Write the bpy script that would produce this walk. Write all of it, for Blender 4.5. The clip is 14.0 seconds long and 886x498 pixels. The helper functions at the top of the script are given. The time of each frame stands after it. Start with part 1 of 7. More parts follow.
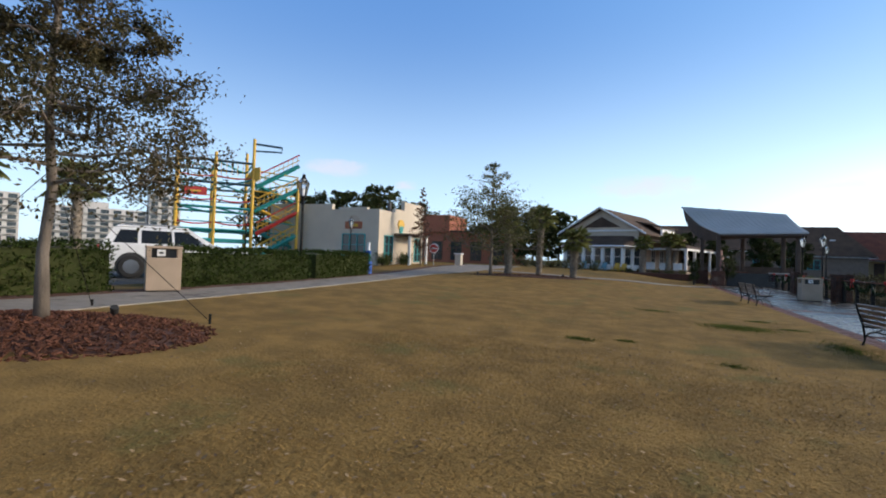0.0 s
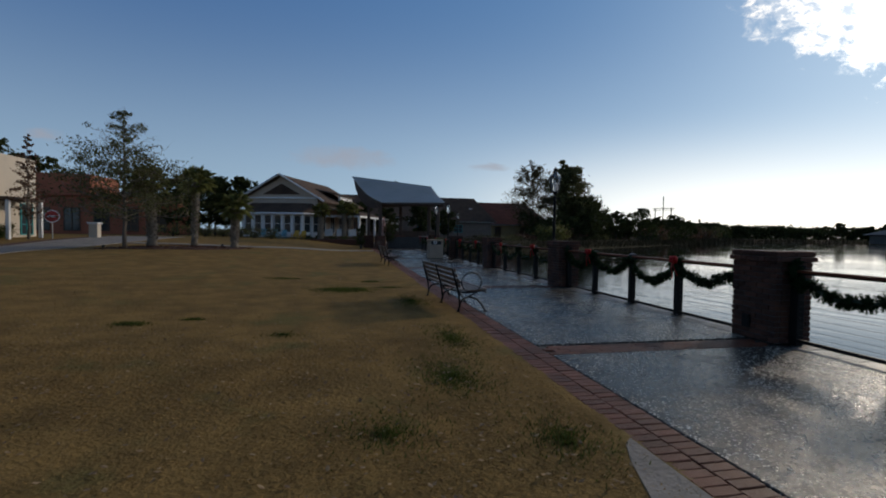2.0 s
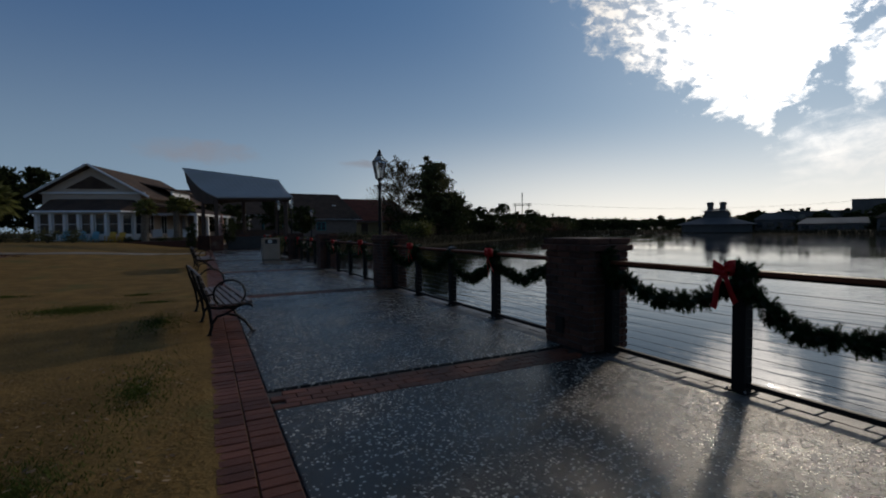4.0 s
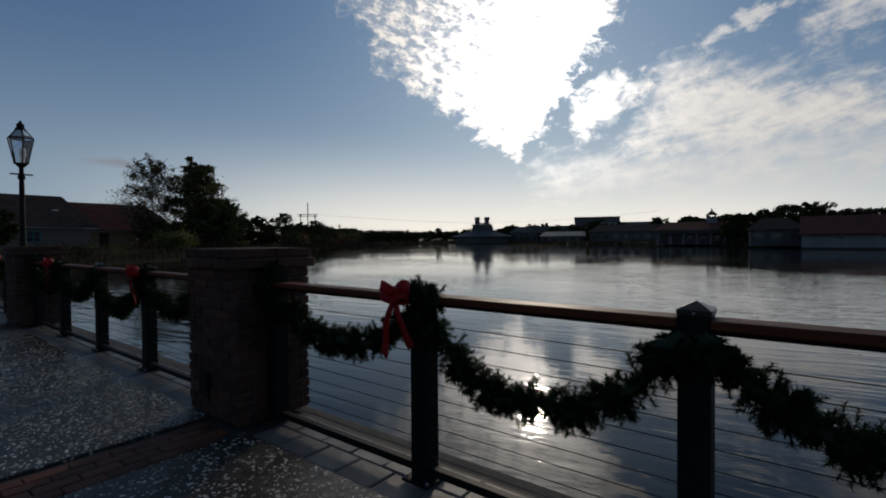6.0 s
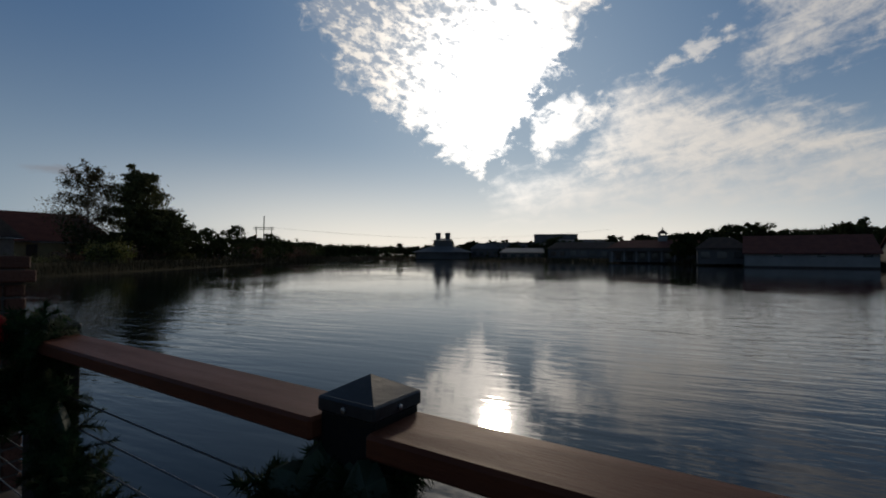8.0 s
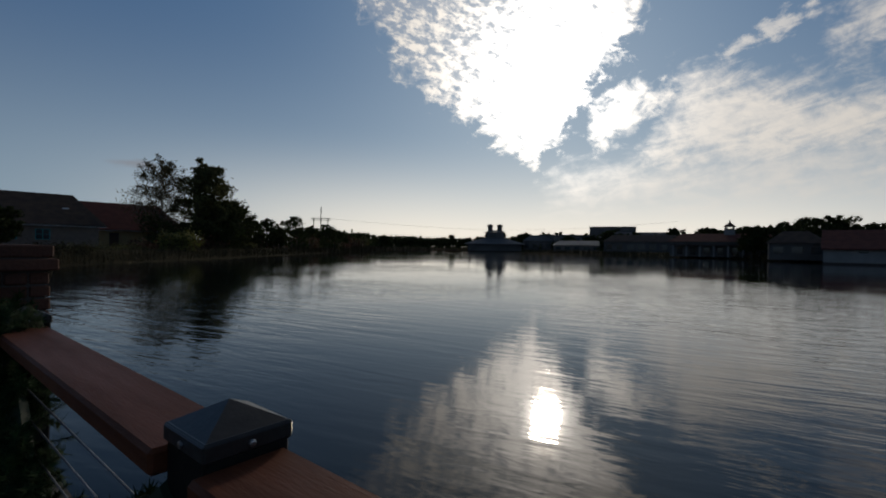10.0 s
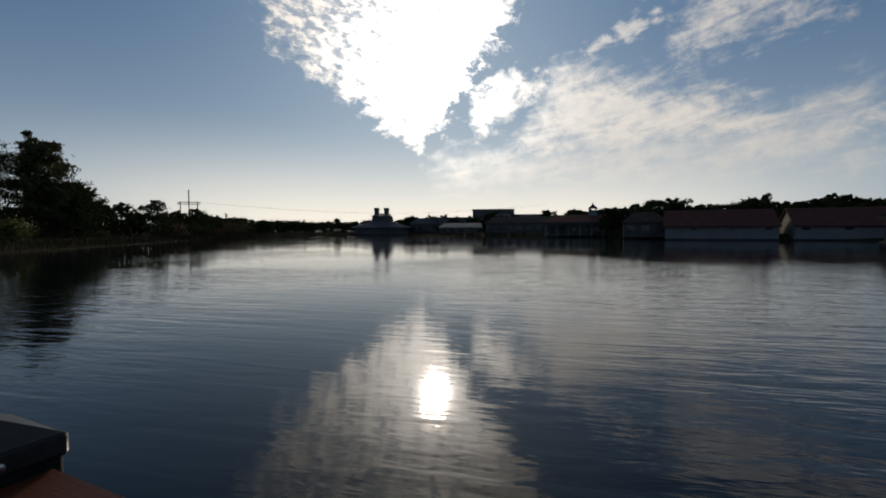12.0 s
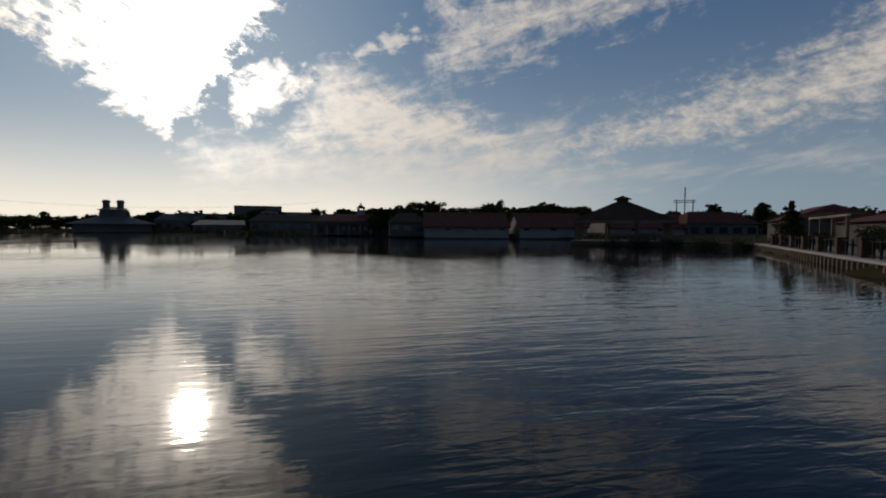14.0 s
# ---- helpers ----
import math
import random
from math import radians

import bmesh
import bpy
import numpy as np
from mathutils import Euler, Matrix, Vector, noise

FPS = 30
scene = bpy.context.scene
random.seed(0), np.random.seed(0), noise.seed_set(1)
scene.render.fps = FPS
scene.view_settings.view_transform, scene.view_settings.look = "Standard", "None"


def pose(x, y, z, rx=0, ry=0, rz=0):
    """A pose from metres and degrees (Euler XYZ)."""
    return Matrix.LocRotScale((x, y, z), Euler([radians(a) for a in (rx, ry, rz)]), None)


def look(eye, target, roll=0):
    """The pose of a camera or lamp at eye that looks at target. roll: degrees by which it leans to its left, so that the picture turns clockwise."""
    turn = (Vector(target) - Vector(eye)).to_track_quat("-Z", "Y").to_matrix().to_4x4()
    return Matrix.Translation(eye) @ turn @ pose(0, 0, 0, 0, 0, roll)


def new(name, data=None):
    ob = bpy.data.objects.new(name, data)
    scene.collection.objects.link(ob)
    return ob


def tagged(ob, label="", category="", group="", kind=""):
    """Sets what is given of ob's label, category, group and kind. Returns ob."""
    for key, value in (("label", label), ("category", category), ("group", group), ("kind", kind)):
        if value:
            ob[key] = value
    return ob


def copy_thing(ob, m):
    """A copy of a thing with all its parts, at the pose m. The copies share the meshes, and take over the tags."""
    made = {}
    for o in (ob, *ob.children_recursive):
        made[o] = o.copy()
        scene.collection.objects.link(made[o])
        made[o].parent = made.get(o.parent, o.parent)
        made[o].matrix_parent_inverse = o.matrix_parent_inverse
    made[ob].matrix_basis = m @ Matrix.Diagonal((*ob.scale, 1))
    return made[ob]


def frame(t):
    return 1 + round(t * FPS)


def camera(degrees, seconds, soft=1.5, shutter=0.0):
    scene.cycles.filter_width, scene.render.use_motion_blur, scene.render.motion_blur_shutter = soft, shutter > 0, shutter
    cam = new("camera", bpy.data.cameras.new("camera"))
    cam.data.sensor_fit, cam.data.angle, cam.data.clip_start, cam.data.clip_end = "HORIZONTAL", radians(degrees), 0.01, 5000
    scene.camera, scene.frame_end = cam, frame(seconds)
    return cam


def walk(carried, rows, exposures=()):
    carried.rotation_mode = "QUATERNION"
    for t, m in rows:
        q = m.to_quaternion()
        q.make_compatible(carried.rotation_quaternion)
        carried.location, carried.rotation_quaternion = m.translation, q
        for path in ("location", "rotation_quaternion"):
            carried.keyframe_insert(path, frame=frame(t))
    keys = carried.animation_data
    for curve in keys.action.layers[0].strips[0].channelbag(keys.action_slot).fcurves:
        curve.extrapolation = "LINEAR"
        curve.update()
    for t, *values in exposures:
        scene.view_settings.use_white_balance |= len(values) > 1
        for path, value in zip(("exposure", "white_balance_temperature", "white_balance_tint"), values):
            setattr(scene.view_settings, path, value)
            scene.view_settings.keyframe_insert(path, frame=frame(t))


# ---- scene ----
cam = camera(86.9, 14.0, soft=1.9)
PATH = [
    (0, (-8.397, -3.674, 1.483), (-9.204, -1.844, 1.516), 2.1),
    (0.5, (-7.873, -3.613, 1.497), (-8.197, -1.64, 1.48), 3.9),
    (1, (-7.355, -3.302, 1.538), (-7.329, -1.303, 1.493), 3.2),
    (1.5, (-6.807, -2.983, 1.548), (-6.55, -1.001, 1.495), 1.4),
    (2, (-6.317, -2.586, 1.526), (-5.912, -0.628, 1.455), 0.9),
    (4.3, (-3.856, -0.875, 1.392), (-2.824, 0.836, 1.32), -0.6),
    (4.5, (-3.612, -0.776, 1.341), (-2.487, 0.876, 1.275), -0.7),
    (5, (-3.133, -0.553, 1.324), (-1.811, 0.945, 1.232), -0.5),
    (5.5, (-2.605, -0.386, 1.357), (-1.113, 0.942, 1.268), -0.8),
    (6, (-2.096, -0.333, 1.381), (-0.513, 0.889, 1.344), -0.4),
    (6.5, (-1.633, -0.34, 1.38), (0.021, 0.784, 1.415), -0.5),
    (7, (-1.213, -0.459, 1.354), (0.486, 0.595, 1.406), -0.5),
    (7.5, (-0.876, -0.487, 1.336), (0.836, 0.546, 1.366), 0.1),
    (8, (-0.631, -0.533, 1.337), (1.044, 0.559, 1.366), 0.2),
    (8.5, (-0.51, -0.587, 1.353), (1.037, 0.68, 1.385), 1.4),
    (11, (-0.295, -0.645, 1.349), (1.289, 0.573, 1.28), -0.2),
    (11.5, (-0.27, -0.65, 1.335), (1.436, 0.391, 1.259), -0.3),
    (12, (-0.25, -0.65, 1.325), (1.55, 0.218, 1.248), -0.2),
    (12.5, (-0.238, -0.65, 1.325), (1.646, 0.018, 1.248), -0.2),
    (13, (-0.238, -0.665, 1.325), (1.716, -0.245, 1.248), 0.1),
    (13.5, (-0.238, -0.68, 1.325), (1.753, -0.51, 1.245), 0.3),
    (14, (-0.238, -0.7, 1.325), (1.76, -0.767, 1.244), 0.3),
]
EXPOSURE = [(0, 1.0, 6950, 11), (0.5, 0.62, 6850, 11), (1, 0.08, 6750, 10), (1.5, -0.2, 6650, 10), (2.2, -0.35, 6650, 10), (4.5, -0.97, 6600, 11), (6.5, -1.01, 6750, 11), (8.5, -1.06, 6850, 11), (11, -1.02, 6900, 11), (12.5, -0.95, 6950, 11), (14, -1.01, 7200, 12)]
walk(cam, [(t, look(eye, target, roll)) for t, eye, target, roll in PATH], EXPOSURE)

# ---------------------------------------------------------------- light
SUN_AZ, SUN_EL = 26.8, 19.5          # degrees from +x towards +y, and above the horizon
world = bpy.data.worlds.new("sky")
scene.world = world
world.use_nodes = True
WN, WL = world.node_tree.nodes, world.node_tree.links
WN.clear()


class Graph:
    """Short forms for node arithmetic in one node tree."""

    def __init__(self, tree):
        self.n, self.l = tree.nodes, tree.links

    def put(self, socket, value):
        if hasattr(value, "is_output"):
            self.l.new(value, socket)
        else:
            socket.default_value = value

    def m(self, op, a, b=0.0, c=0.0, clamp=False):
        node = self.n.new("ShaderNodeMath")
        node.operation, node.use_clamp = op, clamp
        for s, v in zip(node.inputs, (a, b, c)):
            self.put(s, v)
        return node.outputs[0]

    def vec(self, x, y, z):
        node = self.n.new("ShaderNodeCombineXYZ")
        for s, v in zip(node.inputs, (x, y, z)):
            self.put(s, v)
        return node.outputs[0]

    def noise(self, p, scale, detail=4.0, rough=0.55, distortion=0.0):
        node = self.n.new("ShaderNodeTexNoise")
        self.put(node.inputs["Vector"], p)
        node.inputs["Scale"].default_value, node.inputs["Detail"].default_value = scale, detail
        node.inputs["Roughness"].default_value, node.inputs["Distortion"].default_value = rough, distortion
        return node.outputs["Fac"]

    def step(self, x, lo, hi, out0=0.0, out1=1.0):
        node = self.n.new("ShaderNodeMapRange")
        node.interpolation_type = "SMOOTHSTEP"
        for s, v in zip(node.inputs, (x, lo, hi, out0, out1)):
            self.put(s, v)
        return node.outputs[0]

    def mix(self, f, a, b):
        node = self.n.new("ShaderNodeMix")
        node.data_type = "RGBA"
        self.put(node.inputs[0], f)
        for s, v in ((node.inputs[6], a), (node.inputs[7], b)):
            self.put(s, v if hasattr(v, "is_output") else (*v, 1.0))
        return node.outputs[2]


def build_sky():
    g = Graph(world.node_tree)
    sky = WN.new("ShaderNodeTexSky")
    sky.sky_type, sky.sun_disc = "NISHITA", False
    sky.sun_elevation, sky.sun_rotation = radians(SUN_EL), radians(90 - SUN_AZ)
    sky.air_density, sky.dust_density, sky.ozone_density = 1.0, 0.4, 2.0
    way = WN.new("ShaderNodeTexCoord").outputs["Generated"]
    split = WN.new("ShaderNodeSeparateXYZ")
    WL.new(way, split.inputs[0])
    x, y, z = split.outputs
    # a: degrees to the right of the sun; e: degrees above the horizon
    rx = g.m("ADD", g.m("MULTIPLY", x, math.cos(radians(SUN_AZ))), g.m("MULTIPLY", y, math.sin(radians(SUN_AZ))))
    ry = g.m("SUBTRACT", g.m("MULTIPLY", x, math.sin(radians(SUN_AZ))), g.m("MULTIPLY", y, math.cos(radians(SUN_AZ))))
    a = g.m("MULTIPLY", g.m("ARCTAN2", ry, rx), 180 / math.pi)
    e = g.m("MULTIPLY", g.m("ARCSINE", z), 180 / math.pi)
    # the cloud layer as a flat sheet overhead
    zz = g.m("ADD", g.m("MAXIMUM", z, 0.0), 0.09)
    sheet = g.vec(g.m("DIVIDE", rx, zz), g.m("DIVIDE", ry, zz), 0.0)
    wob = g.m("SUBTRACT", g.noise(sheet, 2.2, 5, 0.6), 0.5)
    flat = g.vec(a, g.m("MULTIPLY", e, 1.25), 0.0)
    fleece = g.noise(flat, 0.42, 7, 0.66, 0.35)
    cells = g.noise(g.vec(g.m("ADD", a, g.m("MULTIPLY", e, 0.5)), g.m("MULTIPLY", e, 1.5), 4.0), 0.85, 4, 0.6, 0.25)
    # long fibres rising gently away from the sun
    fibre = g.noise(g.vec(g.m("MULTIPLY", g.m("ADD", a, g.m("MULTIPLY", e, 0.2)), 0.14), g.m("MULTIPLY", g.m("SUBTRACT", e, g.m("MULTIPLY", a, 0.2)), 0.62), 2.0), 1.0, 6, 0.62, 0.6)

    def region(edges, rough, lo, hi, fluff):
        """Cloud inside straight edges (slope, a, e, side), its rim broken up by noise."""
        inside = None
        for slope, a0, e0, way_in in edges:
            if slope is None:
                d = g.m("MULTIPLY", g.m("SUBTRACT", a, a0), way_in)
            else:
                line = g.m("ADD", e0, g.m("MULTIPLY", g.m("SUBTRACT", a, a0), slope))
                d = g.m("MULTIPLY", g.m("SUBTRACT", e, line), way_in / math.hypot(1.0, slope))
            inside = d if inside is None else g.m("MINIMUM", inside, d)
        return g.step(g.m("ADD", g.m("MINIMUM", inside, 6.0), g.m("MULTIPLY", g.m("SUBTRACT", fluff, 0.5), rough)), lo, hi)

    # the wedge of fleecy cloud before the sun, its point towards the horizon
    wedge = region([(-1.33, -18.8, 21.0, 1), (-0.644, -6.7, 12.8, 1), (1.38, -0.8, 10.4, 1), (0.0, 0.0, 8.6, 1)], 12.0, -0.8, 2.2, fleece)
    wedge = g.m("MULTIPLY", wedge, g.step(e, 60.0, 34.0))
    thin = g.step(g.m("ADD", g.m("ADD", g.m("MULTIPLY", a, 0.4), g.m("MULTIPLY", e, -0.35)), g.m("MULTIPLY", cells, 60.0)), 9.0, 24.0, 0.2, 1.0)
    wedge = g.m("MULTIPLY", wedge, thin)
    # the second, smaller patch
    patch = region([(0.98, 3.3, 14.4, -1), (-1.57, 5.4, 11.2, 1), (0.6, 5.4, 11.2, 1), (-0.27, 7.7, 19.0, -1), (None, 13.5, 0, -1)], 9.0, -0.8, 2.4, fleece)
    # the broad bank beside it, and the thin streaks under it
    mixed = g.m("ADD", g.m("MULTIPLY", fleece, 0.55), g.m("MULTIPLY", fibre, 0.45))
    bank = region([(2.0, 11.0, 10.5, -1), (-0.386, 17.0, 18.9, -1), (0.15, 14.0, 17.6, -1), (0.0, 0.0, 8.8, 1)], 17.0, -2.4, 3.6, mixed)
    low = region([(None, 1.0, 0, 1), (0.08, 2.3, 9.1, -1), (0.05, 10.0, 4.9, 1), (None, 43.0, 0, -1)], 16.0, -2.6, 5.2, mixed)
    # fibrous plumes further round
    plume = region([(0.24, 28.0, 16.7, 1), (None, 27.0, 0, 1), (0.1, 28.0, 27.0, -1), (None, 58.0, 0, -1)], 24.0, -1.4, 6.5, mixed)
    arm = region([(0.27, 39.0, 10.0, -1), (0.1, 40.0, 7.7, 1), (None, 36.0, 0, 1), (None, 96.0, 0, -1)], 22.0, -1.6, 5.6, g.m("ADD", g.m("MULTIPLY", mixed, 0.7), g.m("MULTIPLY", cells, 0.3)))
    wisp = region([(0.5, 18.5, 21.2, -1), (0.35, 18.5, 18.2, 1), (None, 17.0, 0, 1), (None, 26.0, 0, -1)], 20.0, 0.2, 3.4, mixed)
    veil = region([(None, 44.0, 0, 1), (0.02, 60.0, 8.3, -1), (0.0, 60.0, 4.6, 1), (None, 92.0, 0, -1)], 12.0, 0.0, 4.0, fibre)
    grain = g.step(g.m("ADD", g.m("MULTIPLY", cells, 0.5), g.m("MULTIPLY", fibre, 0.5)), 0.34, 0.6, 0.76, 1.0)
    high = g.m("MAXIMUM", g.m("MAXIMUM", g.m("MAXIMUM", g.m("MULTIPLY", low, 0.85), bank), g.m("MULTIPLY", plume, 0.9)), g.m("MAXIMUM", arm, g.m("MAXIMUM", g.m("MULTIPLY", wisp, 0.75), g.m("MULTIPLY", veil, 0.4))))
    # low grey-pink puffs over the land, away from the sun
    def puff(az, el, w, h):
        pa, pe = g.m("DIVIDE", g.m("SUBTRACT", g.m("ADD", a, g.m("MULTIPLY", wob, 4.0)), az), w), g.m("DIVIDE", g.m("SUBTRACT", g.m("ADD", e, g.m("MULTIPLY", wob, 2.0)), el), h)
        return g.step(g.m("ADD", g.m("ADD", g.m("MULTIPLY", pa, pa), g.m("MULTIPLY", pe, pe)), g.m("MULTIPLY", g.m("SUBTRACT", fleece, 0.5), 1.6)), 1.1, -0.3)
    grey = g.m("MAXIMUM", g.m("MAXIMUM", puff(-63.5, 8.6, 6.5, 1.5), puff(-100.0, 10.0, 4.5, 1.0)), g.m("MAXIMUM", puff(-46.0, 8.0, 3.0, 0.7), puff(-92.0, 8.4, 2.0, 0.7)))
    # how near the sun: clouds there are lit through
    dot = g.m("ADD", g.m("MULTIPLY", z, math.sin(radians(SUN_EL))), g.m("MULTIPLY", rx, math.cos(radians(SUN_EL))))
    near = g.m("POWER", g.m("MAXIMUM", dot, 0.0), 9.0)
    core = g.m("POWER", g.m("MAXIMUM", dot, 0.0), 90.0)
    heart = g.m("POWER", g.m("MAXIMUM", dot, 0.0), 1500.0)
    shine = g.m("ADD", g.m("ADD", 11.5, g.m("MULTIPLY", heart, 150.0)), g.m("ADD", g.m("MULTIPLY", near, 7.5), g.m("MULTIPLY", core, 48.0)))
    white = WN.new("ShaderNodeVectorMath")
    white.operation = "SCALE"
    white.inputs[0].default_value = (1.0, 0.967, 0.92)
    WL.new(shine, white.inputs[3])
    col = sky.outputs[0]
    side = g.step(g.m("ABSOLUTE", a), 8.0, 95.0)
    clear = g.mix(g.m("POWER", g.step(e, 46.0, 0.0), 3.2), g.mix(g.step(e, 27.0, 52.0), g.mix(side, (1.2, 2.85, 5.8), (0.55, 1.6, 4.0)), (0.6, 1.0, 1.75)), g.mix(side, (6.2, 8.4, 10.5), (3.7, 5.4, 7.2)))
    warm = g.m("MULTIPLY", g.m("POWER", g.step(e, 15.0, -1.0), 1.4), g.step(g.m("ABSOLUTE", a), 60.0, 12.0))
    clear = g.mix(warm, clear, (20.0, 19.0, 17.2))
    glare = g.m("MULTIPLY", g.m("POWER", g.m("MAXIMUM", dot, 0.0), 15.0), 0.4)
    clear = g.mix(glare, clear, (10.0, 13.0, 15.6))
    col = g.mix(0.9, col, clear)
    col = g.mix(g.m("MULTIPLY", grey, 0.6), col, (4.3, 4.2, 4.7))
    col = g.mix(g.m("MULTIPLY", g.m("MULTIPLY", high, grain), 0.92), col, white.outputs[0])
    col = g.mix(g.m("MAXIMUM", wedge, g.m("MULTIPLY", patch, 0.92)), col, white.outputs[0])
    back = WN.new("ShaderNodeBackground")
    back.inputs["Strength"].default_value = 0.1
    WL.new(col, back.inputs["Color"])
    out = WN.new("ShaderNodeOutputWorld")
    WL.new(back.outputs[0], out.inputs[0])


build_sky()
sun = new("sun", bpy.data.lights.new("sun", "SUN"))
sun.data.energy, sun.data.angle, sun.data.color = 1.4, radians(3.2), (1.0, 0.86, 0.68)
sun_way = Vector((math.cos(radians(SUN_EL)) * math.cos(radians(SUN_AZ)), math.cos(radians(SUN_EL)) * math.sin(radians(SUN_AZ)), math.sin(radians(SUN_EL))))
sun.matrix_world = look((60, 30, 40), Vector((60, 30, 40)) - sun_way)

# ---------------------------------------------------------------- materials
def mat(name, c1, c2, scale=2.0, fine=60.0, rough=0.7, metal=0.0, bump=0.15, rvar=0.12, pick=0.0, island=0.0, spread=(0.35, 0.65), c3=None, spec=0.5, backlit=0.0, stretch=(1, 1, 1)):
    """Two-scale mottled surface. pick: variation from object to object; island: from piece to piece of one mesh."""
    made = bpy.data.materials.new(name)
    made.use_nodes = True
    g = Graph(made.node_tree)
    bsdf = g.n["Principled BSDF"]
    p = g.n.new("ShaderNodeNewGeometry").outputs["Position"]
    if stretch != (1, 1, 1):
        v = g.n.new("ShaderNodeVectorMath")
        v.operation = "MULTIPLY"
        g.l.new(p, v.inputs[0])
        v.inputs[1].default_value = stretch
        p = v.outputs[0]
    big, small = g.noise(p, scale, 5, 0.6), g.noise(p, fine, 4, 0.6)
    col = g.mix(g.step(g.m("ADD", g.m("MULTIPLY", big, 0.7), g.m("MULTIPLY", small, 0.3)), *spread), c1, c2)
    if c3:
        col = g.mix(g.step(g.noise(p, scale * 0.37, 6, 0.65), 0.54, 0.68), col, c3)
    shade = g.m("ADD", 0.86, g.m("MULTIPLY", small, 0.28))
    if pick:
        shade = g.m("MULTIPLY", shade, g.m("ADD", 1 - pick / 2, g.m("MULTIPLY", g.n.new("ShaderNodeObjectInfo").outputs["Random"], pick)))
    if island:
        shade = g.m("MULTIPLY", shade, g.m("ADD", 1 - island / 2, g.m("MULTIPLY", g.n.new("ShaderNodeNewGeometry").outputs["Random Per Island"], island)))
    v = g.n.new("ShaderNodeVectorMath")
    v.operation = "SCALE"
    g.l.new(col, v.inputs[0])
    g.l.new(shade, v.inputs[3])
    g.l.new(v.outputs[0], bsdf.inputs["Base Color"])
    g.l.new(g.m("ADD", rough - rvar / 2, g.m("MULTIPLY", big, rvar), clamp=True), bsdf.inputs["Roughness"])
    bsdf.inputs["Metallic"].default_value = metal
    bsdf.inputs["Specular IOR Level"].default_value = spec
    if bump:
        b = g.n.new("ShaderNodeBump")
        b.inputs["Strength"].default_value, b.inputs["Distance"].default_value = bump, 0.02
        g.l.new(small, b.inputs["Height"])
        g.l.new(b.outputs[0], bsdf.inputs["Normal"])
    if backlit:
        t = g.n.new("ShaderNodeBsdfTranslucent")
        g.l.new(v.outputs[0], t.inputs["Color"])
        mixer = g.n.new("ShaderNodeMixShader")
        mixer.inputs[0].default_value = backlit
        g.l.new(bsdf.outputs[0], mixer.inputs[1])
        g.l.new(t.outputs[0], mixer.inputs[2])
        g.l.new(mixer.outputs[0], g.n["Material Output"].inputs[0])
    return made


def water_material():
    made = bpy.data.materials.new("lake_water")
    made.use_nodes = True
    g = Graph(made.node_tree)
    bsdf = g.n["Principled BSDF"]
    split = g.n.new("ShaderNodeSeparateXYZ")
    g.l.new(g.n.new("ShaderNodeNewGeometry").outputs["Position"], split.inputs[0])
    x, y, z = split.outputs
    u = g.m("ADD", g.m("MULTIPLY", x, 0.98), g.m("MULTIPLY", y, 0.2))
    v = g.m("SUBTRACT", g.m("MULTIPLY", y, 0.98), g.m("MULTIPLY", x, 0.2))
    long = g.noise(g.vec(u, g.m("MULTIPLY", v, 0.16), 0.0), 2.3, 2, 0.45, 0.7)
    ripple = g.noise(g.vec(u, g.m("MULTIPLY", v, 0.3), 0.0), 6.5, 2, 0.5, 0.8)
    swell = g.noise(g.vec(u, v, 0.0), 0.35, 2, 0.5)
    calm = g.step(g.noise(g.vec(u, v, 3.0), 0.06, 3, 0.5), 0.36, 0.62, 0.2, 1.0)
    h = g.m("ADD", g.m("ADD", g.m("MULTIPLY", long, 0.05), g.m("MULTIPLY", ripple, 0.017)), g.m("MULTIPLY", swell, 0.05))
    b = g.n.new("ShaderNodeBump")
    sheltered = g.step(x, 12.0, 42.0, 1.0, 0.28)
    b.inputs["Distance"].default_value = 1.0
    g.l.new(g.m("MULTIPLY", g.m("MULTIPLY", calm, sheltered), 0.46), b.inputs["Strength"])
    g.l.new(h, b.inputs["Height"])
    g.l.new(b.outputs[0], bsdf.inputs["Normal"])
    bsdf.inputs["Base Color"].default_value = (0.006, 0.009, 0.01, 1)
    bsdf.inputs["Roughness"].default_value = 0.045
    bsdf.inputs["IOR"].default_value = 1.333
    return made


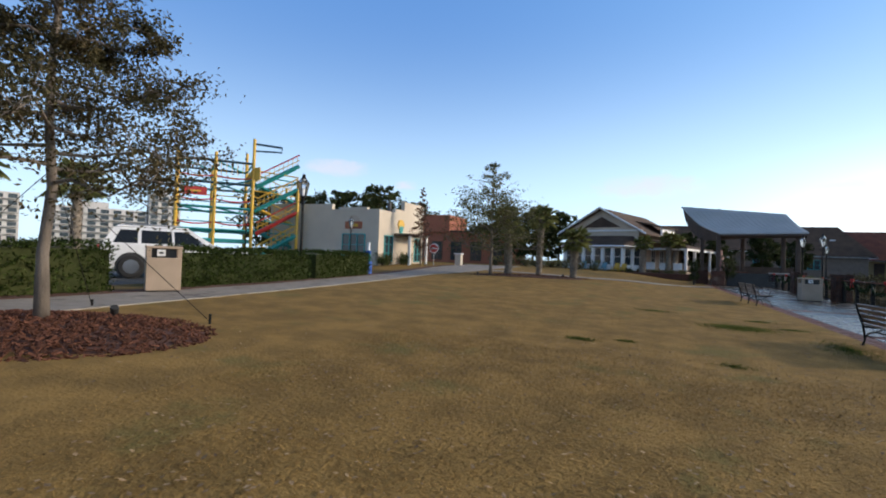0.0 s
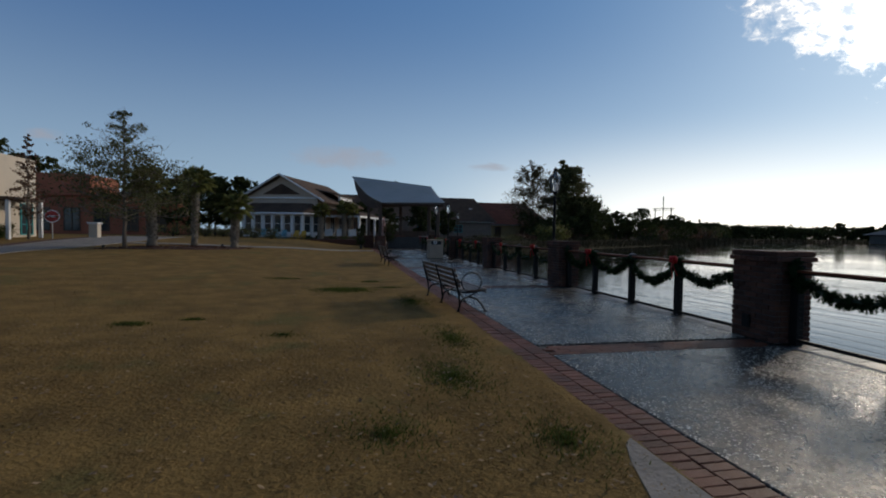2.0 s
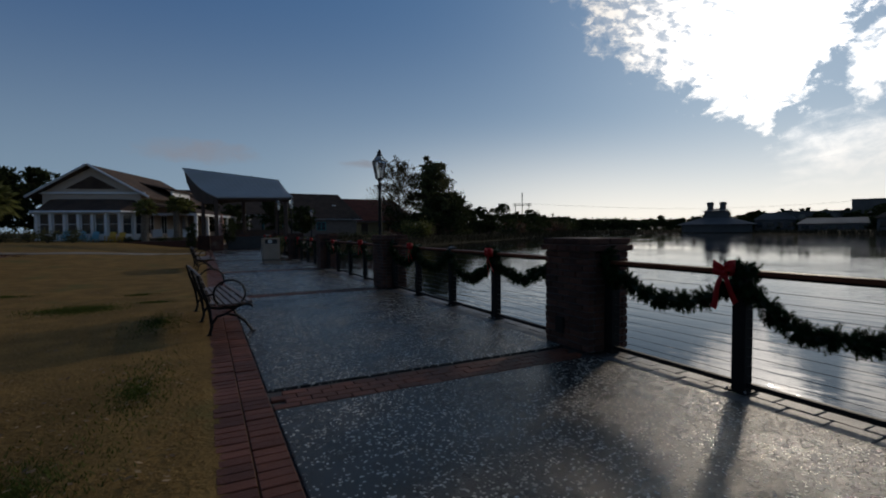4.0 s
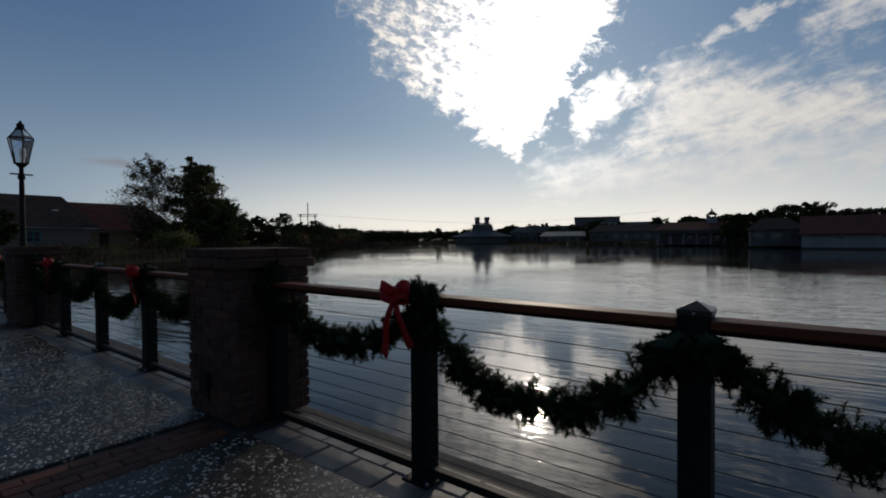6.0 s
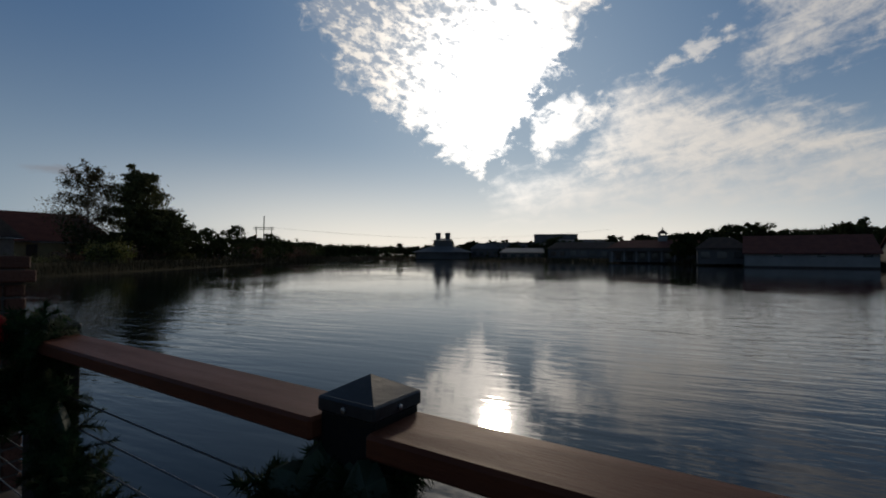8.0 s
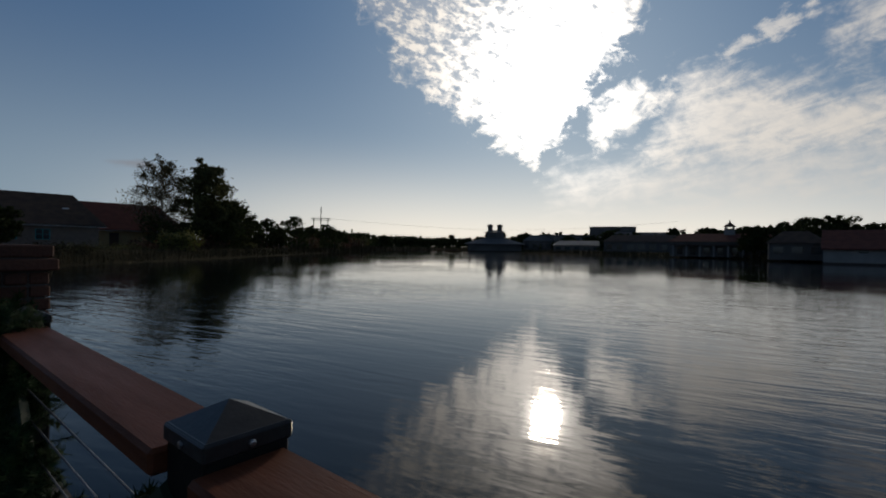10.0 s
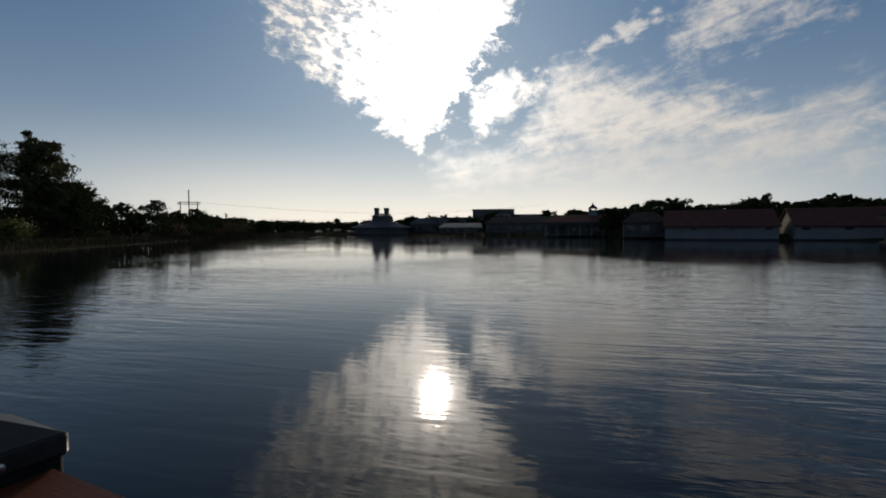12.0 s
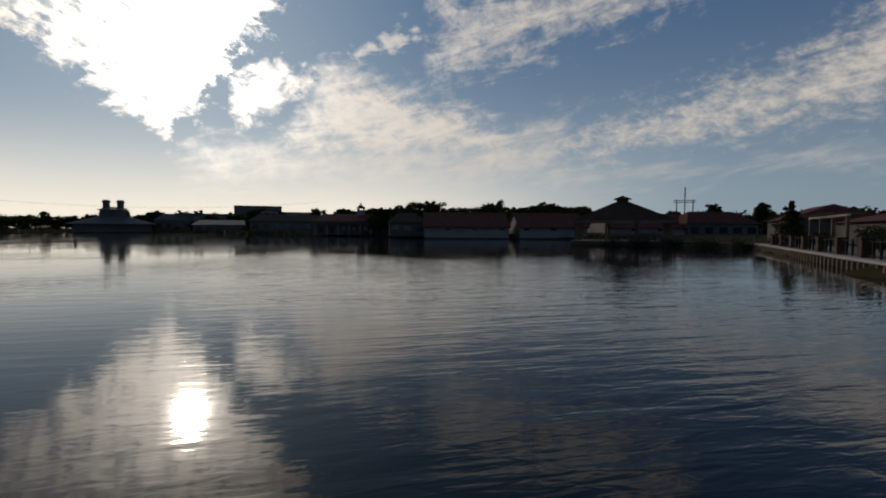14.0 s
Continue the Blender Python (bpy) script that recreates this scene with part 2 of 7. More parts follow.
def tabby_material():
    """Wet concrete with oyster shell in its face."""
    made = bpy.data.materials.new("oyster_shell_concrete")
    made.use_nodes = True
    g = Graph(made.node_tree)
    bsdf = g.n["Principled BSDF"]
    p = g.n.new("ShaderNodeNewGeometry").outputs["Position"]
    big, mid, small = g.noise(p, 0.9, 5, 0.6), g.noise(p, 5.0, 4, 0.6), g.noise(p, 90.0, 3, 0.6)
    vor = g.n.new("ShaderNodeTexVoronoi")
    vor.inputs["Scale"].default_value, vor.inputs["Randomness"].default_value = 30.0, 1.0
    warp = g.n.new("ShaderNodeVectorMath")
    warp.operation = "ADD"
    n3 = g.n.new("ShaderNodeTexNoise")
    n3.inputs["Scale"].default_value = 22.0
    sc = g.n.new("ShaderNodeVectorMath")
    sc.operation = "SCALE"
    sc.inputs[3].default_value = 0.05
    g.l.new(p, n3.inputs["Vector"])
    g.l.new(n3.outputs["Color"], sc.inputs[0])
    g.l.new(p, warp.inputs[0])
    g.l.new(sc.outputs[0], warp.inputs[1])
    g.l.new(warp.outputs[0], vor.inputs["Vector"])
    rgb = g.n.new("ShaderNodeSeparateColor")
    g.l.new(vor.outputs["Color"], rgb.inputs[0])
    chip = g.m("MULTIPLY", g.step(vor.outputs["Distance"], 0.36, 0.24), g.step(rgb.outputs[0], 0.42, 0.46))
    paste = g.mix(g.step(mid, 0.3, 0.7), (0.034, 0.029, 0.023), (0.066, 0.057, 0.045))
    paste = g.mix(g.step(big, 0.45, 0.65), paste, (0.046, 0.04, 0.032))
    col = g.mix(g.m("MULTIPLY", chip, 0.85), paste, (0.66, 0.61, 0.52))
    g.l.new(col, bsdf.inputs["Base Color"])
    wet = g.step(g.m("ADD", g.m("MULTIPLY", big, 0.6), g.m("MULTIPLY", mid, 0.4)), 0.38, 0.62)
    g.l.new(g.m("ADD", g.m("MULTIPLY", wet, -0.20), g.m("ADD", 0.27, g.m("MULTIPLY", small, 0.12))), bsdf.inputs["Roughness"])
    bsdf.inputs["Specular IOR Level"].default_value = 0.3
    b = g.n.new("ShaderNodeBump")
    b.inputs["Distance"].default_value = 0.01
    g.l.new(g.m("ADD", 0.72, g.m("MULTIPLY", wet, -0.3)), b.inputs["Strength"])
    g.l.new(g.m("ADD", g.m("MULTIPLY", chip, 0.6), g.m("ADD", small, mid)), b.inputs["Height"])
    g.l.new(b.outputs[0], bsdf.inputs["Normal"])
    return made


def glass_material(name, tint, rough=0.03):
    made = bpy.data.materials.new(name)
    made.use_nodes = True
    bsdf = made.node_tree.nodes["Principled BSDF"]
    bsdf.inputs["Base Color"].default_value = (*tint, 1)
    bsdf.inputs["Roughness"].default_value = rough
    bsdf.inputs["Transmission Weight"].default_value = 0.85
    bsdf.inputs["IOR"].default_value = 1.45
    return made


M = {}
M["water"] = water_material()
M["tabby"] = tabby_material()
M["glass"] = glass_material("lantern_glass", (0.9, 0.93, 0.93))
M["window"] = mat("dark_window_glass", (0.02, 0.03, 0.035), (0.04, 0.05, 0.055), 0.4, 3, 0.06, bump=0, rvar=0.04)
M["shell"] = mat("oyster_shell_chip", (0.74, 0.68, 0.58), (0.5, 0.46, 0.4), 9, 120, 0.45, island=0.5, bump=0.1)
M["lawn"] = mat("dormant_lawn", (0.27, 0.165, 0.055), (0.165, 0.103, 0.036), 1.6, 22, 0.95, bump=1.0, c3=(0.15, 0.122, 0.042), spec=0.08, spread=(0.36, 0.64))
M["straw"] = mat("dormant_grass_blade", (0.33, 0.2, 0.066), (0.18, 0.112, 0.039), 1.2, 30, 0.8, island=0.8, bump=0, spec=0.2, backlit=0.35)
M["green_blade"] = mat("green_grass_blade", (0.10, 0.125, 0.025), (0.075, 0.088, 0.02), 3, 40, 0.7, island=0.7, bump=0, spec=0.1, backlit=0.45)
M["dry_leaf"] = mat("fallen_leaf", (0.10, 0.055, 0.028), (0.34, 0.23, 0.12), 6, 60, 0.8, island=0.8, bump=0)
M["mulch"] = mat("red_brown_mulch", (0.06, 0.024, 0.014), (0.1, 0.04, 0.024), 5, 50, 0.9, bump=0.8)
M["mulch_chip"] = mat("mulch_chip", (0.065, 0.026, 0.016), (0.13, 0.054, 0.033), 9, 60, 0.9, island=0.9, bump=0.2, spec=0.15)
M["paver"] = mat("red_clay_paver", (0.17, 0.058, 0.03), (0.10, 0.037, 0.022), 1.5, 70, 0.55, pick=0.55, island=0.5, bump=0.35, rvar=0.3, spec=0.2)
M["stone_paver"] = mat("grey_stone_paver", (0.20, 0.185, 0.17), (0.12, 0.112, 0.105), 2.2, 70, 0.42, pick=0.35, island=0.35, bump=0.35, rvar=0.3, spec=0.3)
M["joint"] = mat("sandy_joint", (0.07, 0.06, 0.05), (0.045, 0.04, 0.035), 4, 80, 0.7, bump=0.3)
M["brick"] = mat("old_brick", (0.10, 0.04, 0.024), (0.05, 0.023, 0.016), 2.4, 55, 0.75, pick=0.7, island=0.7, bump=0.5, c3=(0.14, 0.10, 0.075), spec=0.3)
M["mortar"] = mat("grey_mortar", (0.10, 0.09, 0.08), (0.07, 0.062, 0.055), 4, 90, 0.9, bump=0.5)
M["black"] = mat("black_painted_steel", (0.008, 0.008, 0.008), (0.014, 0.014, 0.013), 2, 80, 0.55, metal=0.0, bump=0.06, spec=0.15)
M["cap"] = mat("black_post_cap", (0.014, 0.015, 0.016), (0.028, 0.028, 0.028), 6, 60, 0.34, bump=0.05, rvar=0.25)
M["rail"] = mat("red_brown_hardwood_rail", (0.15, 0.046, 0.021), (0.095, 0.03, 0.015), 3, 40, 0.55, bump=0.12, rvar=0.4, spec=0.14, stretch=(6, 0.7, 6))
M["cable"] = mat("steel_cable", (0.2, 0.2, 0.2), (0.12, 0.12, 0.12), 5, 60, 0.4, metal=1.0, bump=0)
M["needle"] = mat("artificial_pine_needle", (0.014, 0.032, 0.011), (0.022, 0.046, 0.016), 9, 60, 0.75, island=0.8, bump=0, backlit=0.12, spec=0.08)
M["garland_core"] = mat("garland_core", (0.012, 0.03, 0.013), (0.02, 0.04, 0.018), 9, 60, 0.7, bump=0)
M["ribbon"] = mat("red_velvet_ribbon", (0.50, 0.008, 0.008), (0.38, 0.006, 0.008), 9, 120, 0.6, bump=0.15, backlit=0.25)
M["slat"] = mat("weathered_bench_slat", (0.17, 0.105, 0.07), (0.09, 0.06, 0.042), 3, 50, 0.42, bump=0.25, rvar=0.25, pick=0.3, stretch=(6, 0.8, 6))
M["tan"] = mat("tan_bin_panel", (0.40, 0.30, 0.22), (0.34, 0.26, 0.19), 2, 70, 0.7, bump=0.1)
M["tan_dark"] = mat("brown_bin_panel", (0.17, 0.13, 0.105), (0.13, 0.10, 0.08), 2, 70, 0.7, bump=0.1)
M["pathway"] = mat("pale_concrete_path", (0.29, 0.255, 0.22), (0.22, 0.195, 0.17), 3.5, 16, 0.75, bump=0.8, spec=0.2, c3=(0.12, 0.10, 0.085))
M["asphalt"] = mat("asphalt", (0.05, 0.05, 0.05), (0.065, 0.064, 0.06), 0.7, 60, 0.85, bump=0.4)
M["earth"] = mat("scrubby_bank", (0.04, 0.034, 0.018), (0.065, 0.052, 0.027), 0.4, 8, 1.0, bump=0.6, c3=(0.032, 0.036, 0.015), spec=0.02)
M["bark"] = mat("grey_bark", (0.20, 0.165, 0.135), (0.11, 0.09, 0.072), 4, 40, 0.9, bump=0.8, stretch=(1, 1, 0.35))
M["dark_bark"] = mat("dark_bark", (0.075, 0.06, 0.048), (0.045, 0.037, 0.03), 4, 40, 0.9, bump=0.8)
M["palm_bark"] = mat("palm_boot_bark", (0.24, 0.2, 0.155), (0.13, 0.105, 0.08), 5, 40, 0.9, bump=0.6, island=0.6)
M["leaf_olive"] = mat("olive_autumn_leaf", (0.06, 0.058, 0.026), (0.095, 0.07, 0.034), 0.9, 20, 0.7, spec=0.15, island=0.9, bump=0, backlit=0.3)
M["leaf_green"] = mat("dark_oak_leaf", (0.085, 0.09, 0.035), (0.12, 0.115, 0.046), 0.8, 20, 0.7, spec=0.15, island=0.9, bump=0, backlit=0.25)
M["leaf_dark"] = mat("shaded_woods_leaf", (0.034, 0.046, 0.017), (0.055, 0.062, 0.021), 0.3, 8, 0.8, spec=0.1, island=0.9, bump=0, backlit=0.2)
M["leaf_yellow"] = mat("yellow_green_willow_leaf", (0.16, 0.15, 0.03), (0.11, 0.12, 0.025), 0.9, 20, 0.6, island=0.7, bump=0, backlit=0.3)
M["leaf_red"] = mat("russet_leaf", (0.115, 0.045, 0.022), (0.075, 0.04, 0.018), 0.8, 20, 0.6, island=0.8, bump=0, backlit=0.25)
M["leaf_hedge"] = mat("hedge_leaf", (0.042, 0.062, 0.014), (0.022, 0.036, 0.008), 6.0, 30, 0.7, spec=0.08, island=0.9, bump=0, backlit=0.2)
M["frond"] = mat("palm_frond", (0.22, 0.225, 0.075), (0.13, 0.14, 0.045), 1.5, 20, 0.6, spec=0.2, island=0.8, bump=0, backlit=0.4)
M["reed"] = mat("dry_reed", (0.085, 0.062, 0.033), (0.05, 0.043, 0.022), 1, 20, 0.9, island=0.8, bump=0, spec=0.1)
M["stucco"] = mat("cream_stucco", (0.56, 0.485, 0.39), (0.50, 0.435, 0.355), 0.6, 60, 0.9, bump=0.2)
M["white"] = mat("white_paint", (0.76, 0.76, 0.75), (0.68, 0.68, 0.67), 0.6, 50, 0.55, bump=0.05)
M["teal"] = mat("teal_paint", (0.01, 0.30, 0.31), (0.015, 0.25, 0.27), 1, 50, 0.5, bump=0.05)
M["tealsteel"] = mat("teal_painted_steel", (0.015, 0.29, 0.27), (0.02, 0.24, 0.235), 1, 50, 0.45, bump=0.05)
M["yellow"] = mat("yellow_painted_steel", (0.68, 0.40, 0.045), (0.58, 0.34, 0.04), 1, 50, 0.45, bump=0.05)
M["red"] = mat("red_painted_steel", (0.48, 0.035, 0.03), (0.4, 0.03, 0.028), 1, 50, 0.5, bump=0.05)
M["navy"] = mat("dark_blue_steel", (0.02, 0.07, 0.10), (0.018, 0.05, 0.075), 1, 50, 0.5, bump=0.05)
M["blue"] = mat("blue_paint", (0.02, 0.10, 0.42), (0.02, 0.085, 0.35), 2, 50, 0.5, bump=0.05)
M["shingle"] = mat("brown_shingle", (0.10, 0.068, 0.05), (0.065, 0.045, 0.036), 0.9, 14, 0.9, bump=0.6, island=0.35, pick=0.4, spec=0.15)
M["red_shingle"] = mat("dull_red_shingle", (0.14, 0.048, 0.036), (0.095, 0.036, 0.03), 0.9, 14, 0.9, bump=0.6, island=0.35, spec=0.15)
M["siding"] = mat("tan_shingle_siding", (0.54, 0.44, 0.35), (0.47, 0.38, 0.30), 0.8, 30, 0.85, bump=0.3)
M["buff"] = mat("buff_wall", (0.42, 0.33, 0.17), (0.36, 0.28, 0.15), 0.7, 30, 0.85, bump=0.2)
M["metal_roof"] = mat("pale_standing_seam_metal", (0.45, 0.45, 0.44), (0.39, 0.39, 0.38), 0.5, 30, 0.5, metal=0.15, bump=0.05)
M["timber"] = mat("dark_timber", (0.075, 0.045, 0.03), (0.05, 0.032, 0.024), 2, 40, 0.7, bump=0.3)
M["redbrickwall"] = mat("orange_brick_wall", (0.36, 0.125, 0.07), (0.29, 0.10, 0.06), 0.6, 30, 0.9, bump=0.3)
M["hotel"] = mat("pale_tower_render", (0.55, 0.53, 0.50), (0.48, 0.46, 0.44), 0.1, 3, 0.8, bump=0)
M["far_grey"] = mat("far_grey_wall", (0.14, 0.13, 0.125), (0.10, 0.095, 0.09), 0.2, 4, 0.9, bump=0, spec=0.2)
# pale far-shore walls, greyed in the colour for their backlit side
M["greywall"] = mat("backlit_pale_wall", (0.27, 0.255, 0.24), (0.21, 0.2, 0.19), 0.4, 6, 0.85, bump=0)
M["far_roof"] = mat("dull_far_metal_roof", (0.15, 0.145, 0.145), (0.11, 0.108, 0.108), 0.2, 4, 0.5, bump=0)
M["car"] = mat("white_car_paint", (0.72, 0.72, 0.72), (0.69, 0.69, 0.69), 0.5, 30, 0.22, bump=0, rvar=0.05)
M["tyre"] = mat("tyre_rubber", (0.012, 0.012, 0.012), (0.02, 0.02, 0.02), 5, 60, 0.85, bump=0.2)
M["alloy"] = mat("alloy_rim", (0.45, 0.45, 0.46), (0.38, 0.38, 0.39), 3, 50, 0.35, metal=1.0, bump=0)
M["plastic"] = mat("black_plastic", (0.018, 0.018, 0.018), (0.03, 0.03, 0.03), 3, 60, 0.5, bump=0.05)
M["dock_wood"] = mat("grey_brown_dock_wood", (0.19, 0.12, 0.075), (0.12, 0.08, 0.055), 2, 40, 0.75, bump=0.3, island=0.4)
M["cap_pale"] = mat("pale_concrete_coping", (0.40, 0.37, 0.34), (0.32, 0.30, 0.275), 1, 40, 0.7, bump=0.2)
M["cedar"] = mat("dark_cedar_roof", (0.06, 0.036, 0.026), (0.04, 0.026, 0.02), 0.9, 14, 0.95, bump=0.5, spec=0.08)
# darkness of mirrored trees put into the glass colour and low specular
M["car_glass"] = mat("darkened_car_glass", (0.01, 0.012, 0.013), (0.016, 0.018, 0.02), 0.4, 3, 0.08, bump=0, rvar=0.04, spec=0.22)
M["skyblue"] = mat("pale_blue_chair_paint", (0.16, 0.38, 0.46), (0.14, 0.33, 0.41), 2, 40, 0.5, bump=0.05)
M["pink"] = mat("pink_striped_cloth", (0.5, 0.2, 0.16), (0.62, 0.42, 0.36), 9, 40, 0.8, bump=0.1)

# ---------------------------------------------------------------- mesh helpers
class MB:
    """A growing list of vertices and faces."""

    def __init__(self):
        self.v, self.f = [], []

    def add(self, verts, faces):
        k = len(self.v)
        self.v.extend(tuple(p) for p in verts)
        self.f.extend(tuple(i + k for i in face) for face in faces)
        return self

    def box(self, x0, x1, y0, y1, z0, z1, bevel=0.0, m=None):
        if bevel <= 0:
            vs = [(x, y, z) for x in (x0, x1) for y in (y0, y1) for z in (z0, z1)]
            fs = [(0, 1, 3, 2), (4, 6, 7, 5), (0, 4, 5, 1), (2, 3, 7, 6), (0, 2, 6, 4), (1, 5, 7, 3)]
        else:
            b, vs, fs = bevel, [], []
            idx = {}
            for i, x in enumerate((x0, x1)):
                for j, y in enumerate((y0, y1)):
                    for k, z in enumerate((z0, z1)):
                        sx, sy, sz = (b, -b)[i], (b, -b)[j], (b, -b)[k]
                        idx[i, j, k] = len(vs)
                        vs += [(x, y + sy, z + sz), (x + sx, y, z + sz), (x + sx, y + sy, z)]
            q = lambda c, n: idx[c] + n
            for s in (0, 1):
                r = lambda c: c if s else c[::-1]
                fs.append(r([q((s, 0, 0), 0), q((s, 1, 0), 0), q((s, 1, 1), 0), q((s, 0, 1), 0)]))
                fs.append(r([q((0, s, 0), 1), q((0, s, 1), 1), q((1, s, 1), 1), q((1, s, 0), 1)]))
                fs.append(r([q((0, 0, s), 2), q((1, 0, s), 2), q((1, 1, s), 2), q((0, 1, s), 2)]))
            for s in (0, 1):
                for t in (0, 1):
                    fs.append([q((s, t, 0), 0), q((s, t, 1), 0), q((s, t, 1), 1), q((s, t, 0), 1)])
                    fs.append([q((s, 0, t), 0), q((s, 1, t), 0), q((s, 1, t), 2), q((s, 0, t), 2)])
                    fs.append([q((0, s, t), 1), q((1, s, t), 1), q((1, s, t), 2), q((0, s, t), 2)])
                    for u in (0, 1):
                        fs.append([q((s, t, u), 0), q((s, t, u), 1), q((s, t, u), 2)])
        if m is not None:
            vs = [m @ Vector(p) for p in vs]
        return self.add(vs, fs)

    def tube(self, points, radii, seg=8, caps=True, flat=1.0):
        points = [Vector(p) for p in points]
        if not hasattr(radii, "__len__"):
            radii = [radii] * len(points)
        rings, prev = [], None
        for i, p in enumerate(points):
            d = (points[min(i + 1, len(points) - 1)] - points[max(i - 1, 0)]).normalized()
            side = prev if prev is not None else (Vector((0, 0, 1)) if abs(d.z) < 0.9 else Vector((1, 0, 0)))
            side = (side - d * side.dot(d))
            side = side.normalized() if side.length > 1e-6 else d.orthogonal().normalized()
            prev = side
            other = d.cross(side)
            rings.append([p + (side * math.cos(2 * math.pi * k / seg) + other * math.sin(2 * math.pi * k / seg) * flat) * radii[i] for k in range(seg)])
        vs = [q for r in rings for q in r]
        fs = [(i * seg + k, i * seg + (k + 1) % seg, (i + 1) * seg + (k + 1) % seg, (i + 1) * seg + k) for i in range(len(points) - 1) for k in range(seg)]
        if caps:
            fs += [tuple(range(seg))[::-1], tuple((len(points) - 1) * seg + k for k in range(seg))]
        return self.add(vs, fs)

    def lathe(self, profile, seg=16, at=(0, 0, 0)):
        """profile: (radius, z) from the bottom up."""
        vs = [(at[0] + r * math.cos(2 * math.pi * k / seg), at[1] + r * math.sin(2 * math.pi * k / seg), at[2] + z) for r, z in profile for k in range(seg)]
        fs = [(i * seg + k, i * seg + (k + 1) % seg, (i + 1) * seg + (k + 1) % seg, (i + 1) * seg + k) for i in range(len(profile) - 1) for k in range(seg)]
        fs += [tuple(range(seg))[::-1], tuple((len(profile) - 1) * seg + k for k in range(seg))]
        return self.add(vs, fs)

    def extrude(self, outline, axis, lo, hi):
        """A closed outline of 2D points drawn out along an axis."""
        n = len(outline)
        def p(a, b, c):
            return {"x": (c, a, b), "y": (a, c, b), "z": (a, b, c)}[axis]
        vs = [p(a, b, lo) for a, b in outline] + [p(a, b, hi) for a, b in outline]
        fs = [(i, (i + 1) % n, n + (i + 1) % n, n + i) for i in range(n)] + [tuple(range(n))[::-1], tuple(range(n, 2 * n))]
        return self.add(vs, fs)

    def mesh(self, name, material, smooth=False):
        me = bpy.data.meshes.new(name)
        me.from_pydata(self.v, [], self.f)
        me.materials.append(material)
        if smooth:
            me.polygons.foreach_set("use_smooth", [True] * len(me.polygons))
        me.update()
        return me


def fix_normals(me):
    bm = bmesh.new()
    bm.from_mesh(me)
    bmesh.ops.recalc_face_normals(bm, faces=bm.faces)
    bm.to_mesh(me)
    bm.free()


def part(name, mb, material, parent, label="", smooth=False):
    me = mb if isinstance(mb, bpy.types.Mesh) else mb.mesh(name, material, smooth)
    if not isinstance(mb, bpy.types.Mesh) and len(me.polygons) < 4000:
        fix_normals(me)
    ob = new(name, me)
    ob.parent = parent
    return tagged(ob, label)


def thing(name, label, category, at=(0, 0, 0), turn=0.0, group="", kind=""):
    ob = new(name)
    ob.empty_display_size = 0.2
    ob.matrix_basis = pose(*at, 0, 0, turn)
    return tagged(ob, label, category, group, kind)


def setting(name, mb, material, label, category, smooth=False):
    me = mb if isinstance(mb, bpy.types.Mesh) else mb.mesh(name, material, smooth)
    if len(me.polygons) < 4000:
        fix_normals(me)
    return tagged(new(name, me), label, category, kind="structure")


def stuff(name, mb, material, label, category, smooth=False):
    return tagged(new(name, mb.mesh(name, material, smooth)), label, category, kind="stuff")


def ease(u):
    u = min(1.0, max(0.0, u))
    return 3 * u * u - 2 * u ** 3


def lawn_z(x, y):
    return 0.35 * ease((-x - 5.5) / 14) + 0.45 * ease((y - 14) / 28) * ease((-x - 5) / 6)


# the lake's outline, seen from above
LAKE = [(0.18, -10.4), (0.18, 41), (7, 43), (20, 52.5), (33, 62.5), (60, 85), (100, 118), (150, 152), (205, 172), (225, 160), (204, 128), (172, 72), (138, 20), (114, 0), (102, -16), (97, -34), (90, -52), (70, -50), (51, -37.5)]


def in_lake(x, y):
    inside, j = False, len(LAKE) - 1
    for i in range(len(LAKE)):
        (xi, yi), (xj, yj) = LAKE[i], LAKE[j]
        if (yi > y) != (yj > y) and x < (xj - xi) * (y - yi) / (yj - yi) + xi:
            inside = not inside
        j = i
    return inside


def lake_gap(x, y):
    """Distance to the lake's edge."""
    best = 1e9
    for (ax, ay), (bx, by) in zip(LAKE, LAKE[1:] + LAKE[:1]):
        t = ((x - ax) * (bx - ax) + (y - ay) * (by - ay)) / ((bx - ax) ** 2 + (by - ay) ** 2)
        t = min(1, max(0, t))
        best = min(best, math.hypot(x - ax - t * (bx - ax), y - ay - t * (by - ay)))
    return best


WATER_Z = -0.6


def land_z(x, y):
    """Height of the one ground sheet."""
    if x < -4.19:
        far = max(0.0, math.hypot(x + 20, y - 20) - 60)
        return lawn_z(x, y) - 0.004 * min(far, 60)
    if x < 0.6 and -10.6 < y < 41.5:
        return -0.07 if x < 0.05 else -1.8
    if in_lake(x, y):
        return WATER_Z - 0.08 - 0.25 * min(5.0, lake_gap(x, y))
    gap = lake_gap(x, y)
    bank = -0.62 + 1.1 * ease(gap / 9.0) if y > 41 or x > 60 else -0.09
    return bank


# ---------------------------------------------------------------- ground, water, lawn
def graded(stops):
    out = []
    for (a, step), (b, _) in zip(stops, stops[1:]):
        n = max(1, round((b - a) / step))
        out += [a + (b - a) * i / n for i in range(n)]
    return out + [stops[-1][0]]


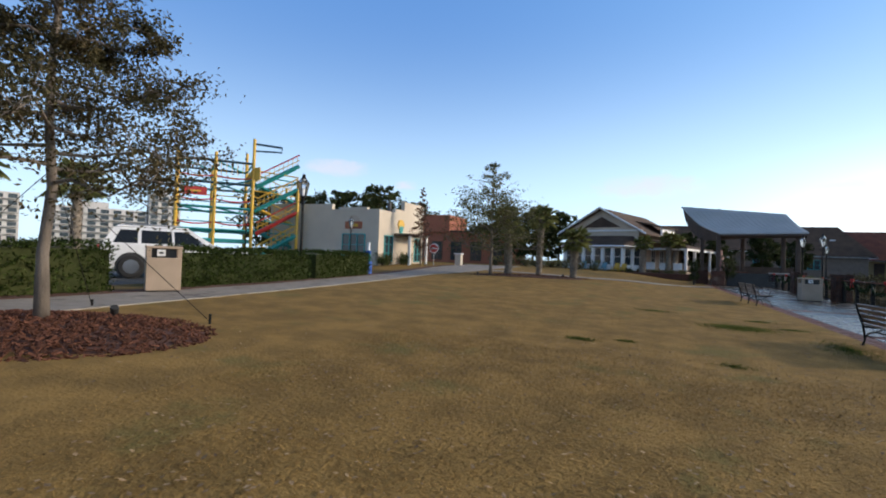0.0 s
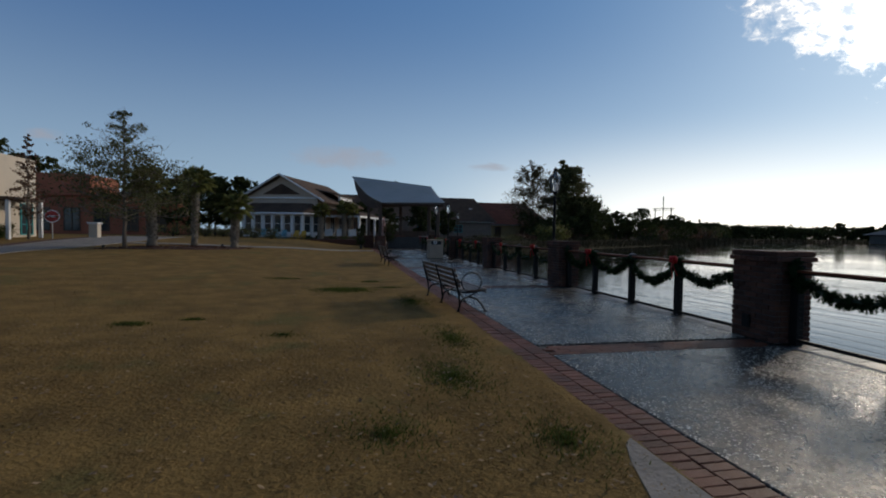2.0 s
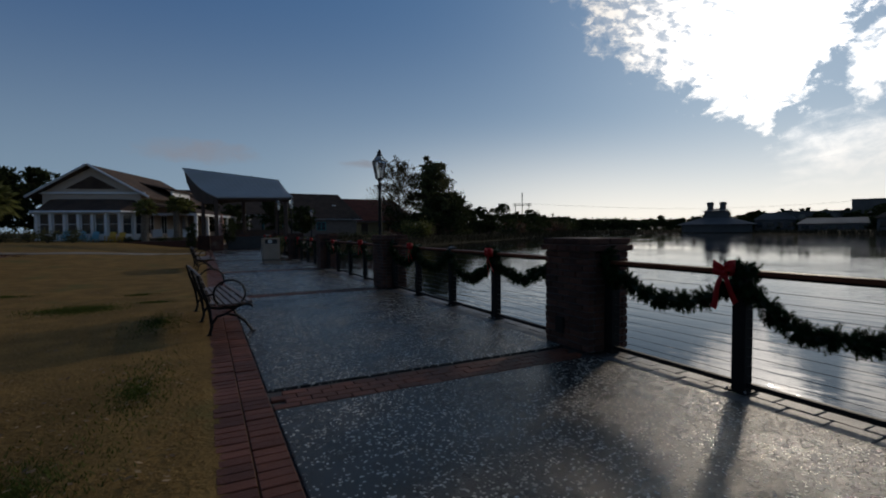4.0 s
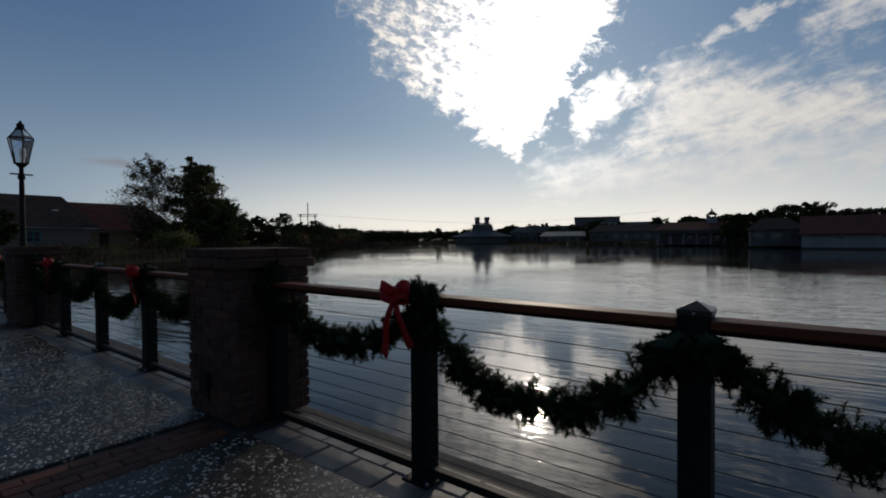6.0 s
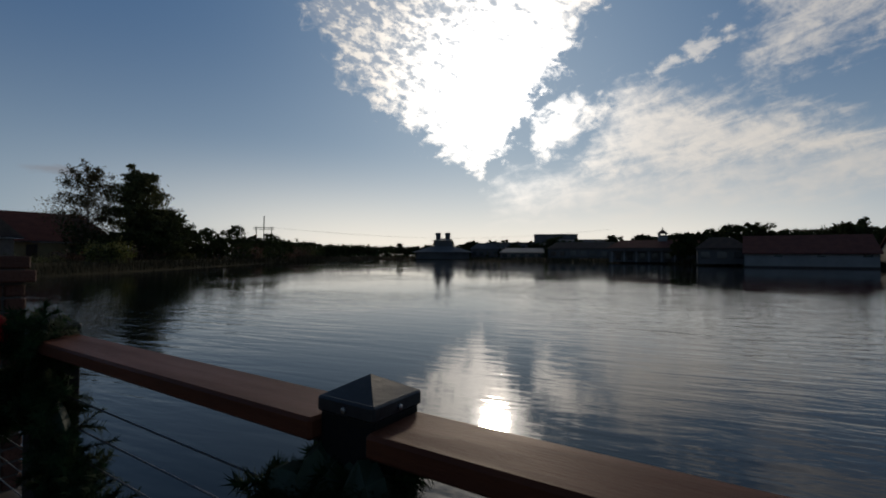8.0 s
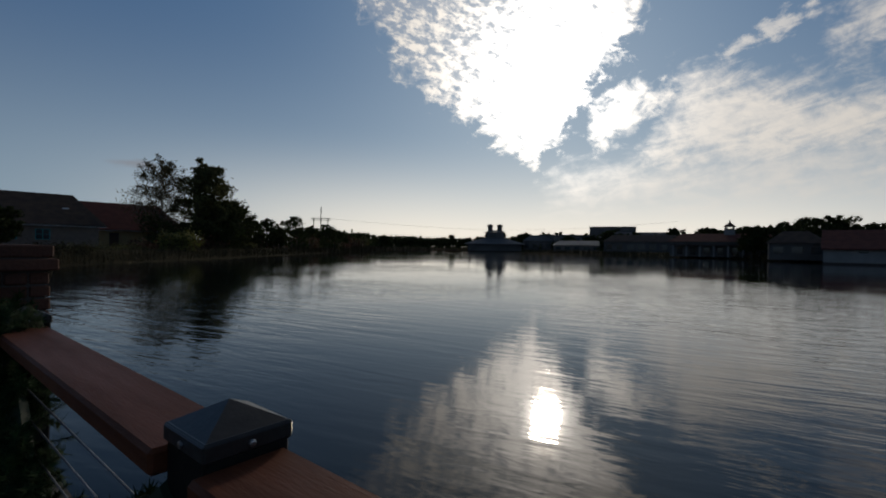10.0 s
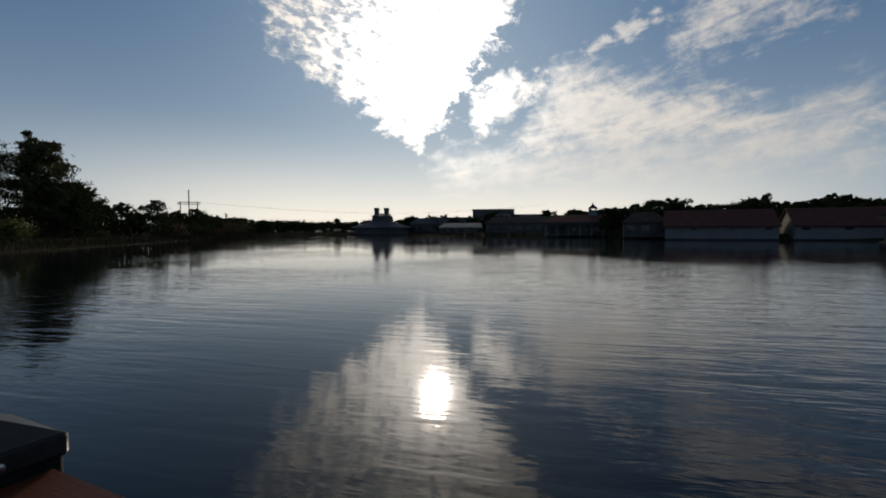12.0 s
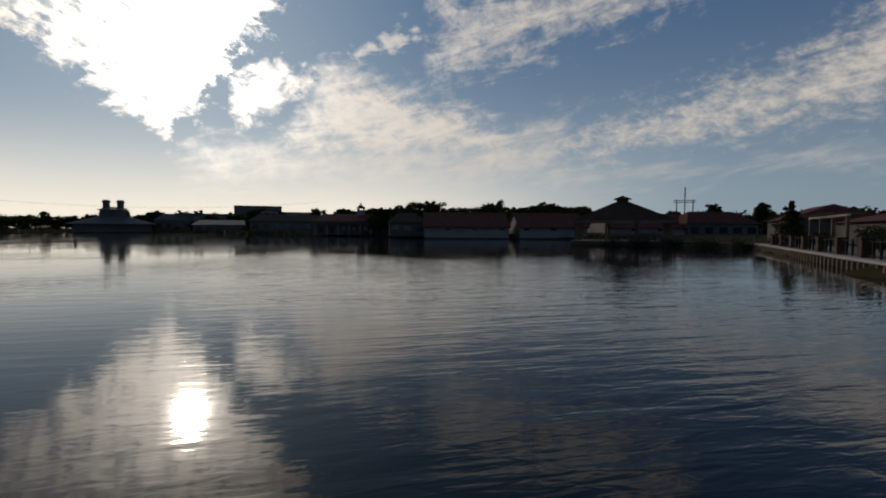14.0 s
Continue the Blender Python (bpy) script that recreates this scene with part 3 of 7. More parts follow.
def build_ground():
    xs = graded([(-3000, 500), (-500, 100), (-100, 10), (-40, 2), (-18, 1), (-6, 0.6), (-4.2, 0.7), (0.05, 0.1), (0.15, 1.95), (8, 3), (240, 20), (500, 250), (3000, 250)])
    ys = graded([(-3000, 500), (-500, 100), (-100, 10), (-60, 3), (-12, 1), (40, 2), (66, 3), (180, 20), (500, 250), (3000, 250)])
    n = len(ys)
    vs = [(x, y, land_z(x, y) + (0.012 * noise.noise((x * 0.8, y * 0.8, 0)) if x < -4.3 else 0.0)) for x in xs for y in ys]
    fs = [(i * n + j, (i + 1) * n + j, (i + 1) * n + j + 1, i * n + j + 1) for i in range(len(xs) - 1) for j in range(n - 1)]
    me = bpy.data.meshes.new("ground")
    me.from_pydata(vs, [], fs)
    me.materials.append(M["lawn"])
    me.materials.append(M["earth"])
    far = [1 if (v := me.polygons[i].center).x > 0.1 or v.x < -70 or v.y > 75 or v.y < -60 else 0 for i in range(len(me.polygons))]
    me.polygons.foreach_set("material_index", far)
    me.polygons.foreach_set("use_smooth", [True] * len(fs))
    setting("ground", me, None, "dormant straw-brown lawn with green patches, and scrubby banks", "ground")
    w = MB()
    w.add([(0.12, -70, WATER_Z), (280, -70, WATER_Z), (280, 230, WATER_Z), (0.12, 230, WATER_Z)], [(0, 1, 2, 3)])
    setting("water", w, M["water"], "calm dark lake with fine ripples mirroring the sky", "lake")


build_ground()


def build_grass():
    rng = np.random.default_rng(4)
    def blades(n, area, length, lean, mb):
        x0, x1, y0, y1 = area
        for _ in range(n):
            x, y = rng.uniform(x0, x1), rng.uniform(y0, y1)
            if x > -4.27:
                continue
            z = lawn_z(x, y)
            a, l = rng.uniform(0, 6.283), rng.uniform(*length)
            dx, dy = math.cos(a), math.sin(a)
            w = 0.004 + 0.003 * rng.random()
            k = rng.uniform(*lean)
            mb.v += [(x - dy * w, y + dx * w, z), (x + dy * w, y - dx * w, z), (x + dx * l * k, y + dy * l * k, z + 0.006 + l * (1 - k) * 0.8)]
            i = len(mb.v)
            mb.f.append((i - 3, i - 2, i - 1))
    mb = MB()
    blades(60000, (-12.5, -4.2, -3.2, 4.0), (0.02, 0.05), (0.72, 0.98), mb)
    blades(14000, (-14.0, -4.2, 4.0, 12.0), (0.03, 0.06), (0.72, 0.98), mb)
    stuff("grass_blades", mb, M["straw"], "short dormant straw-coloured lawn grass", "grass")
    green = MB()
    spots = [(-6.35, 9.7, 0.8, 0.62, 6500), (-5.6, 11.6, 0.35, 0.16, 700), (-5.2, 10.1, 0.45, 0.12, 600), (-9.5, 5.2, 0.3, 0.2, 700), (-8.75, 5.6, 0.2, 0.1, 300), (-5.2, 2.2, 0.55, 0.9, 1900), (-4.8, 3.9, 0.4, 1.3, 1700), (-6.0, 0.9, 0.5, 0.5, 700), (-4.9, 7.6, 0.45, 1.1, 1300), (-7.2, 4.4, 0.3, 0.25, 350), (-4.7, 0.6, 0.4, 0.6, 900), (-8.2, 12.4, 0.7, 0.3, 800)]
    for cx, cy, rx, ry, n in spots:
        for _ in range(n):
            a, r = rng.uniform(0, 6.283), abs(rng.normal(0, 0.5))
            x, y = cx + math.cos(a) * r * rx, cy + math.sin(a) * r * ry
            if x > -4.28:
                continue
            z, l, b, w = lawn_z(x, y), rng.uniform(0.03, 0.075), rng.uniform(0, 6.283), 0.005
            dx, dy = math.cos(b), math.sin(b)
            green.v += [(x - dy * w, y + dx * w, z), (x + dy * w, y - dx * w, z), (x + dx * l * 0.6, y + dy * l * 0.6, z + l * 0.6)]
            i = len(green.v)
            green.f.append((i - 3, i - 2, i - 1))
    stuff("green_grass_patches", green, M["green_blade"], "tufts of still-green grass in the dormant lawn", "grass")
    leaves = MB()
    for k in range(5200):
        x, y = (rng.uniform(-17, -4.4), rng.uniform(-3, 16)) if k % 2 else (rng.uniform(-12, -4.4), rng.uniform(-3, 5))
        s, a = rng.uniform(0.007, 0.03), rng.uniform(0, 6.283)
        c, d = math.cos(a) * s, math.sin(a) * s
        z = lawn_z(x, y) + 0.022
        t = rng.uniform(-0.5, 0.9) * s
        leaves.add([(x - c, y - d, z), (x + d * 0.6, y - c * 0.6, z + t * 0.5), (x + c, y + d, z + t), (x - d * 0.6, y + c * 0.6, z + t * 0.3)], [(0, 1, 2, 3)])
    stuff("fallen_leaves", leaves, M["dry_leaf"], "small dry brown leaves scattered over the lawn", "leaves")


build_grass()

# ---------------------------------------------------------------- promenade
POST_X = -0.035
PIERS = [3.34, 10.3, 17.3, 24.3, 31.3, -3.45]
POSTS = {3.34: [5.3, 6.8, 8.38], 10.3: [12.25, 13.8, 15.35], 17.3: [19.25, 20.8, 22.35], 24.3: [26.25, 27.8, 29.35], -3.45: [-1.45, 0.0, 1.4], 31.3: [33.25, 34.8, 36.4], -10.4: [-8.5, -7.0, -5.4]}
BANDS = [(p - 0.46, p + 0.05) for p in PIERS + [38.3, -10.2]]


def build_promenade():
    cuts = sorted([-10.4] + [v for b in BANDS for v in b] + [41.0])
    base = MB()
    base.box(-4.21, 0.2, -10.4, 41.0, -0.42, -0.022)
    setting("promenade_bed", base, M["joint"], "sandy bed between the pavers of the promenade", "pavement")
    edges = sorted(BANDS)
    spans, lo = [], -10.4
    for a, b in edges:
        if a > lo + 0.2:
            spans.append((lo, a - 0.006))
        lo = b + 0.006
    spans.append((lo, 41.0))
    for k, (a, b) in enumerate(spans):
        slab = MB()
        slab.box(-3.755, -0.30, a, b, -0.1, 0.0, 0.008)
        setting("pavement_" + str(k + 1), slab, M["tabby"], "wet grey concrete promenade slab with white oyster shell", "pavement")
    wall = MB()
    wall.box(0.2, 0.34, -10.4, 41.0, -3.0, -0.03)
    setting("seawall", wall, M["mortar"], "grey concrete seawall under the railing", "seawall")


build_promenade()


def build_shell_chips():
    rng = np.random.default_rng(8)
    mb = MB()
    for _ in range(17000):
        x, y = rng.uniform(-3.74, -0.32), rng.uniform(-2.5, 7.5) if rng.random() < 0.75 else rng.uniform(7.5, 16)
        if any(a - 0.02 < y < b + 0.02 for a, b in BANDS):
            continue
        if noise.noise((x * 0.9, y * 0.9, 5)) < -0.25 and rng.random() < 0.7:
            continue
        s, a, w = rng.uniform(0.006, 0.019), rng.uniform(0, 6.283), rng.uniform(0.35, 0.7)
        c, d = math.cos(a) * s, math.sin(a) * s
        h = rng.uniform(0.001, 0.004)
        ring = [(x + c, y + d), (x + c * 0.3 - d * w, y + d * 0.3 + c * w), (x - c * 0.9, y - d * 0.9), (x - c * 0.2 + d * w, y - d * 0.2 - c * w)]
        mb.add([(p, q, -0.001) for p, q in ring] + [(p * 0.75 + x * 0.25, q * 0.75 + y * 0.25, h * rng.uniform(0.6, 1.3)) for p, q in ring],
               [(0, 1, 5, 4), (1, 2, 6, 5), (2, 3, 7, 6), (3, 0, 4, 7), (4, 5, 6, 7)])
    stuff("oyster_shell_chips", mb, M["shell"], "white oyster shell chips set in the wet concrete", "shell")


build_shell_chips()

# ---------------------------------------------------------------- railing
def railing_span(y0, y1):
    """One bay of railing between two supports at y0 and y1."""
    top = MB()
    top.box(-0.080, 0.05, y0, y1, 1.036, 1.074, 0.006)
    low = MB()
    low.box(-0.042, 0.008, y0, y1, 0.05, 0.095, 0.004)
    under = MB()
    under.box(-0.03, 0.03, y0, y1, 1.012, 1.034, 0.003)
    return top, low, under


def build_post(name="fence_post"):
    post = thing(name, "black square steel fence post with a pyramid cap on the promenade", "fence post", (POST_X, 0, 0), group="posts of the lakeside railing")
    shaft = MB().box(-0.058, 0.058, -0.058, 0.058, 0.0, 1.09, 0.004)
    part("shaft", shaft, M["black"], post)
    cap = MB().box(-0.062, 0.062, -0.062, 0.062, 1.082, 1.108, 0.004)
    cap.add([(-0.0605, -0.0605, 1.106), (0.0605, -0.0605, 1.106), (0.0605, 0.0605, 1.106), (-0.0605, 0.0605, 1.106), (0, 0, 1.138)], [(0, 1, 4), (1, 2, 4), (2, 3, 4), (3, 0, 4), (3, 2, 1, 0)])
    part("cap", cap, M["cap"], post)
    screw = MB().lathe([(0.005, 0), (0.005, 0.003), (0.002, 0.004)], 8)
    so = part("cap_screw", screw, M["alloy"], post)
    so.matrix_basis = pose(-0.0622, 0.0, 1.094, 0, -90, 0)
    so2 = part("cap_screw", screw.mesh("cap_screw", M["alloy"]), None, post)
    so2.matrix_basis = pose(0.0, -0.0622, 1.094, 90, 0, 0)
    plate = MB().box(-0.098, 0.098, -0.098, 0.098, 0.0, 0.014, 0.003)
    part("base_plate", plate, M["black"], post)
    bolt = MB().lathe([(0.011, 0), (0.011, 0.012), (0.006, 0.018)], 6)
    for sx, sy in ((-1, -1), (-1, 1), (1, -1), (1, 1)):
        b = part("bolt", bolt.mesh("bolt", M["alloy"]), None, post)
        b.matrix_basis = pose(sx * 0.08, sy * 0.08, 0.014)
    return post


def build_railing():
    first = build_post()
    first.matrix_basis = pose(POST_X, 0.0, 0)
    ys = [y for v in POSTS.values() for y in v]
    for y in ys:
        if y != 0.0:
            copy_thing(first, pose(POST_X, y, 0))
    stops = sorted([(y, "post") for y in ys] + [(p, "pier") for p in PIERS] + [(-10.4, "end"), (38.3, "end")])
    for (ya, ka), (yb, kb) in zip(stops, stops[1:]):
        a = ya + (0.058 if ka == "post" else 0.42)
        b = yb - (0.058 if kb == "post" else 0.42)
        bay = thing("railing", "black steel cable railing with a red-brown hardwood top rail", "railing", (POST_X, (a + b) / 2, 0), group="bays of the lakeside railing")
        h = (b - a) / 2
        top, low, under = railing_span(-h, h)
        part("top_rail", top, M["rail"], bay, "wet red-brown hardwood handrail")
        part("bottom_rail", low, M["black"], bay)
        part("rail_bracket", under, M["black"], bay)
        if ya > 18:
            cables = range(0, 10, 2)
        else:
            cables = range(10)
        for k in cables:
            z = 0.155 + k * 0.083
            part("cable", MB().tube([(-0.017, -h, z), (-0.017, h, z)], 0.0024, 5, False), M["cable"], bay)


build_railing()


def pier_bricks():
    """Places and sizes of the bricks of one pier: (x0, x1, y0, y1, z0, z1)."""
    rng = random.Random(5)
    out, hx, hy, n = [], 0.315, 0.385, 15
    for c in range(n):
        z0 = 0.012 + c * 0.0775
        z1 = z0 + 0.066
        off = 0.0 if c % 2 else 0.11
        def run(lo, hi):
            cuts, p = [lo], lo + (0.22 if off == 0 else 0.11)
            while p < hi - 0.05:
                cuts.append(p)
                p += 0.22
            return list(zip(cuts, cuts[1:] + [hi]))
        for a, b in run(-hy, hy):
            for s in (-1, 1):
                j = rng.uniform(-0.006, 0.010)
                xs = sorted((s * (hx + j), s * (hx - 0.09)))
                out.append((xs[0], xs[1], a + 0.004, b - 0.004, z0, z1))
        for a, b in run(-hx + 0.095, hx - 0.095):
            for s in (-1, 1):
                j = rng.uniform(-0.006, 0.010)
                yy = sorted((s * (hy + j), s * (hy - 0.09)))
                out.append((a + 0.004, b - 0.004, yy[0], yy[1], z0, z1))
    # the corbelled cap: a course on edge and a rounded top course
    def ring(hx, hy, z0, z1, step):
        k = int(round(2 * hy / step))
        for i in range(k):
            a, b = -hy + 2 * hy * i / k, -hy + 2 * hy * (i + 1) / k
            j = rng.uniform(-0.005, 0.006)
            out.append((-hx - j, -0.004, a + 0.004, b - 0.004, z0, z1))
            out.append((0.004, hx + j, a + 0.004, b - 0.004, z0, z1))
    ring(0.36, 0.43, 1.178, 1.248, 0.105)
    ring(0.335, 0.405, 1.256, 1.328, 0.21)
    return out


def build_piers():
    bricks = pier_bricks()
    for y in PIERS:
        pier = thing("brick_pier", "weathered red brick pier with a corbelled cap on the promenade", "brick pier", (0, y, 0), group="brick piers of the railing")
        core = MB().box(-0.30, 0.30, -0.37, 0.37, 0.0, 1.25)
        core.box(-0.315, 0.315, -0.385, 0.385, 1.17, 1.315, 0.01)
        part("mortar_core", core, M["mortar"], pier)
        if y not in (3.34, 10.3):
            mb = MB()
            for b in bricks:
                mb.box(*b, 0.008)
            tagged(part("bricks", mb, M["brick"], pier), kind="stuff")
        if y in (3.34, -3.45):
            box = MB().box(-0.347, -0.30, 0.02, 0.16, 0.16, 0.36, 0.006)
            part("outlet_box", box, M["black"], pier, "black weatherproof outlet box")
        if y > 0:
            strap = MB().box(-0.093, 0.023, -0.525, -0.405, 0.0, 1.14, 0.004)
        else:
            strap = MB().box(-0.093, 0.023, 0.405, 0.525, 0.0, 1.14, 0.004)
        part("wall_post", strap, M["black"], pier, "black steel post against the pier")
    return bricks


PIER_BRICKS = build_piers()

# ---------------------------------------------------------------- garlands and bows
def garland_mesh(y0, y1, z0, z1, sag, seed, sprigs, needles):
    """A festoon of pine between two supports; core and needles."""
    rng = np.random.default_rng(seed)
    core, green = MB(), MB()
    n = 26
    line = []
    for i in range(n + 1):
        u = i / n
        wav = 0.018 * math.sin(u * 17 + seed) + 0.012 * math.sin(u * 31 + seed * 2)
        line.append(Vector((-0.055 + 0.015 * math.sin(u * 9 + seed), y0 + (y1 - y0) * u, z0 + (z1 - z0) * u - sag * (1 - (2 * u - 1) ** 2) ** 0.9 + wav)))
    core.tube(line, 0.03, 6)
    for s in range(sprigs):
        u = min(0.999, max(0.0, (s + rng.random()) / sprigs + 0.022 * math.sin(s / sprigs * 44 + seed)))
        k = min(n - 1, int(u * n))
        p = line[k].lerp(line[k + 1], u * n - k)
        along = (line[k + 1] - line[k]).normalized()
        th = rng.uniform(0, 6.283)
        side = along.orthogonal().normalized()
        d = (side * math.cos(th) + along.cross(side) * math.sin(th)) + along * rng.uniform(-0.7, 0.7)
        d.x *= 0.5
        d.z -= 0.15
        if z0 < 1.03 and p.z > 0.9:
            d.z = -abs(d.z)
        elif p.z > 1.0:
            d.z *= 0.4
        d.normalize()
        length = rng.uniform(0.05, 0.125)
        tip = p + d * length
        a, b = d.orthogonal().normalized(), None
        b = d.cross(a)
        w = 0.0025
        core.v += [tuple(p + a * w), tuple(p - a * w), tuple(tip)]
        i = len(core.v)
        core.f.append((i - 3, i - 2, i - 1))
        for q in range(needles):
            f = 0.1 + 0.92 * ((q + rng.random()) / needles) ** 0.8
            ph = rng.uniform(0, 6.283)
            out = a * math.cos(ph) + b * math.sin(ph)
            o = p + d * length * f
            e = o + (out * rng.uniform(0.65, 0.95) + d * rng.uniform(0.15, 0.5)) * rng.uniform(0.026, 0.04)
            t = d.cross(out) * (0.0028 if needles > 60 else 0.007)
            green.v += [tuple(o + t), tuple(o - t), tuple(e)]
            i = len(green.v)
            green.f.append((i - 3, i - 2, i - 1))
    return core, green


# the tuft sits higher where a bow is tied over the cap
KNOT_Z = {0.0: 0.95, 1.4: 1.05, 5.3: 1.04, 8.38: 1.04}


def build_garlands():
    ys = sorted([(y, "post") for v in POSTS.values() for y in v] + [(p, "pier") for p in PIERS])
    seed = 0
    for (ya, ka), (yb, kb) in zip(ys, ys[1:]):
        seed += 1
        near = -2.5 < ya < 10
        a = ya + (0.40 if ka == "pier" else 0.0)
        b = yb - (0.40 if kb == "pier" else 0.0)
        za, zb = (1.12 if ka == "pier" else 1.0), (1.12 if kb == "pier" else 1.0)
        sag = 0.36 + 0.05 * math.sin(seed * 2.3)
        core, green = garland_mesh(a, b, za, zb, sag, seed, 600 if near else 150, 96 if near else 34)
        ob = thing("garland", "dark green artificial pine garland draped along the railing", "garland", (POST_X, 0, 0), group="garlands on the railing")
        part("stem", core, M["garland_core"], ob)
        part("needles", green, M["needle"], ob)
    # a ruff of garland round each post top
    for v in POSTS.values():
        for y in v:
            if -6 < y < 16:
                seed += 1
                core, green = garland_mesh(y - 0.14, y + 0.14, KNOT_Z.get(y, 1.0), KNOT_Z.get(y, 1.0), -0.03, seed, 120 if y < 10 else 44, 96 if y < 10 else 30)
                ob = thing("garland_knot", "tuft of pine garland wired to a railing post", "garland", (POST_X + 0.0, 0, 0), group="garland tufts on the posts")
                part("stem", core, M["garland_core"], ob)
                part("needles", green, M["needle"], ob)
    # the ends of the garland hang down the sides of the piers
    for p in PIERS:
        if -6 < p < 12:
            for s in (-1, 1):
                seed += 1
                core, green = garland_mesh(p + s * 0.42, p + s * 0.53, 1.19, 0.80, 0.0, seed, 260 if p < 10 else 60, 96 if p < 10 else 30)
                ob = thing("garland_end", "end of pine garland hanging beside a brick pier", "garland", (POST_X, 0, 0), group="garland ends at the piers")
                part("stem", core, M["garland_core"], ob)
                part("needles", green, M["needle"], ob)


build_garlands()


def ribbon_strip(mb, pts, widths, across, thick=0.003):
    """A band of cloth along pts, with thickness."""
    pts = [Vector(p) for p in pts]
    n = len(pts)
    vs, fs = [], []
    for i, p in enumerate(pts):
        d = (pts[min(i + 1, n - 1)] - pts[max(i - 1, 0)]).normalized()
        s = (Vector(across) - d * Vector(across).dot(d)).normalized()
        nrm = d.cross(s) * thick
        w = widths[i] / 2
        vs += [p + s * w + nrm, p - s * w + nrm, p - s * w - nrm, p + s * w - nrm]
    for i in range(n - 1):
        for k in range(4):
            fs.append((i * 4 + k, i * 4 + (k + 1) % 4, i * 4 + 4 + (k + 1) % 4, i * 4 + 4 + k))
    fs += [(0, 1, 2, 3), (n * 4 - 1, n * 4 - 2, n * 4 - 3, n * 4 - 4)]
    mb.add(vs, fs)


def build_bow():
    bow = thing("ribbon_bow", "red velvet ribbon bow tied over the garland on a post", "bow", (0, 0, 0), group="red bows on the railing")
    for s, lift in ((1, 0.0), (-1, 0.012), (1, 0.05), (-1, 0.055)):
        mb = MB()
        pts, ws = [], []
        for i in range(15):
            th = i / 14 * 2 * math.pi
            r = 0.5 - 0.5 * math.cos(th)
            pts.append((-0.02 - 0.05 * math.sin(th) * 0.9 - 0.02 * r, s * 0.085 * r, lift + 0.045 * r + 0.018 * math.sin(th)))
            ws.append(0.03 + 0.035 * r)
        ribbon_strip(mb, pts, ws, (0.3, 0.0, 1.0))
        part("loop", mb, M["ribbon"], bow, smooth=True)
    for s, l in ((1, 0.30), (-1, 0.24)):
        mb = MB()
        pts = [(-0.04 - 0.02 * math.sin(u * 5), s * (0.01 + 0.085 * u), 0.01 - l * u + 0.03 * math.sin(u * 6) * u) for u in [k / 10 for k in range(11)]]
        ribbon_strip(mb, pts, [0.035 + 0.03 * k / 10 for k in range(11)], (0.3, 1.0, 0.25 * s))
        part("tail", mb, M["ribbon"], bow, smooth=True)
    knot = MB().lathe([(0.004, -0.024), (0.02, -0.018), (0.026, 0.0), (0.02, 0.018), (0.004, 0.024)], 10, (-0.04, 0, 0.02))
    part("knot", knot, M["ribbon"], bow, smooth=True)
    return bow


def build_bows():
    first = build_bow()
    places = [y for p, v in POSTS.items() for y in (v[0], v[2])]
    places.remove(-8.5)
    first.matrix_basis = pose(-0.17, 1.47, 1.03, 0, 0, 8)
    for k, y in enumerate(places):
        if abs(y - 1.4) > 0.1:
            copy_thing(first, pose(-0.17, y + (0.09 if k % 2 else -0.06), 1.02 + 0.01 * (k % 3), 0, 4 * (k % 3) - 4, 12 * (k % 3) - 10))


build_bows()

# ---------------------------------------------------------------- paths and beds on the lawn side
def sheet_over(name, outline, lift, material, label, category, thick=0.05, step=1.5):
    """A thin slab that follows the lawn: outline is two edges of equal count, left and right."""
    mb = MB()
    left, right = outline
    n = len(left)
    for a, b in zip(left, right):
        za, zb = lawn_z(*a) + lift, lawn_z(*b) + lift
        mb.v += [(a[0], a[1], za), (b[0], b[1], zb), (a[0], a[1], za - thick), (b[0], b[1], zb - thick)]
    for i in range(n - 1):
        k = i * 4
        mb.f += [(k, k + 1, k + 5, k + 4), (k, k + 4, k + 6, k + 2), (k + 1, k + 3, k + 7, k + 5)]
    mb.f += [(0, 2, 3, 1), (4 * n - 4, 4 * n - 3, 4 * n - 1, 4 * n - 2)]
    return setting(name, mb, material, label, category)


def resample(line, n):
    pts = [Vector(p) for p in line]
    lens = [0.0]
    for a, b in zip(pts, pts[1:]):
        lens.append(lens[-1] + (b - a).length)
    out = []
    for i in range(n):
        d = lens[-1] * i / (n - 1)
        k = max(j for j in range(len(pts) - 1) if lens[j] <= d + 1e-9)
        out.append(tuple(pts[k].lerp(pts[k + 1], (d - lens[k]) / max(1e-9, lens[k + 1] - lens[k]))))
    return out


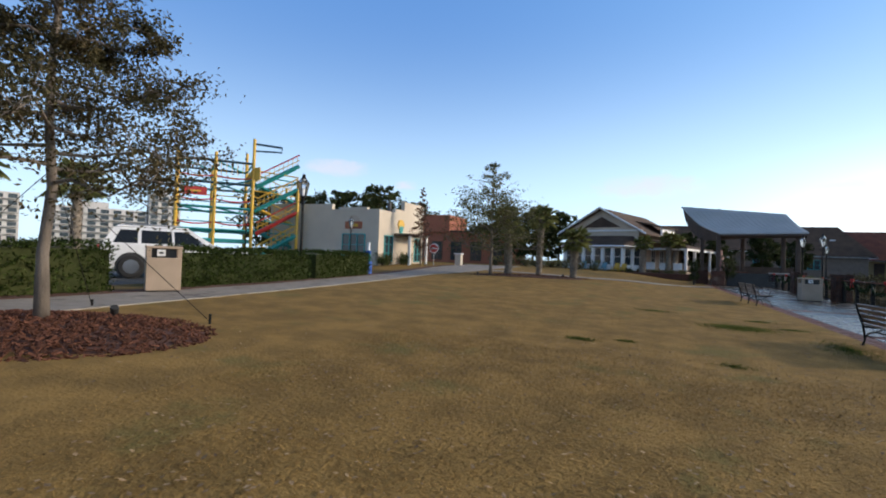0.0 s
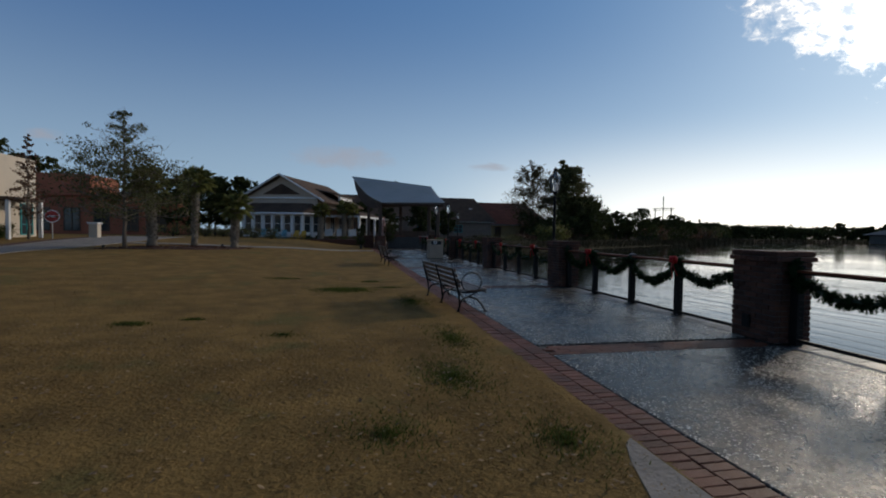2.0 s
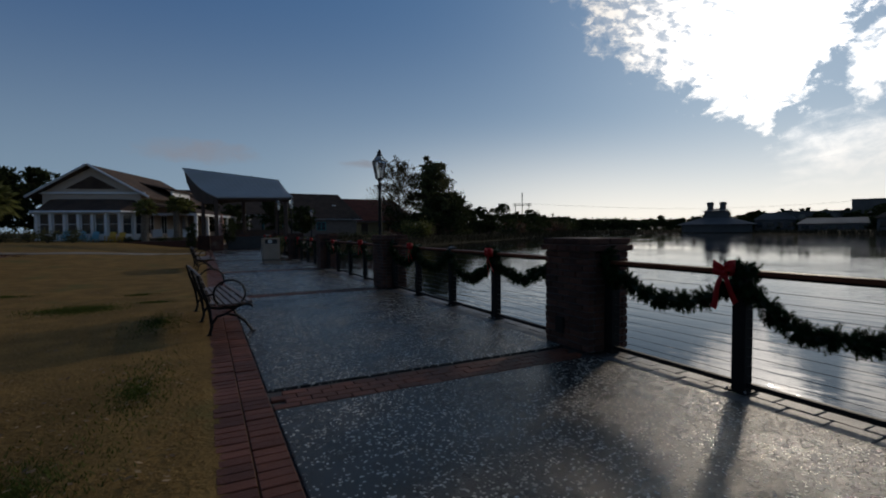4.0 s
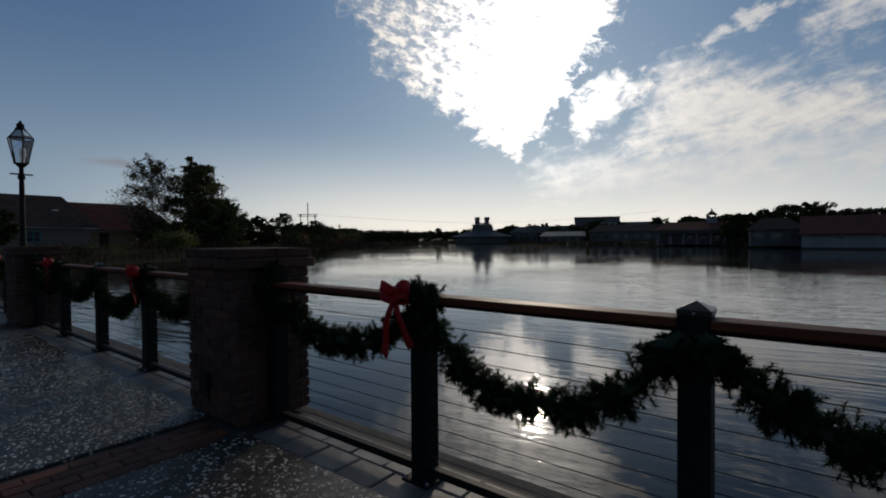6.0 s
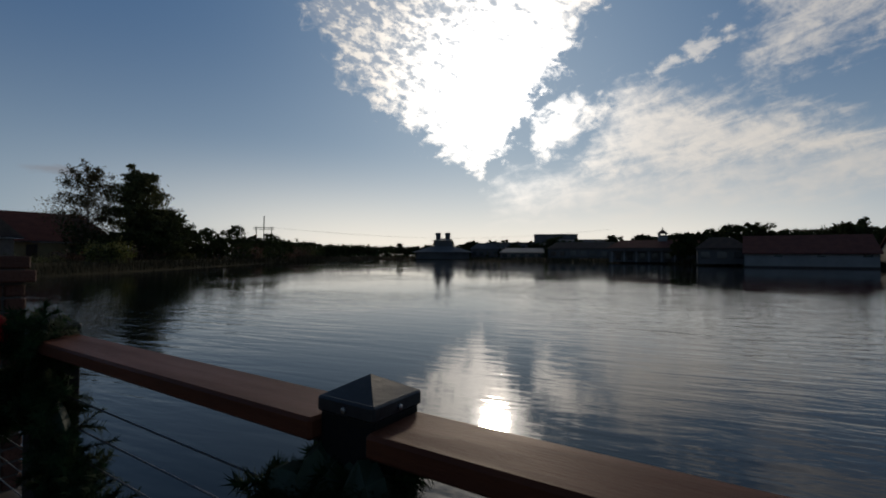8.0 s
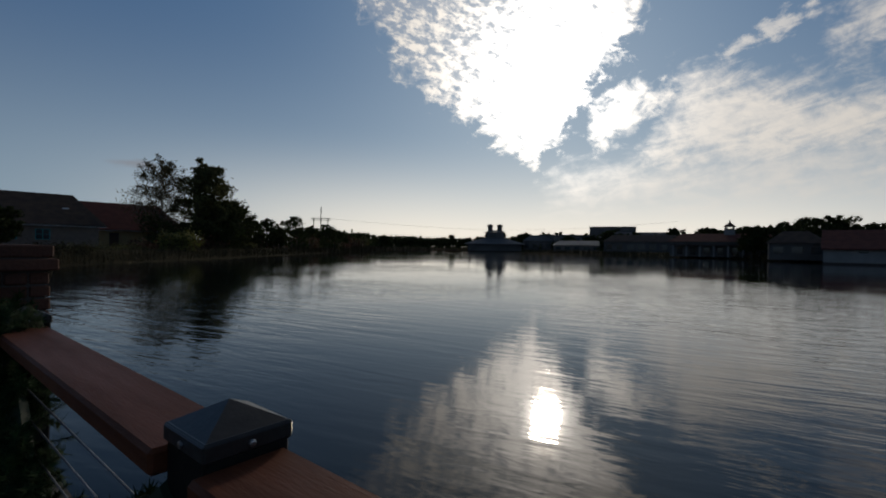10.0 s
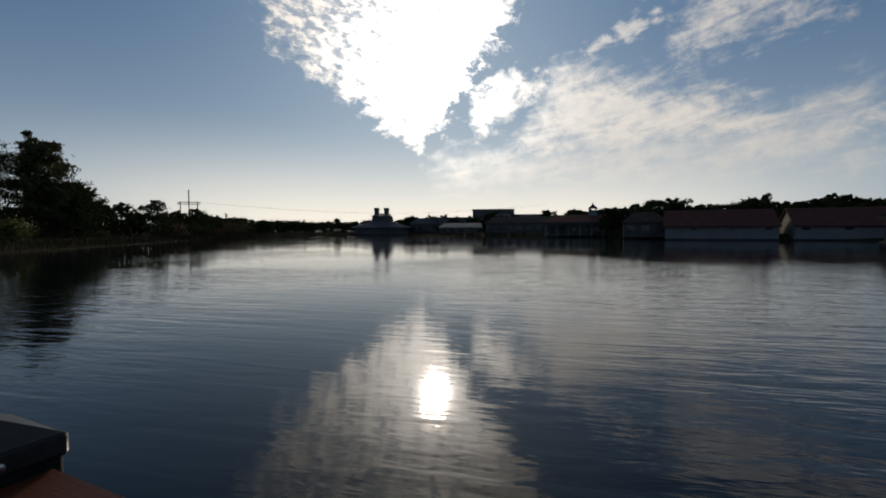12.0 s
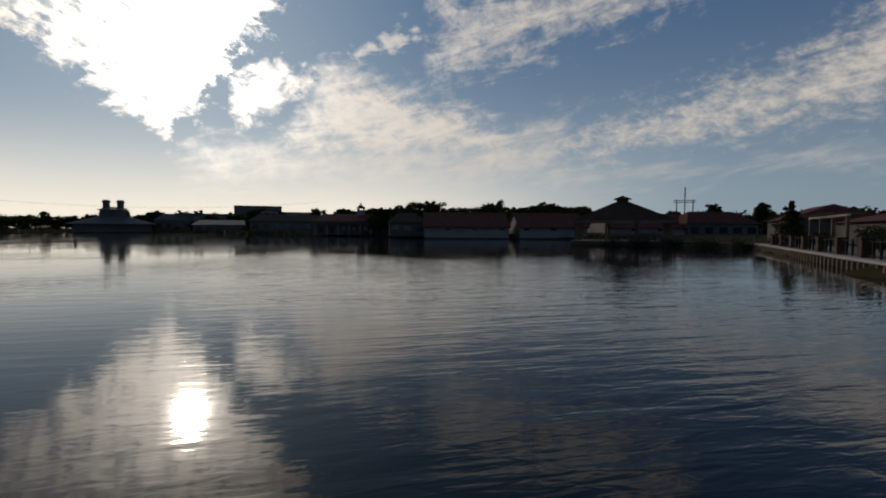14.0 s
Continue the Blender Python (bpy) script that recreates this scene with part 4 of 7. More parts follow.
def build_paths():
    low = [(-17.2, -12), (-17.3, 0), (-17.6, 3.4), (-18.4, 10.0), (-19.4, 16), (-20.0, 21), (-19.4, 25.5), (-19.5, 40)]
    high = [(-19.5, -12), (-19.5, 0), (-19.55, 3.4), (-19.85, 8), (-21.2, 14.0), (-22.4, 21.5), (-24.0, 30), (-24.7, 40)]
    sheet_over("path_1", (resample(high, 44), resample(low, 44)), 0.025, M["pathway"], "pale concrete footpath beside the clipped hedge", "path")
    foot = [(x - 0.62, y) for x, y in high]
    sheet_over("mulch_strip", (resample(foot, 44), resample([(x - 0.004, y) for x, y in high], 44)), 0.035, M["mulch"], "strip of brown mulch at the foot of the hedge", "mulch strip")
    # the cross walk before the cafe
    a = [(-19.0, 29.5), (-14, 29.4), (-11.8, 29.6), (-8.5, 31.5), (-5.3, 34.6), (-4.25, 35.2)]
    b = [(-19.0, 28.4), (-14, 28.3), (-11.6, 28.5), (-8.2, 30.3), (-5.2, 33.4), (-4.25, 33.6)]
    sheet_over("path_2", (resample(a, 26), resample(b, 26)), 0.025, M["pathway"], "narrow pale footpath across the lawn", "path")
    mb = MB()
    out = [(-4.213, 0.52), (-4.3, 0.44), (-4.42, 0.2), (-4.58, -0.25), (-4.7, -0.9), (-4.75, -2.2), (-4.75, -9.5), (-4.213, -9.5)]
    mb.extrude(out, "z", -0.08, 0.006)
    setting("path_3", mb, M["pathway"], "damp concrete path joining the brick border", "path")
    lot = MB()
    lot.add([(-26.5, -30, 0.33), (-21.9, -30, 0.33), (-21.9, 3, 0.36), (-23.0, 18, 0.37), (-24.5, 26, 0.40), (-36, 26, 0.45), (-60, 20, 0.4), (-60, -30, 0.35)], [tuple(range(8))])
    setting("road", lot, M["asphalt"], "asphalt car park behind the hedge", "road")


build_paths()


def mulch_bed(name, cx, cy, rx, ry, seed, chips, turn=0.0):
    rng = np.random.default_rng(seed)
    bed = thing(name, "red-brown bark mulch bed round the foot of trees", "mulch bed", (0, 0, 0))
    mb = MB()
    seg, rings = 40, 6
    ca, sa = math.cos(turn), math.sin(turn)
    for r in range(rings + 1):
        f = r / rings
        for k in range(seg):
            th = 2 * math.pi * k / seg
            w = 1 + 0.10 * math.sin(3 * th + seed) + 0.06 * math.sin(7 * th)
            px, py = math.cos(th) * rx * f * w, math.sin(th) * ry * f * w
            x, y = cx + px * ca - py * sa, cy + px * sa + py * ca
            mb.v.append((x, y, lawn_z(x, y) - 0.02 + 0.11 * (1 - f ** 3) + 0.02 * noise.noise((x * 3, y * 3, 1))))
    mb.f += [(r * seg + k, r * seg + (k + 1) % seg, (r + 1) * seg + (k + 1) % seg, (r + 1) * seg + k) for r in range(rings) for k in range(seg)]
    part("mound", mb, M["mulch"], bed, smooth=True)
    ch = MB()
    for _ in range(chips):
        th, f = rng.uniform(0, 6.283), math.sqrt(rng.random()) * 1.04
        px, py = math.cos(th) * rx * f, math.sin(th) * ry * f
        x, y = cx + px * ca - py * sa, cy + px * sa + py * ca
        z = lawn_z(x, y) + 0.11 * (1 - min(1, f) ** 3) + 0.005
        l, a = rng.uniform(0.02, 0.06), rng.uniform(0, 6.283)
        m = pose(x, y, z, rng.uniform(-40, 40), rng.uniform(-40, 40), math.degrees(a))
        ch.box(-l, l, -l * 0.3, l * 0.3, -0.006, 0.006, 0, m)
    tagged(part("mulch_layer", ch, M["mulch_chip"], bed), kind="stuff")


mulch_bed("mulch_bed", -16.15, -0.3, 2.5, 1.65, 2, 3600, 0.5)
mulch_bed("mulch_bed", -15.1, 25.5, 3.9, 1.1, 5, 700, 0.55)

# ---------------------------------------------------------------- plants
def leaf_cloud(mb, centres, radius, count, size, rng, squash=0.8):
    """Small folded leaves scattered round each centre."""
    c = np.repeat(np.array(centres, float).reshape(-1, 3), count, axis=0)
    n = len(c)
    p = c + rng.normal(0, 0.55, (n, 3)) * np.array([radius, radius, radius * squash])
    d = rng.normal(0, 1, (n, 3))
    d /= np.linalg.norm(d, axis=1, keepdims=True) + 1e-9
    e = np.cross(d, rng.normal(0, 1, (n, 3)))
    e /= np.linalg.norm(e, axis=1, keepdims=True) + 1e-9
    s = size * rng.uniform(0.6, 1.35, (n, 1))
    fold = np.cross(d, e) * s * 0.25
    quads = np.stack([p - d * s, p + e * s * 0.5 + fold, p + d * s, p - e * s * 0.5 + fold], axis=1).reshape(-1, 3)
    k = len(mb.v)
    mb.v.extend(map(tuple, quads.tolist()))
    for q in range(k, k + 4 * n, 4):
        mb.f += [(q, q + 1, q + 2), (q, q + 2, q + 3)]


def grow(seed, height, r0, crown, spread, limbs, twigs, leaves, size, shape="round", lean=0.0, bare_top=0.0, up=0.55, gap=0.0, puff=0.55):
    """A branching tree. crown: height at which limbs begin. Returns the wood and the leaves."""
    rng = np.random.default_rng(seed)
    wood, green = MB(), MB()
    n = 9
    top = height * 0.96
    axis = [Vector((lean * (k / n) ** 2 + 0.02 * height * 0.2 * math.sin(k * 1.7 + seed), 0.02 * height * 0.2 * math.sin(k * 2.3 + seed * 2), top * k / n)) for k in range(n + 1)]
    axis[0].x = axis[0].y = 0.0
    wood.tube(axis, [r0 * (1.25 if k == 0 else 1.0) * (1 - 0.88 * k / n) for k in range(n + 1)], 8)
    for i in range(limbs):
        f = (i + rng.uniform(0.1, 0.9)) / limbs
        z = crown + (top - crown) * f
        if gap and rng.random() < gap:
            continue
        k = min(n - 1, int(z / top * n))
        base = axis[k].lerp(axis[k + 1], z / top * n - k)
        if shape == "round":
            reach = spread * (0.35 + 0.75 * math.sin(math.pi * min(0.97, 0.18 + 0.8 * f)))
        elif shape == "cone":
            reach = spread * (1.05 - 0.95 * f)
        elif shape == "flat":
            reach = spread * (0.3 + 0.8 * f)
        else:
            reach = spread * (0.5 + 0.4 * math.sin(f * 5))
        reach *= rng.uniform(0.75, 1.15)
        a = i * 2.399 + rng.uniform(-0.4, 0.4)
        rise = up * rng.uniform(0.4, 1.2) * (0.5 + 0.7 * f)
        way = Vector((math.cos(a), math.sin(a), rise))
        pts = [base]
        for s in range(1, 5):
            pts.append(base + way * reach * s / 4 + Vector((rng.normal(0, 0.05), rng.normal(0, 0.05), rng.normal(0, 0.04) - 0.02 * s)) * reach)
        rr = max(0.012, r0 * 0.42 * (1 - 0.75 * f))
        wood.tube(pts, [rr, rr * 0.75, rr * 0.5, rr * 0.33, rr * 0.15], 5, False)
        for t in range(twigs):
            u = rng.uniform(0.3, 1.0)
            q = min(3, int(u * 4))
            b0 = pts[q].lerp(pts[q + 1], u * 4 - q)
            d = Vector((rng.normal(0, 1), rng.normal(0, 1), rng.normal(0.35, 0.6))).normalized()
            l = reach * rng.uniform(0.2, 0.42)
            e = b0 + d * l
            mid = b0.lerp(e, 0.5) + Vector((0, 0, 0.05 * l))
            wood.tube([b0, mid, e], [rr * 0.3, rr * 0.2, rr * 0.08], 4, False)
            if f > 1 - bare_top and rng.random() < 0.8:
                continue
            leaf_cloud(green, [tuple(mid), tuple(e)], l * puff, leaves, size, rng)
    return wood, green


def tree(label, at, seed, leaf, bark="bark", category="tree", group="", name="tree", **kw):
    wood, green = grow(seed, **kw)
    t = thing(name, label, category, at, group=group)
    part("trunk", wood, M[bark], t, smooth=True)
    part("crown", green, M[leaf], t)
    return t


# the young tree near the start, tied with guy wires
tree("young tree with grey trunk and thin olive-brown autumn leaves in mulch", (-16.34, 0.17, 0.36), 11, "leaf_olive",
     height=9.0, r0=0.085, crown=1.95, spread=2.12, limbs=50, twigs=15, leaves=46, size=0.034, up=0.24, shape="cone", puff=0.36)


def guy(a, b):
    g = thing("guy_wire", "thin black guy wire staked from a young tree to the lawn", "guy wire", (0, 0, 0), group="guy wires")
    part("wire", MB().tube([a, b], 0.006, 5), M["black"], g)
    stake = MB().tube([(b[0], b[1], b[2] - 0.1), (b[0], b[1], b[2] + 0.12)], 0.02, 6)
    part("stake", stake, M["black"], g)


guy((-16.34, 0.17, 2.5), (-14.85, 1.75, 0.3))
guy((-16.34, 0.17, 2.75), (-17.7, 1.6, 0.35))
guy((-16.34, 0.17, 2.5), (-16.0, -1.7, 0.32))


def uplight(x, y):
    u = thing("spotlight", "small black garden spotlight on a spike", "spotlight", (x, y, lawn_z(x, y) + 0.06), group="garden spotlights")
    part("spike", MB().tube([(0, 0, -0.1), (0, 0, 0.08)], 0.012, 6), M["plastic"], u)
    head = part("head", MB().lathe([(0.03, 0), (0.055, 0.03), (0.06, 0.13), (0.055, 0.14)], 12), M["plastic"], u)
    head.matrix_basis = pose(0, 0, 0.07, 35, 0, 60)


uplight(-15.9, 0.9)
uplight(-17.6, 22.3)
uplight(-13.4, 26.6)

tree("small dark oak with a bare thin top on the lawn", (-17.2, 23.6, 0.5), 23, "leaf_green", height=7.0, r0=0.1, crown=1.3, spread=3.1, limbs=66, twigs=10, leaves=13, size=0.062, bare_top=0.5, up=0.7, shape="cone")
tree("slender upright young tree with sparse russet leaves", (-26.3, 32.2, 0.68), 31, "leaf_red", height=6.9, r0=0.08, crown=1.2, spread=1.25, limbs=40, twigs=5, leaves=6, size=0.07, shape="cone", up=0.5)


def palm(at, h, seed, label, group="sabal palms on the lawn", fronds=24, reach=1.05, r=0.17):
    rng = np.random.default_rng(seed)
    p = thing("palm_tree", label, "palm tree", at, group=group)
    trunk = MB()
    lean = rng.uniform(-0.15, 0.15)
    pts = [(lean * (k / 8) ** 2, 0, h * k / 8) for k in range(9)]
    trunk.tube(pts, [r * (1.25 if k == 0 else 1.0 - 0.12 * k / 8) for k in range(9)], 10)
    part("trunk", trunk, M["palm_bark"], p, smooth=True)
    boots = MB()
    for i in range(90):
        f = 0.12 + 0.86 * i / 90
        a = i * 2.399
        z = h * f
        cx = lean * f * f
        m = pose(cx + math.cos(a) * r * 0.92, math.sin(a) * r * 0.92, z, 0, 24, math.degrees(a))
        boots.box(-0.02, 0.03, -0.045, 0.045, 0.0, 0.15, 0, m)
    tagged(part("bark_cover", boots, M["palm_bark"], p, "criss-cross old leaf bases"), kind="stuff")
    crown = MB()
    for i in range(fronds):
        a = i * 2.399
        tilt = 1.25 - 2.0 * (i / fronds)
        d = Vector((math.cos(a) * math.cos(tilt), math.sin(a) * math.cos(tilt), math.sin(tilt)))
        base = Vector((lean, 0, h))
        hub = base + d * reach * rng.uniform(0.42, 0.6)
        crown.tube([base, hub], [0.018, 0.008], 4, False)
        side = d.cross(Vector((0, 0, 1))).normalized()
        nrm = side.cross(d)
        for k in range(17):
            th = (k - 8) / 8 * 1.75
            w = d * math.cos(th) + side * math.sin(th)
            l = reach * (0.62 - 0.12 * abs(th)) * rng.uniform(0.85, 1.1)
            mid = hub + w * l * 0.6 + nrm * 0.04
            tip = hub + w * l - Vector((0, 0, 0.16 * l + 0.05))
            q = w.cross(nrm).normalized() * 0.03
            j = len(crown.v)
            crown.v += [tuple(hub), tuple(mid + q), tuple(tip), tuple(mid - q)]
            crown.f += [(j, j + 1, j + 2), (j, j + 2, j + 3)]
    part("fronds", crown, M["frond"], p)
    return p


palm((-16.62, 25.4, 0.5), 3.5, 3, "sabal palm with criss-cross trunk beside a small oak", r=0.24)
palm((-15.04, 27.2, 0.5), 3.75, 4, "tall slim sabal palm with ragged fan leaves", r=0.17)
palm((-12.76, 26.8, 0.42), 2.35, 5, "short sabal palm with pale trunk and fan leaves", r=0.2)


def bush(at, size, seed, leaf, label, count=900, leafsize=0.05, name="shrub", group=""):
    rng = np.random.default_rng(seed)
    b = thing(name, label, "shrub", at, group=group)
    wood, green = MB(), MB()
    tips = []
    for k in range(14):
        a, f = k * 2.399, rng.uniform(0.3, 1.0)
        tip = (math.cos(a) * size[0] * 0.75 * f, math.sin(a) * size[1] * 0.75 * f, size[2] * rng.uniform(0.45, 0.9))
        wood.tube([(0, 0, 0), (tip[0] * 0.4, tip[1] * 0.4, tip[2] * 0.5), tip], [0.03 * size[2], 0.02 * size[2], 0.006 * size[2]], 4, False)
        tips += [tip, (tip[0] * 0.7, tip[1] * 0.7, tip[2] * 0.45)]
    leaf_cloud(green, tips, min(size) * 0.42, max(1, count // len(tips)), leafsize, rng, 0.75)
    tagged(part("wood", wood, M["dark_bark"], b), kind="stuff")
    part("leaves", green, M[leaf], b)
    return b


def hedge(name, a, b, width, h, seed, n):
    """A clipped hedge between two points of the plan."""
    rng = np.random.default_rng(seed)
    a, b = Vector(a), Vector(b)
    d = (b - a).normalized()
    s = Vector((-d.y, d.x))
    hd = thing(name, "clipped dark green hedge beside the concrete path", "hedge", (0, 0, 0), group="clipped hedges")
    core, green = MB(), MB()
    L = (b - a).length
    za = lambda p: lawn_z(p.x, p.y)
    k = max(2, int(L / 0.5))
    for i in range(k + 1):
        p = a.lerp(b, i / k)
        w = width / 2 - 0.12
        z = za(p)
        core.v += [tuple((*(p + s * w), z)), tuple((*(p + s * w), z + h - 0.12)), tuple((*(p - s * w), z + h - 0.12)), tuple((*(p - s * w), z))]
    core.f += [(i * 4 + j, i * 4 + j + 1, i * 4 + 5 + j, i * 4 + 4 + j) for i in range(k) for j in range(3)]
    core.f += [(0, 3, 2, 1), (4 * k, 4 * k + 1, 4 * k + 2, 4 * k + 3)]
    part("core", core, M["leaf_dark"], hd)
    for _ in range(n):
        u, side = rng.random(), rng.random()
        p = a.lerp(b, u)
        wv = 0.035 * math.sin(u * L * 2.1 + seed)
        if side < 0.45:
            off, z = width / 2 + wv, rng.uniform(0.04, h)
        elif side < 0.6:
            off, z = -width / 2, rng.uniform(0.04, h)
        elif side < 0.93:
            off, z = rng.uniform(-width / 2, width / 2), h + wv
        else:
            off, z = rng.uniform(-width / 2, width / 2), rng.uniform(0.04, h)
            p = a if rng.random() < 0.5 else b
        q = p + s * off
        leaf_cloud(green, [(q.x, q.y, za(q) + z)], 0.085, 3, 0.045, rng, 1.0)
    part("leaves", green, M["leaf_hedge"], hd)


hedge("hedge", (-20.45, 3.3), (-20.3, -12), 0.9, 1.13, 1, 4600)
hedge("hedge", (-21.25, 11.3), (-20.45, 5.0), 0.9, 1.1, 2, 2600)
hedge("hedge", (-22.3, 17.3), (-21.35, 11.9), 0.9, 1.15, 3, 2000)

# ---------------------------------------------------------------- street furniture
def lamp_post(at, h, label, group="lantern street lamps"):
    lamp = thing("street_lamp", label, "street lamp", at, group=group)
    neck = h - 0.95
    part("pole", MB().lathe([(0.13, 0), (0.13, 0.06), (0.085, 0.12), (0.095, 0.5), (0.06, 0.58), (0.05, 0.7), (0.038, neck - 0.12), (0.055, neck - 0.1), (0.055, neck - 0.05), (0.035, neck - 0.02), (0.035, neck + 0.1), (0.075, neck + 0.14), (0.075, neck + 0.17)], 14), M["black"], lamp, smooth=False)
    part("crossbar", MB().tube([(-0.16, 0, neck - 0.02), (0.16, 0, neck - 0.02)], 0.014, 8), M["black"], lamp)
    z0, z1, r0, r1 = neck + 0.17, neck + 0.62, 0.10, 0.19
    def ring(r, z):
        return [(r * math.cos(math.pi / 3 * k + 0.5), r * math.sin(math.pi / 3 * k + 0.5), z) for k in range(6)]
    a, b, c = ring(r0, z0), ring(r1, z1), ring(0.07, z1 + 0.16)
    for k in range(6):
        part("frame_bar", MB().tube([a[k], b[k]], 0.011, 5), M["black"], lamp)
        n = (k + 1) % 6
        pane = MB().add([a[k], a[n], b[n], b[k]], [(0, 1, 2, 3)])
        ob = part("pane", pane, M["glass"], lamp, "clear lantern pane")
        ob.visible_shadow = False
        part("roof_bar", MB().tube([b[k], c[k]], 0.011, 5), M["black"], lamp)
        rp = MB().add([b[k], b[n], c[n], c[k]], [(0, 1, 2, 3)])
        part("roof_pane", rp, M["glass"], lamp, "clear lantern roof pane").visible_shadow = False
    for r, z in ((r0, z0), (r1, z1)):
        pts = ring(r, z)
        part("frame_ring", MB().tube(pts + pts[:1], 0.014, 5, False), M["black"], lamp)
    part("finial", MB().lathe([(0.08, z1 + 0.15), (0.085, z1 + 0.17), (0.055, z1 + 0.2), (0.06, z1 + 0.26), (0.02, z1 + 0.29), (0.025, z1 + 0.31), (0.004, h)], 10), M["black"], lamp)
    part("bulb_holder", MB().lathe([(0.03, z0), (0.03, z0 + 0.1), (0.045, z0 + 0.16), (0.045, z0 + 0.26), (0.01, z0 + 0.3)], 10), M["white"], lamp)
    return lamp


LAMP = lamp_post((-0.03, 10.9, 0), 3.6, "black iron lantern street lamp beside the railing")
copy_thing(LAMP, pose(0.6, 29.2, 0))
copy_thing(LAMP, pose(0.05, 30.8, 0))
copy_thing(LAMP, pose(4.5, 42.6, 0.0))
copy_thing(LAMP, pose(-21.05, 11.05, lawn_z(-21.05, 11.05), 0, 0, 20)).scale = (1.18, 1.18, 1.18)
copy_thing(LAMP, pose(-27.0, 22.9, 0.42, 0, 0, 10))
copy_thing(LAMP, pose(-33.0, 19.5, 0.42, 0, 0, 30))


def bench(at):
    """Cast-iron park bench, 2.3 m long along y, facing the water."""
    b = thing("park_bench", "black cast-iron park bench with wet wooden slats on the promenade", "bench", at, group="park benches")
    L = 2.32
    for y in (0.0, L / 2, L):
        back = [(-0.20, 0.0), (-0.165, 0.12), (-0.18, 0.26), (-0.20, 0.40), (-0.27, 0.62), (-0.33, 0.84)]
        part("leg_frame", MB().tube([(x, y, z) for x, z in back], [0.022, 0.02, 0.02, 0.024, 0.02, 0.016], 6), M["black"], b)
        front = [(0.36, 0.0), (0.33, 0.05), (0.27, 0.15), (0.17, 0.24), (0.02, 0.285), (-0.10, 0.25), (-0.17, 0.15)]
        part("leg_arch", MB().tube([(x, y, z) for x, z in front], 0.019, 6), M["black"], b)
        seat = [(-0.20, 0.385), (-0.05, 0.365), (0.12, 0.375), (0.27, 0.40), (0.35, 0.385), (0.37, 0.35)]
        part("seat_bearer", MB().tube([(x, y, z) for x, z in seat], 0.019, 6), M["black"], b)
        strut = [(0.20, 0.385), (0.10, 0.33), (0.02, 0.285)]
        part("strut", MB().tube([(x, y, z) for x, z in strut], 0.015, 6), M["black"], b)
        if y != L / 2:
            loop = [(0.07 + 0.205 * math.cos(t), 0.565 + 0.19 * math.sin(t)) for t in [math.pi * 2 * k / 20 for k in range(21)]]
            part("arm_loop", MB().tube([(x, y, z) for x, z in loop], 0.014, 6, False), M["black"], b)
            part("arm_tie", MB().tube([(-0.235, y, 0.55), (-0.14, y, 0.57)], 0.014, 6), M["black"], b)
        for x in (-0.2, 0.36):
            part("foot", MB().box(x - 0.035, x + 0.035, y - 0.03, y + 0.03, 0, 0.014, 0.004), M["black"], b)
    for k in range(6):
        x = -0.15 + k * 0.095
        z = 0.395 + 0.010 * (k - 2.2) ** 2 * 0.35
        part("seat_slat", MB().box(x - 0.036, x + 0.036, -0.07, L + 0.07, z, z + 0.032, 0.006), M["slat"], b)
    for k in range(4):
        f = k / 3
        x, z = -0.205 - 0.10 * f, 0.50 + 0.30 * f
        m = pose(x, 0, z, 0, -17, 0)
        part("back_slat", MB().box(0.0, 0.03, -0.07, L + 0.07, -0.037, 0.037, 0.006, m), M["slat"], b)
    return b


BENCH = bench((-4.0, 6.15, 0.004))
BENCH.matrix_basis = pose(-4.0, 6.15, 0.004, 0, 0, 5)
copy_thing(BENCH, pose(-4.3, 18.2, 0.004, 0, 0, 4))


def litter_bin(at, turn, label, w=0.75, d=0.75, h=1.12):
    b = thing("litter_bin", label, "litter bin", at, turn, group="litter bins")
    part("body", MB().box(-w / 2, w / 2, -d / 2, d / 2, 0.03, h * 0.74, 0.012), M["tan"], b)
    part("plinth", MB().box(-w / 2 + 0.03, w / 2 - 0.03, -d / 2 + 0.03, d / 2 - 0.03, 0, 0.04), M["plastic"], b)
    for sx in (-1, 1):
        for sy in (-1, 1):
            x, y = sx * (w / 2 - 0.05), sy * (d / 2 - 0.05)
            part("corner_post", MB().box(x - 0.05, x + 0.05, y - 0.05, y + 0.05, h * 0.74, h * 0.95, 0.004), M["tan"], b)
    part("lid", MB().box(-w / 2 - 0.015, w / 2 + 0.015, -d / 2 - 0.015, d / 2 + 0.015, h * 0.94, h, 0.012), M["tan"], b)
    # no hollow here: a solid black block stands for the opening's shade
    part("hopper", MB().box(-w / 2 + 0.11, w / 2 - 0.11, -d / 2 + 0.11, d / 2 - 0.11, h * 0.73, h * 0.95), M["plastic"], b, "solid black block standing for the shaded opening")
    part("side_panel", MB().box(-w / 2 - 0.012, -w / 2 + 0.002, -d / 2 + 0.02, d / 2 - 0.02, 0.05, h * 0.72, 0.004), M["tan_dark"], b, "brown side panel")
    sign = part("sign_plate", MB().box(w / 2, w / 2 + 0.01, -0.16, 0.02, h * 0.78, h * 0.92, 0.002), M["white"], b, "pale notice plate with dark bars")
    part("notice_bar", MB().box(w / 2 + 0.01, w / 2 + 0.013, -0.12, -0.02, h * 0.83, h * 0.87), M["plastic"], b)
    return b


litter_bin((-19.55, 4.25, 0.375), -32, "tan square litter bin with open hopper beside the hedge")
litter_bin((-1.25, 24.2, 0.0), -90, "tan square litter bin on the promenade", 0.8, 0.8, 1.1)

